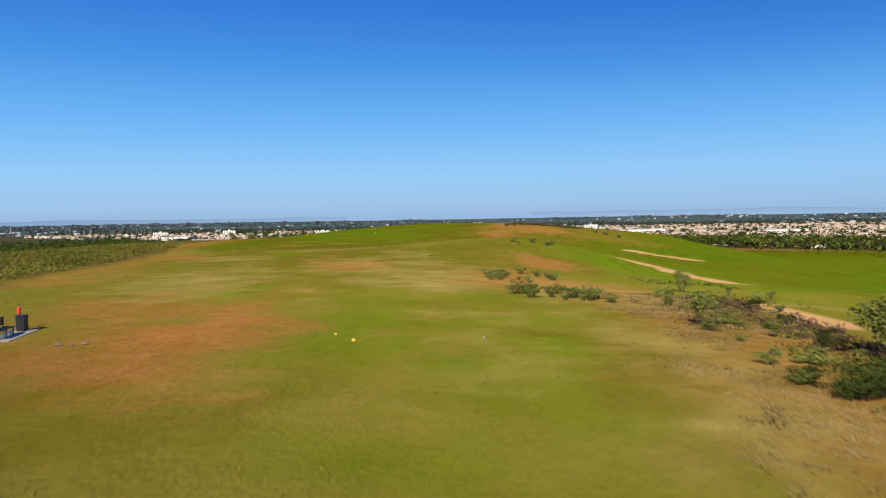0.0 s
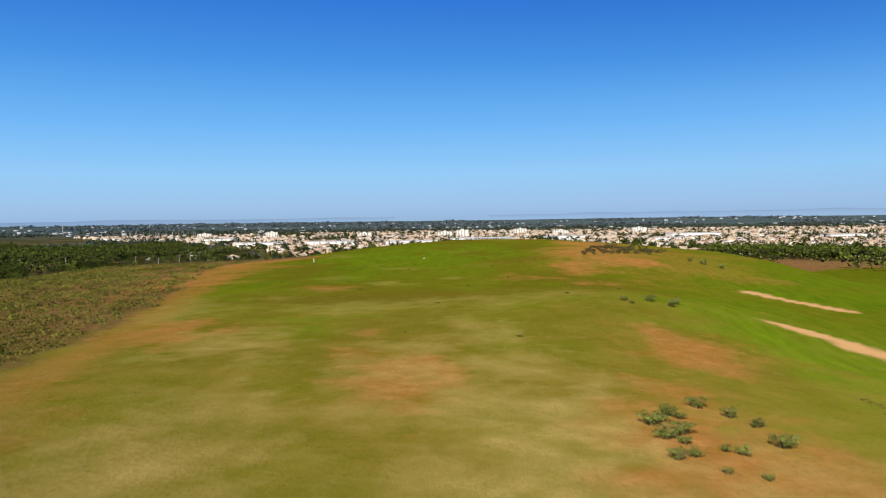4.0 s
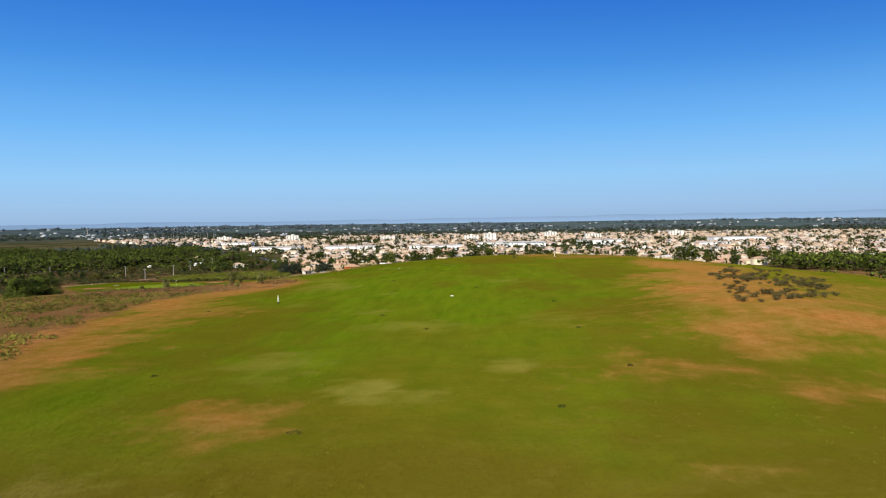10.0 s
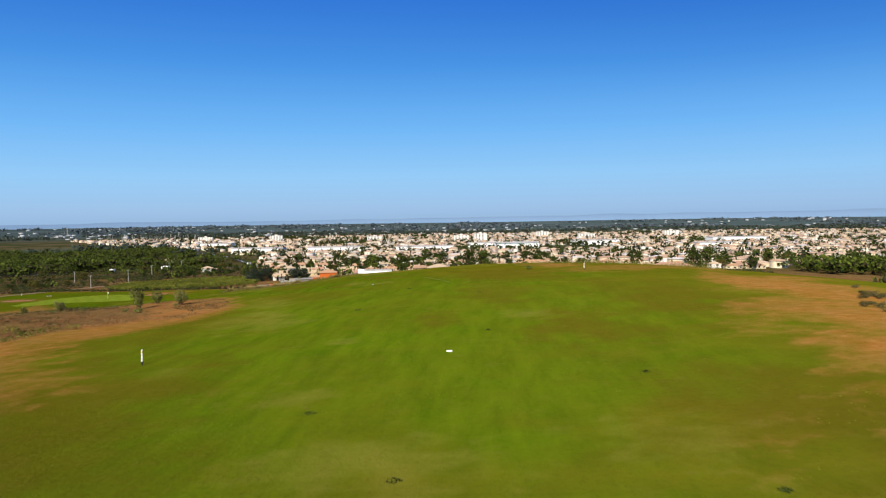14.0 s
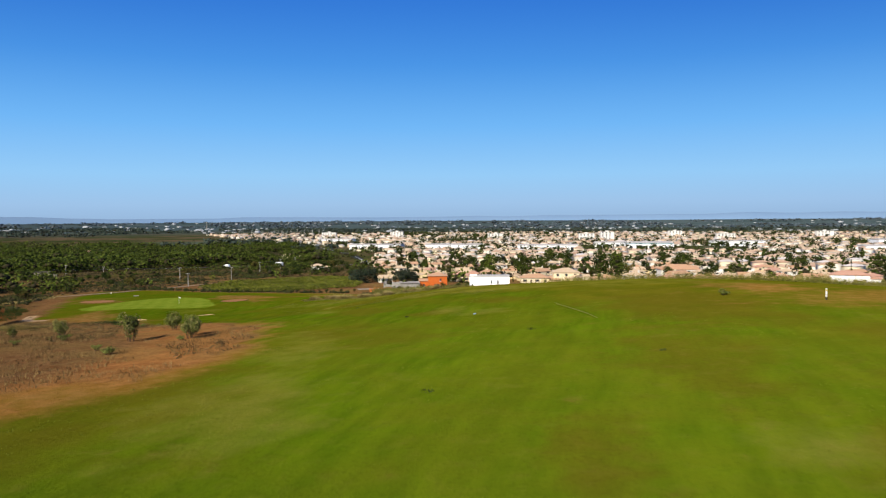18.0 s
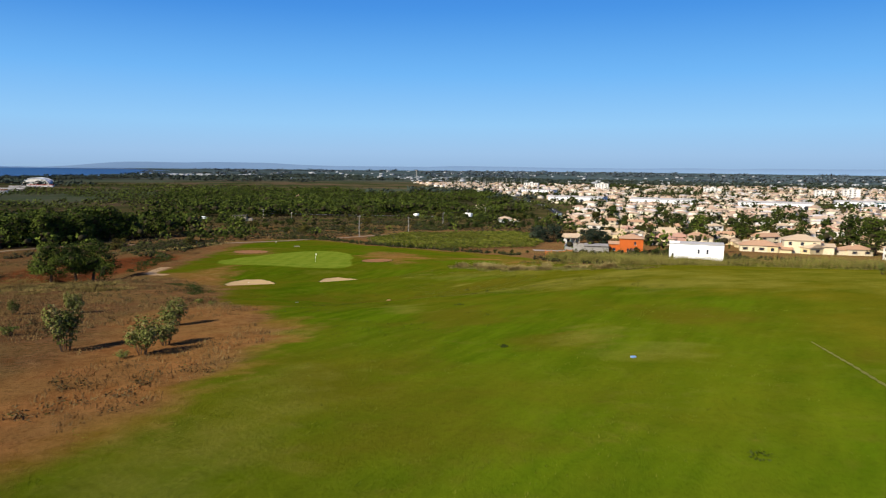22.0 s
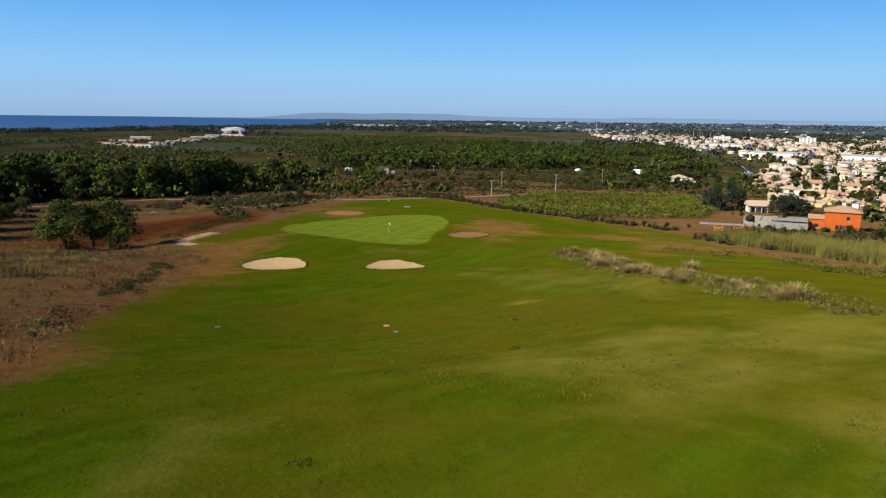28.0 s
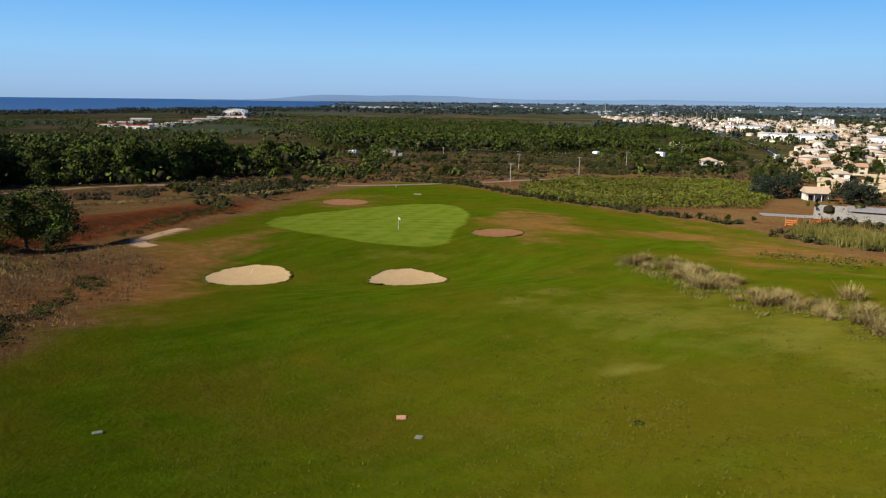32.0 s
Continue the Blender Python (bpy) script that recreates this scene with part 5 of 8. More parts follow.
def house_proto(seed, w, d, h, wall, roof, hip, label, wing=True):
    """A small house at the origin with its roof, chimney, door, and framed windows with sills."""
    r = random.Random(seed)
    root = thing("house", label, "house")
    bm = bmesh.new()
    box(bm, -w / 2, w / 2, -d / 2, d / 2, -1.5, h)
    if not hip:
        for s in (-1, 1):
            vs = [bm.verts.new((s * w / 2, -d / 2, h)), bm.verts.new((s * w / 2, d / 2, h)), bm.verts.new((s * w / 2, 0, h + d * 0.19))]
            bm.faces.new(vs if s > 0 else vs[::-1])
    part("wall", bm, wall, root)
    part("roof", roof_mesh(w, d, h + 0.1, d * 0.21, 0.45, hip), roof, root)
    if wing:
        bm = bmesh.new()
        box(bm, w / 2, w / 2 + 4.2, -d / 2 + 0.6, d / 2 - 1.6, -1.5, 2.5)
        part("garage_wall", bm, wall, root)
        bm = roof_mesh(4.6, d - 2.2, 2.6, 0.9, 0.3, False)
        bmesh.ops.translate(bm, verts=bm.verts, vec=(w / 2 + 2.3, -0.5, 0))
        part("garage_roof", bm, roof, root)
    bm = bmesh.new()
    cx = w * 0.2
    box(bm, cx - 0.35, cx + 0.35, 0.6, 1.2, h + 0.2, h + d * 0.21 + 0.9)
    box(bm, cx - 0.45, cx + 0.45, 0.5, 1.3, h + d * 0.21 + 0.9, h + d * 0.21 + 1.02)
    part("chimney", bm, wall, root)
    bm = bmesh.new()
    box(bm, -0.5, 0.5, -d / 2 - 0.06, -d / 2 + 0.05, 0, 2.1)
    part("door", bm, SHUTTER, root)
    floors = 2 if h > 4 else 1
    for fl in range(floors):
        z0 = 0.95 + fl * 2.7
        for sx_, sy_, ax_ in ((-w * 0.3, -d / 2, 0), (w * 0.3, -d / 2, 0), (-w * 0.28, d / 2, 0), (w * 0.25, d / 2, 0), (w / 2, 0.4, 1), (-w / 2, -0.5, 1)):
            if ax_ and wing and sx_ > 0 and fl == 0:
                continue
            bm = bmesh.new()
            if ax_ == 0:
                box(bm, sx_ - 0.6, sx_ + 0.6, sy_ - 0.04, sy_ + 0.04, z0, z0 + 1.25)
            else:
                box(bm, sx_ - 0.04, sx_ + 0.04, sy_ - 0.6, sy_ + 0.6, z0, z0 + 1.25)
            win = part("window", bm, GLASS, root)
            for e in (-1, 1):
                bm = bmesh.new()
                if ax_ == 0:
                    box(bm, sx_ + e * 0.9 - 0.27, sx_ + e * 0.9 + 0.27, sy_ - 0.07, sy_ + 0.07, z0 - 0.02, z0 + 1.27)
                else:
                    box(bm, sx_ - 0.07, sx_ + 0.07, sy_ + e * 0.9 - 0.27, sy_ + e * 0.9 + 0.27, z0 - 0.02, z0 + 1.27)
                part("shutter", bm, SHUTTER, win)
    return root


house_kinds = [house_proto(1, 11.5, 9, 3.1, WALLS[0], ROOFS[0], True, "single-storey cream house with a hipped terracotta roof"),
               house_proto(2, 10.5, 8.5, 5.4, WALLS[1], ROOFS[1], True, "two-storey white house with a pale hipped tile roof"),
               house_proto(3, 12, 8.5, 3.1, WALLS[2], ROOFS[1], False, "ochre bungalow with a low gabled tile roof"),
               house_proto(4, 11, 9, 3.2, WALLS[3], ROOFS[2], True, "pink rendered house with a rose clay tile roof"),
               house_proto(5, 13, 9, 5.2, WALLS[0], ROOFS[0], False, "two-storey cream house with a gabled terracotta roof", False)]
houses = Stand(house_kinds, "houses of the town")
TURN = radians(24)
hu, hv = np.meshgrid(np.arange(-2600, 2600, 19.5), np.arange(-500, 2600, 22.0))
hu = hu.ravel() + rng.normal(size=hu.size) * 1.2 + np.where((np.round(hv.ravel() / 21.5) % 2) > 0, 5, 0)
hv = hv.ravel() + rng.normal(size=hv.size) * 1.6
tx, ty = -60 + hu * math.cos(TURN) - hv * math.sin(TURN), 560 + hu * math.sin(TURN) + hv * math.cos(TURN)
SHEDS = [(-150, 1225, 600, 80), (20, 1330, 300, 110), (-440, 1240, 150, 70), (420, 1500, 240, 70), (-60, 505, 60, 40)]
ok = (in_field(tx, ty, TOWN, 1, 0, 5) > 0.5) & (rng.random(tx.size) < np.clip(0.93 - 0.25 * (ty - 600) / 1000, 0.55, 0.9))
for sx_, sy_, sw, sd in SHEDS:
    ok &= (abs(tx - sx_) > sw / 2) | (abs(ty - sy_) > sd / 2)
park = value_noise(tx, ty, 120, 77) + 0.4 * value_noise(tx, ty, 40, 78)
ok &= park > -0.62
tx, ty = tx[ok], ty[ok]
order = np.argsort(np.hypot(tx + 60, ty - 440))
tx, ty = tx[order], ty[order]
near_h = 110
for i in range(min(near_h, len(tx))):
    houses.put(int(rng.integers(0, 5)) if i > 4 else i, tx[i], ty[i], 0.78 + 0.2 * rng.random(), TURN + (math.pi / 2 if rng.random() < 0.35 else 0) + rng.normal() * 0.22 + (math.pi if rng.random() < 0.5 else 0))


def far_houses(name, x, y, label):
    """Far houses joined: walls with dark openings, and hipped roofs."""
    r = np.random.default_rng(len(x))
    z = ground(x, y) - 0.5
    n = len(x)
    big = r.random(n) < 0.0
    w, d, h = 4.4 + 1.8 * r.random(n) + big * 4, 4 + r.random(n) + big * 2, np.where(r.random(n) < 0.4, 5.8, 3.6) + big * 4
    a = TURN + np.where(r.random(n) < 0.4, math.pi / 2, 0) + r.normal(size=n) * 0.25
    ca, sa_ = np.cos(a), np.sin(a)

    def at(u, v, zz):
        return np.stack([x + u * ca - v * sa_, y + u * sa_ + v * ca, z + zz], 1)
    wv = np.stack([at(w * s, d * t, zz) for zz in (0 * h, h) for s, t in ((-1, -1), (1, -1), (1, 1), (-1, 1))], 1).reshape(-1, 3)
    quad = np.array([[0, 1, 5, 4], [1, 2, 6, 5], [2, 3, 7, 6], [3, 0, 4, 7]])
    wf = (np.arange(n)[:, None, None] * 8 + quad).reshape(-1, 4)
    rise = d * 0.30
    o = 1.1
    rv = np.stack([at(w * s * o, d * t * o, h - 0.1) for s, t in ((-1, -1), (1, -1), (1, 1), (-1, 1))] + [at(-(w - d * 0.7), 0 * d, h + rise), at(w - d * 0.7, 0 * d, h + rise)], 1).reshape(-1, 3)
    rq = (np.arange(n)[:, None, None] * 6 + np.array([[0, 1, 5, 4], [2, 3, 4, 5]])).reshape(-1, 4)
    rt = (np.arange(n)[:, None, None] * 6 + np.array([[1, 2, 5], [3, 0, 4]])).reshape(-1, 3)
    ov = []
    for s in (-0.5, 0.5):
        for side in (-1, 1):
            for zz in (1.0,):
                ov.append(np.stack([at(w * s + u, d * side * 1.012, 0 * h + zz + v) for u, v in ((-0.7, 0), (0.7, 0), (0.7, 1.3), (-0.7, 1.3))], 1).reshape(-1, 3))
    ov = np.concatenate(ov)
    k_ = Nodes("rendered_walls_far", 0.9)
    rnd = k_.island()
    c_ = k_.mix(k_.ramp(rnd, 0.35, 0.37), (0.70, 0.60, 0.41), (0.78, 0.74, 0.64))
    c_ = k_.mix(k_.ramp(rnd, 0.78, 0.8), c_, (0.646, 0.476, 0.34))
    wall_m = k_.done(k_.mix(k_.ramp(k_.noise(0.4, 3), 0.3, 0.7, 0, 0.3), c_, (0.425, 0.357, 0.272)))
    k_ = Nodes("tiled_roofs_far", 0.9)
    rnd = k_.island()
    c_ = k_.mix(k_.ramp(rnd, 0.0, 1.0), (0.44, 0.28, 0.165), (0.66, 0.52, 0.36))
    c_ = k_.mix(k_.ramp(rnd, 0.86, 0.88), c_, (0.612, 0.578, 0.527))
    roof_m = k_.done(k_.mix(k_.ramp(k_.noise(0.7, 4), 0.3, 0.7, 0, 0.4), c_, (0.2805, 0.17, 0.1105)))
    root = thing(name, label, "town", kind="stuff")
    for nm, v_, f_, m_ in (("walls", wv, wf, wall_m), ("roofs", rv, [rq, rt], roof_m), ("openings", ov, np.arange(len(ov)).reshape(-1, 4), GLASS)):
        tagged(part(nm, mesh_of(nm, v_, f_, m_), None, root), kind="stuff")
    return root


far_houses("town", tx[near_h:], ty[near_h:], "dense town of cream houses with clay tile roofs spread over the plain")
# trees in the gardens
gx_, gy_ = scatter(rng, -1300, 1500, 540, 2350, 17.5, lambda x, y: (in_field(x, y, TOWN, 1, 0, 5) > 0.5) & ((rng.random(x.size) < np.interp(y, [600, 1000, 1600], [0.78, 0.55, 0.32])) | (value_noise(x, y, 120, 77) + 0.4 * value_noise(x, y, 40, 78) < -0.5)))
dist = np.hypot(gx_ + 60, gy_ - 440)
nb = dist < 420
for i, (x, y) in enumerate(zip(gx_[nb][:170], gy_[nb][:170])):
    (oaks, oaks, cypresses, pines, autumn)[int(rng.integers(0, 5))].put(i, x, y, 0.75 + 0.6 * rng.random(), rng.random() * 6)
far_trees("garden_trees", np.r_[gx_[~nb], gx_[nb][170:]], np.r_[gy_[~nb], gy_[nb][170:]], 4.5 + 5.5 * rng.random((~nb).sum() + max(nb.sum() - 170, 0)), 17, TOWN_LEAF, 0.16, "garden trees between the houses of the town", squash=0.5)

x, y = scatter(rng, -120, 150, 440, 650, 2.3, lambda x, y: (near_line(x, y, [(-104, 500), (-62, 484), (-30, 492), (10, 520), (60, 560), (130, 615)], 74, 0.3, 0.5, 151) > 0.5) & (value_noise(x, y, 11, 152) + 0.6 * value_noise(x, y, 4, 153) > -0.5) & (np.hypot(x + 72, y - 468) > 13) & (np.hypot(x + 106, y - 520) > 9) & (np.hypot(x + 119, y - 507) > 10))
GARDEN_X, GARDEN_Y = x, y

# ---- golf course things ----
SAND = plainish("bunker_sand", (0.385, 0.270, 0.125), 0.12, 2.5, 0.95)
RED_SAND = plainish("reddish_bunker_sand", (0.225, 0.108, 0.044), 0.18, 2.0, 0.95)
DARK_TURF = plainish("bunker_lip_turf", (0.0502, 0.059, 0.0047), 0.4, 3.0, 0.95)
WHITE_PAINT = plainish("white_painted_wood", (0.72, 0.702, 0.63), 0.10, 5.0, 0.6)
BLACK_METAL = plainish("black_painted_metal", (0.0147, 0.0159, 0.0177), 0.3, 5.0, 0.5)
YELLOW = plainish("yellow_plastic", (0.5625, 0.39, 0.045), 0.1, 5.0, 0.5)
RED = plainish("red_plastic", (0.45, 0.0375, 0.0225), 0.1, 5.0, 0.5)
BLUE = plainish("blue_plastic", (0.195, 0.315, 0.495), 0.1, 5.0, 0.5)
ORANGE = plainish("orange_plastic", (0.6, 0.15, 0.03), 0.15, 3.0, 0.6)
CONCRETE = plainish("weathered_concrete", (0.2714, 0.2537, 0.2242), 0.2, 1.5, 0.9)
STONE = plainish("pale_stone", (0.295, 0.2478, 0.1888), 0.3, 1.0, 0.95)
DULL_STONE = plainish("dull_field_stone", (0.1534, 0.1121, 0.0767), 0.3, 2.0, 0.95)
WOOD = plainish("grey_wood", (0.1416, 0.1121, 0.0826), 0.3, 4.0, 0.85)


def bunker(cx, cy, rx, ry, turn, seed, notch=0.0, sand=None, face=0.5):
    """A sand bunker: a dish of raked sand under a ragged turf lip."""
    r = random.Random(seed)
    ph = [r.random() * 6.28 for _ in range(4)]
    root = thing("sand_bunker", "oval bunker of pale sand under a ragged grass lip" if sand == SAND else "shallow bunker of reddish sand under a worn grass lip", "bunker", "bunkers round the green", Matrix.Translation((cx, cy, 0)))
    c, s = math.cos(radians(turn)), math.sin(radians(turn))

    def rim(a):
        k_ = 1 + 0.05 * math.sin(2 * a + ph[0]) + 0.035 * math.sin(3 * a + ph[1]) + 0.018 * math.sin(9 * a + ph[2]) + 0.012 * math.sin(17 * a + ph[3])
        return k_ - notch * math.exp(-((a - 2.4) / 0.28) ** 2)

    def at(a, f, dz):
        u, v = rx * rim(a) * f * math.cos(a), ry * rim(a) * f * math.sin(a)
        x, y = u * c - v * s, u * s + v * c
        back = max(0.0, (-0.78 * x + 0.63 * y) / ry) ** 1.5
        return (x, y, gz(cx + x, cy + y) + dz + face * back * (1 if f < 1.1 else 0.2))
    n = 64
    angles = [k_ * math.tau / n for k_ in range(n)]
    bm = bmesh.new()
    rings = []
    for f, dz in ((0.12, -0.14), (0.35, -0.13), (0.6, -0.11), (0.8, -0.07), (0.93, -0.03), (1.03, 0.02)):
        rings.append([bm.verts.new(at(a, f, dz + 0.02 * math.sin(11 * a + 9 * f))) for a in angles])
    hub = bm.verts.new(at(0, 0.0, -0.14))
    for k_ in range(n):
        bm.faces.new([hub, rings[0][k_], rings[0][(k_ + 1) % n]])
        for lo, hi in zip(rings[:-1], rings[1:]):
            bm.faces.new([lo[k_], hi[k_], hi[(k_ + 1) % n], lo[(k_ + 1) % n]])
    for f_ in bm.faces:
        f_.smooth = True
    part("sand", bm, sand, root)
    bm = bmesh.new()
    rings = []
    for f, dz in ((1.0, -0.05), (1.004, 0.03), (1.018, 0.05), (1.04, 0.045), (1.07, 0.005)):
        rings.append([bm.verts.new(at(a, f + 0.008 * math.sin(23 * a + 5 * f), dz + 0.025 * math.sin(19 * a + ph[1]))) for a in angles])
    for k_ in range(n):
        for lo, hi in zip(rings[:-1], rings[1:]):
            bm.faces.new([lo[k_], hi[k_], hi[(k_ + 1) % n], lo[(k_ + 1) % n]])
    part("turf_lip", bm, DARK_TURF, root, "dark ragged turf lip")
    return root


for i, (bx, by, rx, ry, turn) in enumerate(BUNKERS):
    bunker(bx, by, rx, ry, turn, 3 + i, 0.2 if i == 1 else 0.0, SAND if i < 2 else RED_SAND, (0.04, 0.12, 0.06, 0.06)[i])
rake = thing("bunker_rake", "wooden rake standing upright in the bunker sand", "rake", m=Matrix.Translation((-148.5, 366.5, gz(-148.5, 366.5) - 0.35)))
bm = bmesh.new()
tube(bm, (0, 0, 0), (0.35, 0.25, 0.9), 0.018, 0.018, 6)
part("handle", bm, WHITE_PAINT, rake)
bm = bmesh.new()
box(bm, -0.35, 0.35, -0.03, 0.03, 0, 0.08, 0.01)
part("head", bm, WOOD, rake)

pin = thing("golf_flag", "white flagstick with a small flag in the hole of the green", "flag", m=Matrix.Translation((-156.2, 398.2, gz(-156.2, 398.2))))
bm = bmesh.new()
tube(bm, (0, 0, -0.1), (0, 0, 2.2), 0.022, 0.016, 8)
part("flagstick", bm, WHITE_PAINT, pin)
bm = bmesh.new()
vs = [[bm.verts.new((0.02 + 0.09 * i, 0.05 * math.sin(i * 1.1), 2.15 - 0.36 * j / 2 - 0.02 * i)) for j in range(3)] for i in range(6)]
for i in range(5):
    for j in range(2):
        bm.faces.new([vs[i][j], vs[i + 1][j], vs[i + 1][j + 1], vs[i][j + 1]])
bmesh.ops.solidify(bm, geom=bm.faces[:], thickness=0.008)
part("flag_cloth", bm, WHITE_PAINT, pin)
bm = bmesh.new()
tube(bm, (0, 0, -0.1), (0, 0, 0.012), 0.055, 0.055, 12)
part("cup", bm, BLACK_METAL, pin)


def stake(x, y, h, label):
    root = thing("distance_post", label, "post", "distance posts along the fairway", placed(x, y))
    bm = bmesh.new()
    box(bm, -0.06, 0.06, -0.06, 0.06, 0.35, h, 0.012)
    part("post", bm, WHITE_PAINT, root)
    bm = bmesh.new()
    box(bm, -0.063, 0.063, -0.063, 0.063, -0.2, 0.36, 0.01)
    part("dark_base", bm, BLACK_METAL, root, "dark lower band")
    bm = bmesh.new()
    box(bm, -0.064, 0.064, -0.064, 0.064, h - 0.3, h - 0.12, 0.006)
    part("band", bm, YELLOW, root, "yellow band")


stake(-51.6, 223.2, 1.5, "white wooden distance post with a dark foot beside the fairway")
stake(0.7, 303.5, 1.4, "white wooden distance post with a dark foot on the bare rise")
stake(-237, 466, 1.3, "short white post on the grass behind the green")


def disc(x, y, r_, h, mat, name, label, category, group=""):
    root = thing(name, label, category, group, placed(x, y, 1, 0.4))
    bm = bmesh.new()
    tube(bm, (0, 0, -0.03), (0, 0, h * 0.7), r_, r_, 16)
    tube(bm, (0, 0, h * 0.7), (0, 0, h), r_ * 0.98, r_ * 0.75, 16)
    part("cap", bm, mat, root)
    bm = bmesh.new()
    tube(bm, (0, 0, -0.12), (0, 0, 0.0), 0.02, 0.02, 6)
    part("spike", bm, BLACK_METAL, root)


disc(-4.2, 32.4, 0.10, 0.10, YELLOW, "tee_marker", "yellow round tee marker on the grass", "tee marker", "tee markers")
disc(1.9, 33.8, 0.06, 0.06, STONE, "tee_marker", "pale round tee marker on the grass", "tee marker", "tee markers")
disc(-5.3, 34.2, 0.07, 0.08, YELLOW, "tee_marker", "small yellow tee marker on the grass", "tee marker", "tee markers")
disc(-13.5, 106.3, 0.10, 0.10, BLACK_METAL, "tee_marker", "dark round marker on the grass", "tee marker", "tee markers")


def slab(x, y, w, d, h, turn, mat, name, label, category):
    root = thing(name, label, category, "", placed(x, y, 1, turn))
    bm = bmesh.new()
    box(bm, -w / 2, w / 2, -d / 2, d / 2, -0.05, h, 0.015)
    part("plate", bm, mat, root)
    bm = bmesh.new()
    box(bm, -w / 2 + 0.06, w / 2 - 0.06, -d / 2 + 0.06, d / 2 - 0.06, h, h + 0.012)
    part("inset", bm, mat, root)


BOX_LID = plainish("mossy_concrete", (0.15, 0.155, 0.12), 0.25, 4.0, 0.9)
slab(-21.6, 224.6, 0.55, 0.45, 0.08, 0.2, WHITE_PAINT, "distance_plate", "white square distance plate set in the fairway", "marker plate")
slab(-95.6, 346.8, 0.55, 0.5, 0.07, 0.9, plainish("salmon_plate", (0.4602, 0.236, 0.1416), 0.1), "distance_plate", "salmon square distance plate set in the fairway", "marker plate")
slab(-92.7, 345.5, 0.42, 0.36, 0.07, 0.5, BOX_LID, "valve_box", "grey concrete valve box in the fairway grass", "valve box")
slab(-102.9, 333.2, 0.5, 0.3, 0.05, 1.2, BOX_LID, "valve_box", "grey concrete valve box in the rough grass", "valve box")
slab(-42.4, 299.4, 0.36, 0.24, 0.08, 0.7, BLUE, "marker_plate", "bright blue plate lying on the fairway", "marker plate")
slab(-219, 459, 2.2, 0.5, 0.3, 0.7, STONE, "stone_bench", "pale low stone bench beside the far tee", "bench")

# bench, bin and ball washer by the first tee
bench = thing("park_bench", "dark metal bench on the bare red earth beside the tee", "bench", m=placed(-20.9, 33.1, 1, radians(100)))
for j in range(4):
    bm = bmesh.new()
    box(bm, -0.9, 0.9, -0.24 + 0.125 * j, -0.14 + 0.125 * j, 0.42, 0.46, 0.008)
    part("seat_slat", bm, BLACK_METAL, bench)
for j in range(3):
    bm = bmesh.new()
    box(bm, -0.9, 0.9, 0.26, 0.30, 0.56 + 0.13 * j, 0.66 + 0.13 * j, 0.008)
    part("back_slat", bm, BLACK_METAL, bench)
for sx_ in (-0.75, 0, 0.75):
    bm = bmesh.new()
    box(bm, sx_ - 0.03, sx_ + 0.03, -0.22, 0.28, 0.36, 0.42, 0.008)
    box(bm, sx_ - 0.03, sx_ + 0.03, -0.22, -0.16, -0.1, 0.38, 0.008)
    box(bm, sx_ - 0.03, sx_ + 0.03, 0.22, 0.28, -0.1, 0.95, 0.008)
    part("leg_frame", bm, BLACK_METAL, bench)
for sx_ in (-0.4, 0.35):
    bm = bmesh.new()
    box(bm, sx_ - 0.22, sx_ + 0.22, -0.245, -0.235, 0.12, 0.34, 0.003)
    part("plaque", bm, TRIM, bench, "pale plaque under the seat")
bin_ = thing("litter_bin", "black slatted litter bin standing beside the bench", "bin", m=placed(-21.2, 35.2, 0.84, 0.15))
bm = bmesh.new()
box(bm, -0.26, 0.26, -0.26, 0.26, 0.06, 0.92, 0.03)
part("bin_body", bm, BLACK_METAL, bin_)
for k_ in range(5):
    bm = bmesh.new()
    box(bm, -0.23 + 0.1 * k_, -0.16 + 0.1 * k_, -0.285, -0.262, 0.1, 0.86, 0.005)
    part("slat", bm, BLACK_METAL, bin_)
bm = bmesh.new()
box(bm, -0.3, 0.3, -0.3, 0.3, 0.92, 0.98, 0.02)
part("rim", bm, BLACK_METAL, bin_)
bm = bmesh.new()
box(bm, -0.2, 0.2, -0.2, 0.2, -0.1, 0.06)
part("foot", bm, CONCRETE, bin_)
washer = thing("ball_washer", "red ball washer on a dark post behind the bin", "ball washer", m=placed(-21.75, 35.9, 0.85, 0.3))
bm = bmesh.new()
tube(bm, (0, 0, -0.1), (0, 0, 0.95), 0.04, 0.04, 8)
part("post", bm, BLACK_METAL, washer)
bm = bmesh.new()
tube(bm, (0, 0, 0.92), (0, 0, 1.28), 0.11, 0.10, 14)
tube(bm, (0, 0, 1.28), (0, 0, 1.36), 0.10, 0.03, 14)
part("washer_body", bm, RED, washer)
bm = bmesh.new()
tube(bm, (0, 0, 1.34), (0, 0, 1.5), 0.012, 0.012, 6)
part("plunger", bm, BLACK_METAL, washer)
pad = thing("concrete_pad", "thin pale concrete pad under the bench", "paving", m=placed(-20.75, 33.6, 1, radians(100)))
bm = bmesh.new()
box(bm, -1.6, 2.1, -0.5, 0.6, -0.15, 0.03, 0.01)
part("slab", bm, CONCRETE, pad)
stones = thing("stone_heap", "low heap of grey stones and dry twigs on the red earth", "stones", m=placed(-16.6, 31.2))
r_ = random.Random(4)
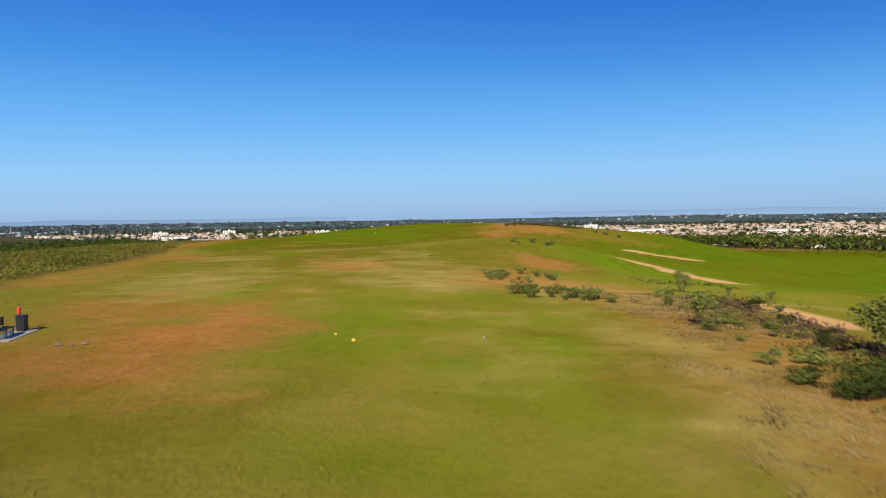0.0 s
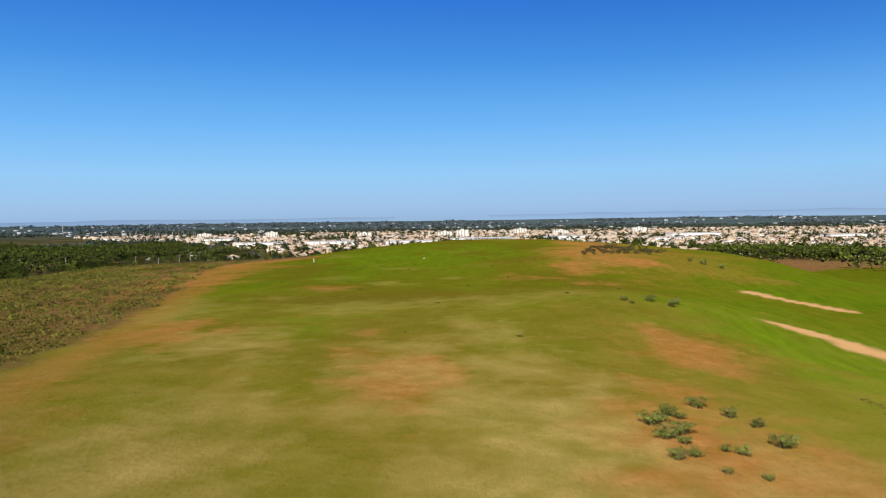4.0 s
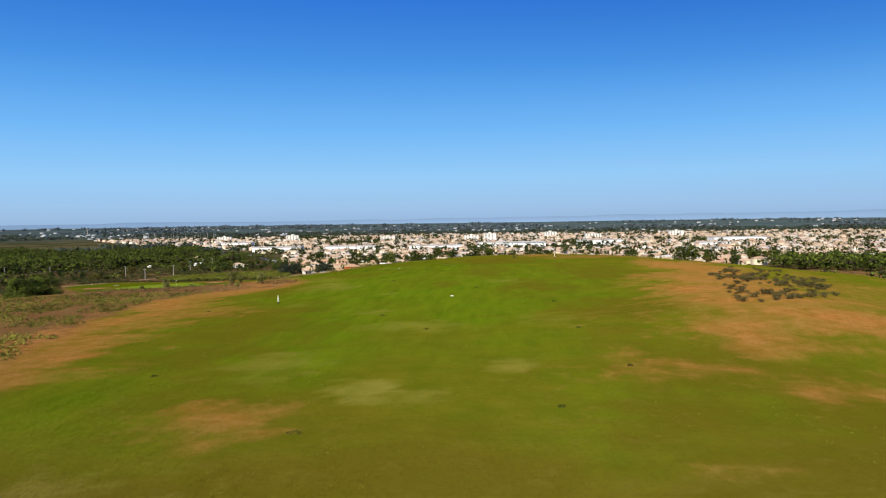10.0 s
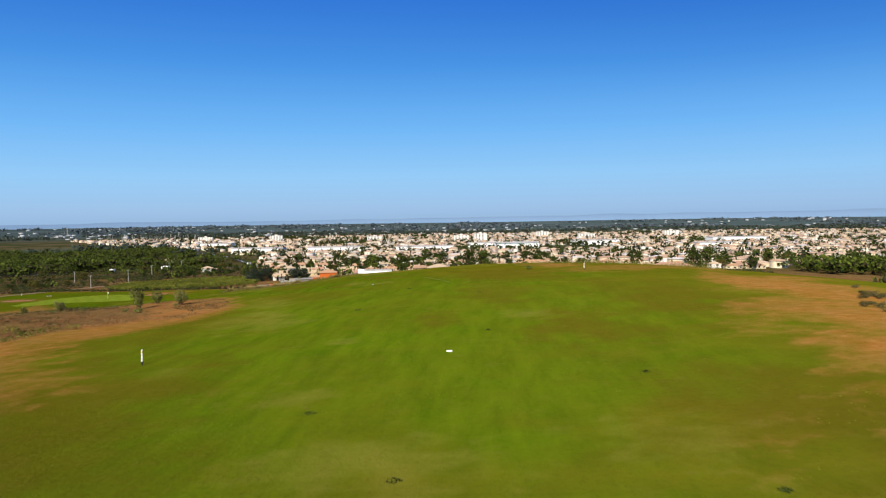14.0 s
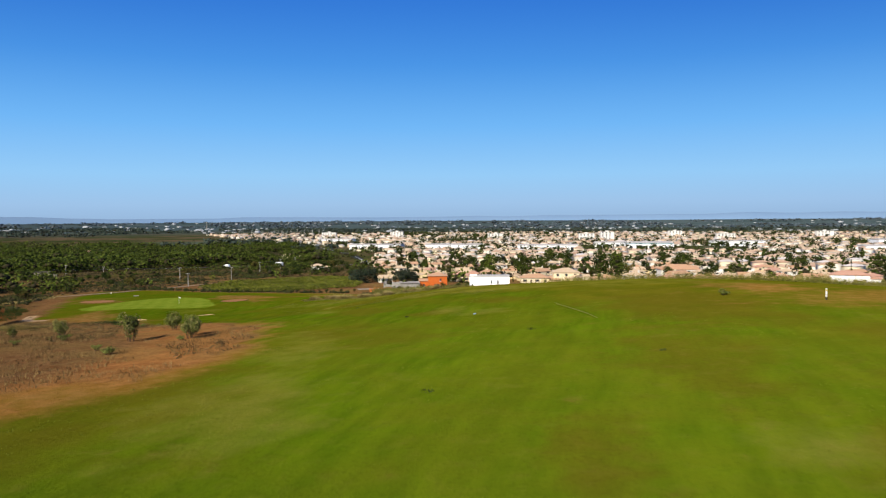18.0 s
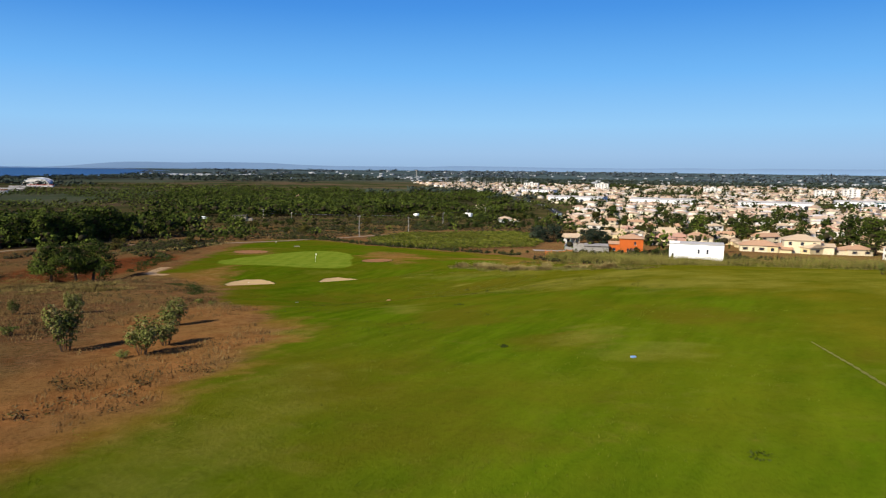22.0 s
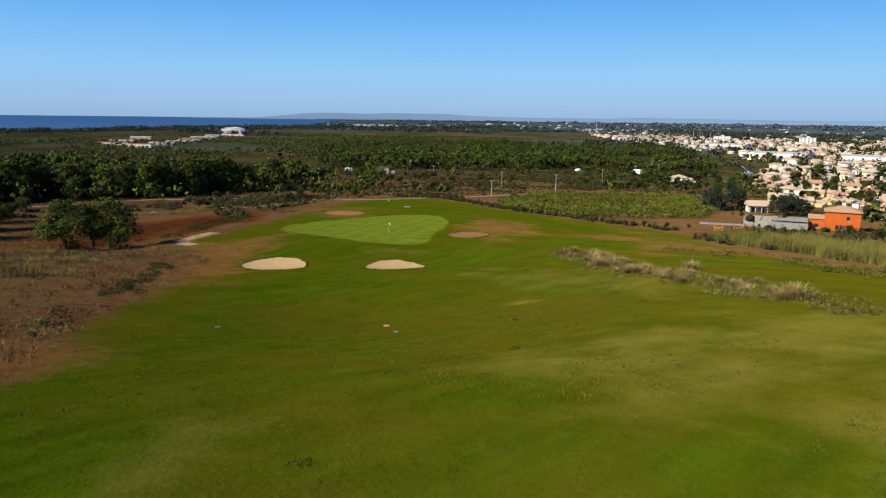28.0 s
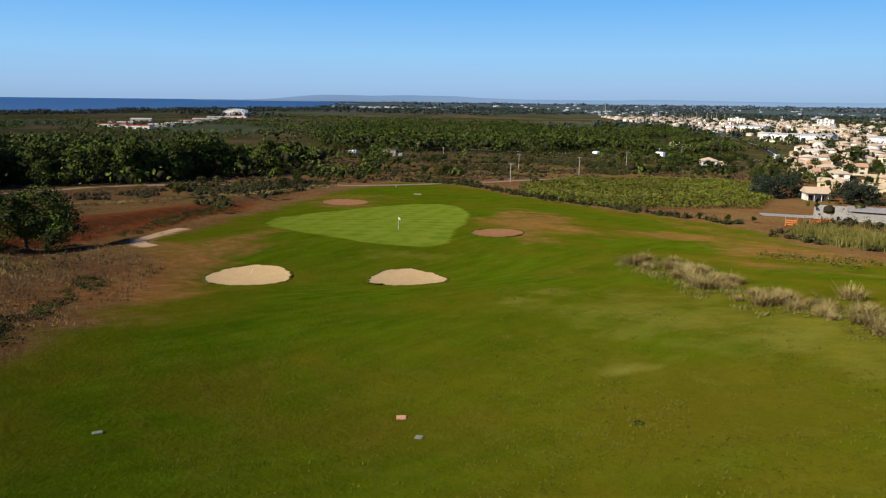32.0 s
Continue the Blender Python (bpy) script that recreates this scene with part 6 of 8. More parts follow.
for j in range(9):
    bm = bmesh.new()
    bmesh.ops.create_icosphere(bm, subdivisions=2, radius=0.07 + 0.07 * r_.random())
    q = Vector((r_.uniform(-0.8, 0.8), r_.uniform(-0.35, 0.35), 0.05))
    for v in bm.verts:
        v.co = Vector((v.co.x * 1.3, v.co.y, v.co.z * 0.6)) * (0.85 + 0.3 * noise.noise(v.co * 6 + q)) + q
    part("stone", bm, DULL_STONE, stones)

# ---- shrubs on the course ----
low_shrubs = Stand([shrub_proto("low_shrub", 61 + i, 1.5, 0.88, 620, SHRUB_LEAF, 0.058, "low grey-green shrub growing on red earth") for i in range(3)], "low shrubs on the bare patches")
tall_bushes = Stand([shrub_proto("bush", 71 + i, 2.3, 2.9, 1300, SHRUB_LEAF, 0.085, "tall leafy grey-green bush on the dry slope") for i in range(3)], "bushes on the dry slope")
cane = Stand([shrub_proto("oleander_bush", 81 + i, 2.2, 2.7, 1500, REED_LEAF, 0.085, "pale green cane-like bush on bare red earth") for i in range(3)], "bushes on the red earth")
dark_bush = Stand([shrub_proto("broom_bush", 91 + i, 3.0, 1.5, 1500, OAK_LEAF, 0.07, "dense dark green broom bush on the slope") for i in range(2)], "broom on the slope")
r = np.random.default_rng(5)
n_s = 0
for x, y, s in ((4.9, 76.7, 0.87), (6.4, 79.0, 0.79), (5.2, 74.0, 0.94), (6.3, 75.1, 0.85), (4.7, 70.0, 0.76), (5.7, 70.6, 0.57), (8.9, 81.3, 0.82), (10.5, 79.3, 0.8), (11.5, 77.4, 0.6),
                (11.4, 73.2, 0.95), (7.7, 71.9, 0.48), (8.5, 71.4, 0.59), (6.6, 68.2, 0.35), (8.3, 67.5, 0.44), (5.6, 77.6, 0.7), (7.1, 78.4, 0.55), (5.9, 73.0, 0.6)):
    low_shrubs.put(n_s, x, y, s * 1.1, r.random() * 6)
    n_s += 1
for x, y, s in ((5.9, 55.0, 1.12), (7.3, 56.5, 0.83), (8.5, 57.7, 0.59), (9.2, 56.3, 0.85), (10.0, 55.3, 0.68), (10.1, 54.4, 0.74), (9.8, 53.1, 0.9), (8.2, 53.0, 0.63), (6.5, 52.5, 0.95),
                (11.1, 53.9, 0.82), (11.3, 52.9, 1.09), (6.6, 55.6, 0.7), (10.6, 51.8, 0.8), (12.2, 51.0, 0.7), (8.9, 51.6, 0.5)):
    low_shrubs.put(n_s, x, y, s * 1.1, r.random() * 6)
    n_s += 1
for x, y, s in ((12.4, 123.6, 0.55), (15.8, 124.4, 0.85), (18.2, 122.7, 0.8), (19.2, 125.0, 0.8), (13.2, 122.2, 0.4), (14, 135.2, 0.4), (48, 208, 1.2), (51, 204, 1.0), (46, 212, 1.1), (-10.4, 308.5, 0.8),
                (-110, 321, 0.7), (-105, 319, 0.6), (-78.6, 287.6, 0.6), (-98, 289, 0.9), (-84, 279, 0.8), (-80, 276, 0.9), (-101, 284, 0.7)):
    low_shrubs.put(n_s, x, y, s * 1.25, r.random() * 6)
    n_s += 1
for _ in range(46):
    y = 20 + 42 * r.random()
    x = 11 + 0.17 * (y - 20) + abs(r.normal()) * 4.0
    low_shrubs.put(n_s, x, y, 0.3 + 0.45 * r.random(), r.random() * 6)
    n_s += 1
KNOLL = [(18, 200), (23, 193), (33, 205), (42, 226), (53, 255), (51, 268), (40, 275), (32, 258), (23, 228)]
kx, ky = scatter(r, 14, 56, 190, 278, 2.6, lambda x, y: (in_field(x, y, KNOLL, 0.5, 1.5, 5) > 0.5) & (value_noise(x, y, 6, 77) > -0.45))
knoll_shrubs = Stand([shrub_proto("low_shrub", 66 + i, 1.6, 0.8, 420, leafy("brown_green_knoll_leaves", (0.034, 0.036, 0.010), (0.090, 0.078, 0.026), (0.12, 0.08, 0.035), 0.12), 0.065, "low brownish shrub on the red knoll") for i in range(2)], "shrubs on the red knoll")
for x, y in zip(kx, ky):
    knoll_shrubs.put(n_s, x, y, 0.55 + 0.55 * r.random(), r.random() * 6)
    n_s += 1
for i, (x, y, s) in enumerate([(14.4, 39.5, 0.72), (22.0, 65.0, 0.75), (19.0, 29.6, 1.25), (27.0, 58.0, 0.5), (26, 64, 0.5), (-28, 352, 0.5), (17, 36, 0.45)]):
    tall_bushes.put(i, x, y, s, r.random() * 6)
for i, (x, y, s) in enumerate([(14.4, 22.6, 0.85), (13.0, 22.2, 0.7), (15.6, 21.6, 0.9), (12.8, 24.6, 0.55), (17.6, 32.0, 0.6), (19.5, 36.0, 0.55), (20.6, 42.0, 0.5), (18.2, 39.0, 0.45), (22.0, 50.0, 0.6)]):
    dark_bush.put(i, x, y, s, r.random() * 6)
for i, (x, y, s) in enumerate([(-78.4, 289.2, 1.2), (-88.5, 300.3, 1.15), (-85.9, 287.4, 1.45), (-112.8, 304.8, 0.8), (-80.0, 292.6, 0.95), (-113, 304.5, 0.7), (-118, 300, 0.6)]):
    cane.put(i, x, y, s, r.random() * 6)


# ---- heath, rough grass, canes ----
def thicket(name, x, y, h, w, leaves, leaf, size, label, category="heath", heart=False):
    """Many small shrubs as one mesh."""
    rr = np.random.default_rng(len(x) + leaves)
    n = len(x)
    z = ground(x, y)
    d = rr.normal(size=(n, leaves, 3))
    d /= np.linalg.norm(d, axis=2)[..., None]
    d[..., 2] = abs(d[..., 2])
    rad = 0.5 + 0.5 * rr.random((n, leaves))
    p = np.stack([x[:, None] + d[..., 0] * w[:, None] * rad, y[:, None] + d[..., 1] * w[:, None] * rad, z[:, None] + d[..., 2] * h[:, None] * rad], -1)
    nrm = d + rr.normal(size=d.shape) * 0.5
    nrm /= np.linalg.norm(nrm, axis=2)[..., None]
    a = np.cross(nrm, rr.normal(size=d.shape))
    a /= np.linalg.norm(a, axis=2)[..., None]
    c_ = np.cross(nrm, a)
    s = (size * (0.6 + 0.8 * rr.random((n, leaves))))[..., None]
    v = np.stack([p - a * s, p - c_ * s * 0.6, p + a * s, p + c_ * s * 0.6], 2).reshape(-1, 3)
    faces = [np.arange(len(v)).reshape(-1, 4)]
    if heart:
        # a lump painted as inner shade fills each bush
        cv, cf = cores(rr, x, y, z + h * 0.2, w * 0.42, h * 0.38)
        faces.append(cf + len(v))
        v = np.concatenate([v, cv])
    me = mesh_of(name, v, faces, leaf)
    return tagged(new(name, shade_last(me, len(cf)) if heart else me), label, category, kind="stuff")


def heath_at(x, y):
    return in_field(x, y, HEATH, 1.6, 2.2, 5) > 0.6


HEATH_LEAF = leafy("olive_heath_leaves", (0.046, 0.055, 0.007), (0.112, 0.114, 0.016), (0.135, 0.088, 0.028), 0.10)
STRAW = leafy("dry_straw_grass", (0.115, 0.088, 0.026), (0.235, 0.180, 0.066))
HEATH_STRAW = leafy("heath_straw_grass", (0.0708, 0.0442, 0.0165), (0.1593, 0.1062, 0.0384))
GREEN_BLADE = leafy("green_grass_blades", (0.056, 0.070, 0.004), (0.105, 0.112, 0.010))
BANK_LEAF = leafy("olive_bank_leaves", (0.050, 0.054, 0.008), (0.115, 0.105, 0.020), (0.17, 0.125, 0.040), 0.16)
r = np.random.default_rng(12)
x, y = scatter(r, -200, -30, -20, 256, 1.45, lambda x, y: heath_at(x, y) & (value_noise(x, y, 22, 51) + 0.5 * value_noise(x, y, 7, 52) > -0.95 + 0.55 * step01((y - 150) / 60)))
thicket("heath_scrub", x, y, 0.45 + 0.55 * r.random(len(x)), 0.6 + 0.6 * r.random(len(x)), 24, HEATH_LEAF, 0.115, "olive green heath scrub covering the west slope")
x, y = scatter(r, -330, -60, 252, 560, 2.0, lambda x, y: heath_at(x, y) & (value_noise(x, y, 14, 53) + 0.6 * value_noise(x, y, 5, 54) > 0.12))
thicket("dry_scrub", x, y, 0.3 + 0.5 * r.random(len(x)), 0.4 + 0.5 * r.random(len(x)), 26, leafy("brown_heath_twigs", (0.034, 0.026, 0.010), (0.098, 0.066, 0.027), (0.070, 0.068, 0.016), 0.14), 0.085, "sparse low scrub on the dry red heath")
x, y = scatter(r, -215, -62, 252, 362, 0.72, lambda x, y: heath_at(x, y) & (value_noise(x, y, 17, 55) + 0.6 * value_noise(x, y, 4, 56) > -0.1))
v, f = blades(r, x, y, ground(x, y), 0.16 + 0.26 * r.random(len(x)), 0.03, 5, 0.3, 0.9)
tagged(new("dry_grass", mesh_of("dry_grass", v, f, HEATH_STRAW)), "tall dry straw-coloured grass on the heath", "grass", kind="stuff")
YELLOW_RIDGE = [(-204, 334), (-198, 344), (-175, 343), (-156, 341), (-140, 332), (-142, 323), (-160, 320), (-176, 324)]
x, y = scatter(r, -212, -130, 312, 350, 0.5, lambda x, y: (in_field(x, y, YELLOW_RIDGE, 3, 4, 59) > 0.5) & (value_noise(x, y, 7, 134) + 0.7 * value_noise(x, y, 2, 135) > -0.25))
v, f = blades(r, x, y, ground(x, y), 0.3 + 0.35 * r.random(len(x)), 0.035, 6, 0.3, 0.7)
tagged(new("tall_dry_grass", mesh_of("tall_dry_grass", v, f, leafy("yellow_ridge_grass", (0.080, 0.062, 0.016), (0.170, 0.132, 0.040)))), "tall pale yellow grass along the heath ridge", "grass", kind="stuff")
# dry stalks and stones on the slope beside the first tee
SLOPE_STRAW = leafy("bleached_slope_straw", (0.100, 0.078, 0.030), (0.225, 0.172, 0.078))
SLOPE_TWIGS = leafy("brown_slope_twigs", (0.030, 0.020, 0.010), (0.090, 0.060, 0.026))


def on_slope(x, y):
    return (x > 7.4 + 0.13 * (y - 14) + 1.8 * value_noise(x, y, 2.6, 99) + 0.9 * value_noise(x, y, 0.8, 100)) & (x < 22)


x, y = scatter(r, 4, 30, 8, 60, 0.24, lambda x, y: on_slope(x, y) & (0.6 * value_noise(x, y, 4, 57) + 0.6 * value_noise(x, y, 0.7, 58) > -0.25))
v, f = blades(r, x, y, ground(x, y), 0.05 + 0.08 * r.random(len(x)), 0.020, 8, 0.18, 2.2)
tagged(new("slope_grass", mesh_of("slope_grass", v, f, SLOPE_STRAW)), "matted bleached grass on the slope beside the tee", "grass", kind="stuff")
x, y = scatter(r, 4, 30, 8, 60, 0.34, lambda x, y: on_slope(x, y) & (0.8 * value_noise(x, y, 3, 97) + 0.6 * value_noise(x, y, 0.6, 98) > 0.35))
v, f = blades(r, x, y, ground(x, y), 0.08 + 0.14 * r.random(len(x)), 0.022, 6, 0.2, 1.6)
tagged(new("slope_twigs", mesh_of("slope_twigs", v, f, SLOPE_TWIGS)), "dark dry twigs among the grass of the slope", "scrub", kind="stuff")
# short tufts over the fairways near the flight
x, y = scatter(r, -110, 30, 6, 380, 1.25, lambda x, y: ~heath_at(x, y) & (np.abs(x - np.interp(y, [0, 260, 320, 380], [-6, -30, -70, -110])) < 34) & (value_noise(x, y, 9, 61) + 0.7 * value_noise(x, y, 2.5, 62) > 0.15))
v, f = blades(r, x, y, ground(x, y), 0.06 + 0.10 * r.random(len(x)), 0.022, 5, 0.16, 0.8)
tagged(new("fairway_tufts", mesh_of("fairway_tufts", v, f, GREEN_BLADE)), "short uneven tufts of green grass", "grass", kind="stuff")
dx = np.array([-1.7, -11.5, -3.5, -22.3, -0.5, -44, 6, -30, -37, -5, -18, -60, -84, -20, -33, -52, -26, -8, -66, -74])
dy = np.array([104, 128.2, 191, 192.7, 172.5, 166, 129, 205, 257, 215, 236, 214, 352, 272, 285, 300, 150, 158, 318, 340.])
thicket("dark_weeds", dx, dy, 0.10 + 0.08 * r.random(len(dx)), 0.35 + 0.3 * r.random(len(dx)), 60, OAK_LEAF, 0.06, "flat dark green weeds in the fairway", "weeds")
# pale tufted grass on the bank beyond the fairway
tufts = []
for i in range(3):
    rr = np.random.default_rng(95 + i)
    root = thing("grass_tussock", "pale plumed grass tussock on the bank", "grass tussock")
    z0 = np.zeros(1)
    v, f = blades(rr, z0, z0, z0, np.array([0.62]), 0.022, 420, 0.24, 1.5)
    part("leaf_clump", mesh_of("leaf_clump", v, f, STRAW), None, root)
    v, f = blades(rr, z0, z0, z0, np.array([0.85]), 0.03, 40, 0.18, 1.1)
    part("plume", mesh_of("plume", v, f, plainish("cream_plumes", (0.275, 0.225, 0.085), 0.2)), None, root)
    tufts.append(root)
tufts = Stand(tufts, "tussocks on the bank")
BANK = [(-111, 400), (-104, 394), (-99, 389.5), (-92, 385), (-86, 380), (-79, 375), (-73, 371), (-67, 366), (-60, 361)]
x, y = scatter(r, 9, 32, 14, 90, 1.1, lambda x, y: (x > 12.5 + 0.16 * (y - 20)) & (x < 21 + 0.2 * (y - 20)) & (value_noise(x, y, 6, 75) + 0.6 * value_noise(x, y, 2, 76) > -0.1))
thicket("slope_scrub", x, y, 0.2 + 0.35 * r.random(len(x)), 0.35 + 0.4 * r.random(len(x)), 12, HEATH_LEAF, 0.10, "olive scrub on the slope beside the tee", "scrub")
x, y = scatter(r, 15, 26, 28, 56, 0.8, lambda x, y: near_line(x, y, [(18.5, 31), (20, 40), (21.5, 52)], 4.5, 0.4, 0.5, 74) > 0.5)
thicket("dry_brush", x, y, 0.35 + 0.4 * r.random(len(x)), 0.4 + 0.3 * r.random(len(x)), 26, leafy("dry_brush_twigs", (0.0442, 0.0265, 0.0177), (0.1003, 0.0619, 0.0384)), 0.07, "dry purple-brown brush on the slope beside the tee", "scrub")
ROUGH = [(-118, 396), (-100, 384), (-80, 366), (-55, 344), (-46, 330), (-62, 326), (-82, 338), (-96, 352), (-112, 372)]
x, y = scatter(r, -120, -40, 322, 400, 0.42, lambda x, y: (in_field(x, y, ROUGH, 4, 3, 121) > 0.5) & (value_noise(x, y, 5, 122) + 0.6 * value_noise(x, y, 1.3, 123) > -0.1))
v, f = blades(r, x, y, ground(x, y), 0.05 + 0.09 * r.random(len(x)), 0.022, 6, 0.2, 1.5)
tagged(new("rough_grass", mesh_of("rough_grass", v, f, leafy("yellow_green_rough", (0.052, 0.058, 0.005), (0.098, 0.098, 0.014)))), "yellowish rough grass on the slope before the bank", "grass", kind="stuff")
x, y = scatter(r, -120, -56, 300, 372, 0.6, lambda x, y: ~heath_at(x, y) & (in_field(x, y, ROUGH, 4, 3, 121) < 0.5) & (value_noise(x, y, 6, 124) + 0.9 * value_noise(x, y, 1.5, 125) > 0.55))
v, f = blades(r, x, y, ground(x, y), 0.05 + 0.08 * r.random(len(x)), 0.026, 6, 0.16, 1.4)
tagged(new("dark_tufts", mesh_of("dark_tufts", v, f, leafy("deep_green_tufts", (0.020, 0.032, 0.002), (0.056, 0.068, 0.005)))), "dark green tufts in the north fairway", "grass", kind="stuff")
n_t = 0
for (ax_, ay_), (bx, by) in zip(BANK[:-1], BANK[1:]):
    for _ in range(11 if ax_ < -80 else 4):
        t_ = r.random()
        tufts.put(n_t, ax_ + (bx - ax_) * t_ + r.normal() * 1.6, ay_ + (by - ay_) * t_ + r.normal() * 1.6, (0.8 if ax_ < -86 else 0.6) + 0.75 * r.random(), r.random() * 6)
        n_t += 1
bx_, by_ = np.array([p[0] for p in BANK]), np.array([p[1] for p in BANK])
x, y = scatter(r, -118, -50, 355, 415, 1.0, lambda x, y: (near_line(x, y, BANK, 8, 0.4, 0.5, 63) > 0.5) & (value_noise(x, y, 4, 79) > -0.1))
thicket("bank_scrub", x, y, 0.2 + 0.35 * r.random(len(x)), 0.4 + 0.4 * r.random(len(x)), 60, BANK_LEAF, 0.045, "olive scrub and dry grass along the bank", "scrub")
x, y = scatter(r, -118, -55, 355, 408, 0.5, lambda x, y: (near_line(x, y, BANK, 7, 0.5, 0.7, 89) > 0.45) & (value_noise(x, y, 5, 90) + 0.6 * value_noise(x, y, 2, 91) > 0.1))
v, f = blades(r, x, y, ground(x, y), 0.15 + 0.28 * r.random(len(x)), 0.05, 8, 0.25, 1.0)
tagged(new("bank_grass", mesh_of("bank_grass", v, f, leafy("pale_bank_grass", (0.078, 0.084, 0.016), (0.165, 0.155, 0.042)))), "pale rough grass along the bank", "grass", kind="stuff")
CANE_LEAF = leafy("yellow_green_canes", (0.070, 0.076, 0.012), (0.165, 0.155, 0.034), (0.20, 0.155, 0.05), 0.16)
CANES = [(-112, 464), (-100, 462), (-86, 452), (-72, 440), (-58, 430), (-40, 414), (-16, 398), (14, 378), (40, 358)]
x, y = scatter(r, -140, 50, 350, 485, 0.75, lambda x, y: near_line(x, y, CANES, 11, 0.3, 0.35, 64) + near_line(x, y, [(-100, 474), (-84, 462), (-66, 458), (-46, 452)], 6, 0.3, 0.3, 88) > 0.4)
v, f = blades(r, x, y, ground(x, y), 1.7 + 1.6 * r.random(len(x)), 0.05, 18, 0.35, 0.55)
tagged(new("cane_belt", mesh_of("cane_belt", v, f, CANE_LEAF)), "belt of tall yellow-green canes along the course", "canes", kind="stuff")
edge = [(-100, 420), (-84, 420), (-70, 408), (-54, 396), (-36, 384), (-12, 368), (20, 350), (60, 330)]
x, y = scatter(r, -110, 70, 320, 430, 1.6, lambda x, y: (near_line(x, y, edge, 12, 0.4, 0.5, 65) > 0.4) & (value_noise(x, y, 6, 66) > -0.2))
thicket("edge_scrub", x, y, 0.4 + 0.6 * r.random(len(x)), 0.6 + 0.6 * r.random(len(x)), 26, HEATH_LEAF, 0.12, "olive scrub along the edge of the course", "scrub")
# thickets between the course and the woods
x, y = scatter(r, -330, -165, 395, 660, 3.0, lambda x, y: (in_field(x, y, HEATH + [], 1, 0, 5) + in_field(x, y, [(-262, 462), (-330, 470), (-420, 560), (-330, 700), (-235, 660), (-236, 575), (-228, 505), (-258, 492)], 1, 0, 5) > 0.5)
               & (x < -215 + 0.2 * (y - 400)) & (value_noise(x, y, 25, 67) + 0.6 * value_noise(x, y, 9, 68) > 0.0))
thicket("brushwood", x, y, 0.8 + 1.3 * r.random(len(x)), 1.0 + 1.3 * r.random(len(x)), 26, OAK_LEAF, 0.19, "dark evergreen brushwood below the course", "scrub", True)
x, y = scatter(r, -520, -235, 480, 760, 4.0, lambda x, y: (x < -240 - 0.25 * np.maximum(y - 620, 0)) & (value_noise(x, y, 30, 69) + 0.6 * value_noise(x, y, 11, 70) > 0.55) & ~wood_keep(x, y))
thicket("far_brushwood", x, y, 0.8 + 1.6 * r.random(len(x)), 1.3 + 1.6 * r.random(len(x)), 24, OAK_LEAF, 0.26, "dark thickets on the plain", "scrub", True)
x, y = scatter(r, -262, -110, 462, 500, 1.6, lambda x, y: near_line(x, y, [(-256, 488), (-238, 497), (-206, 487), (-186, 480), (-160, 474), (-132, 470)], 5, 0.4, 0.5, 71) > 0.4)
thicket("hedge", x, y, 0.8 + 1.0 * r.random(len(x)), 0.8 + 0.7 * r.random(len(x)), 24, OAK_LEAF, 0.17, "uneven dark hedge behind the green", "hedge", True)
# stony dark scrub line west of the bunkers
x, y = scatter(r, -215, -100, 320, 400, 0.9, lambda x, y: 0.75 * near_line(x, y, [(-122, 331), (-136, 341), (-150, 348)], 3, 0.4, 0.9, 72) + near_line(x, y, [(-188, 366), (-204, 384), (-228, 412)], 5, 0.4, 0.5, 73) > 0.45)
thicket("bank_bushes", x, y, 0.3 + 0.5 * r.random(len(x)), 0.4 + 0.5 * r.random(len(x)), 40, OAK_LEAF, 0.075, "dark low bushes along the dug bank", "scrub")

# dark brush; along the terrace it also stands in for the bank's shade
x, y = scatter(r, -300, -236, 322, 470, 1.6, lambda x, y: (near_line(x, y, [(-252, 332), (-262, 356), (-262, 390), (-261, 420), (-272, 448)], 18, 0.3, 0.5, 131) > 0.5) & (value_noise(x, y, 9, 132) > -0.35))
thicket("terrace_brush", x, y, 0.7 + 1.2 * r.random(len(x)), 0.8 + 0.9 * r.random(len(x)), 34, leafy("dark_terrace_leaves", (0.016, 0.017, 0.006), (0.058, 0.050, 0.016), (0.085, 0.060, 0.026), 0.14), 0.13, "dark brown and olive brush on the terrace below the course", "scrub", True)
x, y = scatter(r, -262, -228, 366, 470, 0.8, lambda x, y: near_line(x, y, [(-241, 372), (-243, 397), (-247, 428), (-258, 458)], 6, 0.4, 0.5, 133) > 0.45)
v, f = blades(r, x, y, ground(x, y), 0.3 + 0.4 * r.random(len(x)), 0.05, 7, 0.3, 0.9)
tagged(new("terrace_grass", mesh_of("terrace_grass", v, f, STRAW)), "strip of tall dry grass along the terrace edge", "grass", kind="stuff")

thicket("garden_bushes", GARDEN_X, GARDEN_Y, 0.9 + 2.0 * r.random(len(GARDEN_X)), 0.9 + 1.1 * r.random(len(GARDEN_X)), 34, leafy("garden_bush_leaves", (0.018, 0.028, 0.005), (0.078, 0.086, 0.018), (0.12, 0.095, 0.035), 0.10), 0.17, "hedges and bushes of the gardens at the foot of the town", "bushes", True)

# mixed scrub over the plain below the course
OPEN = [(-420, 380), (-262, 430), (-262, 486), (-236, 510), (-240, 560), (-196, 622), (-150, 600), (-128, 552), (-96, 560), (-150, 600), (-168, 640), (-240, 800), (-370, 800), (-470, 640), (-420, 520)]
SCRUB_LEAF = leafy("mixed_scrub_leaves", (0.030, 0.027, 0.008), (0.085, 0.068, 0.024), (0.120, 0.082, 0.040), 0.20)


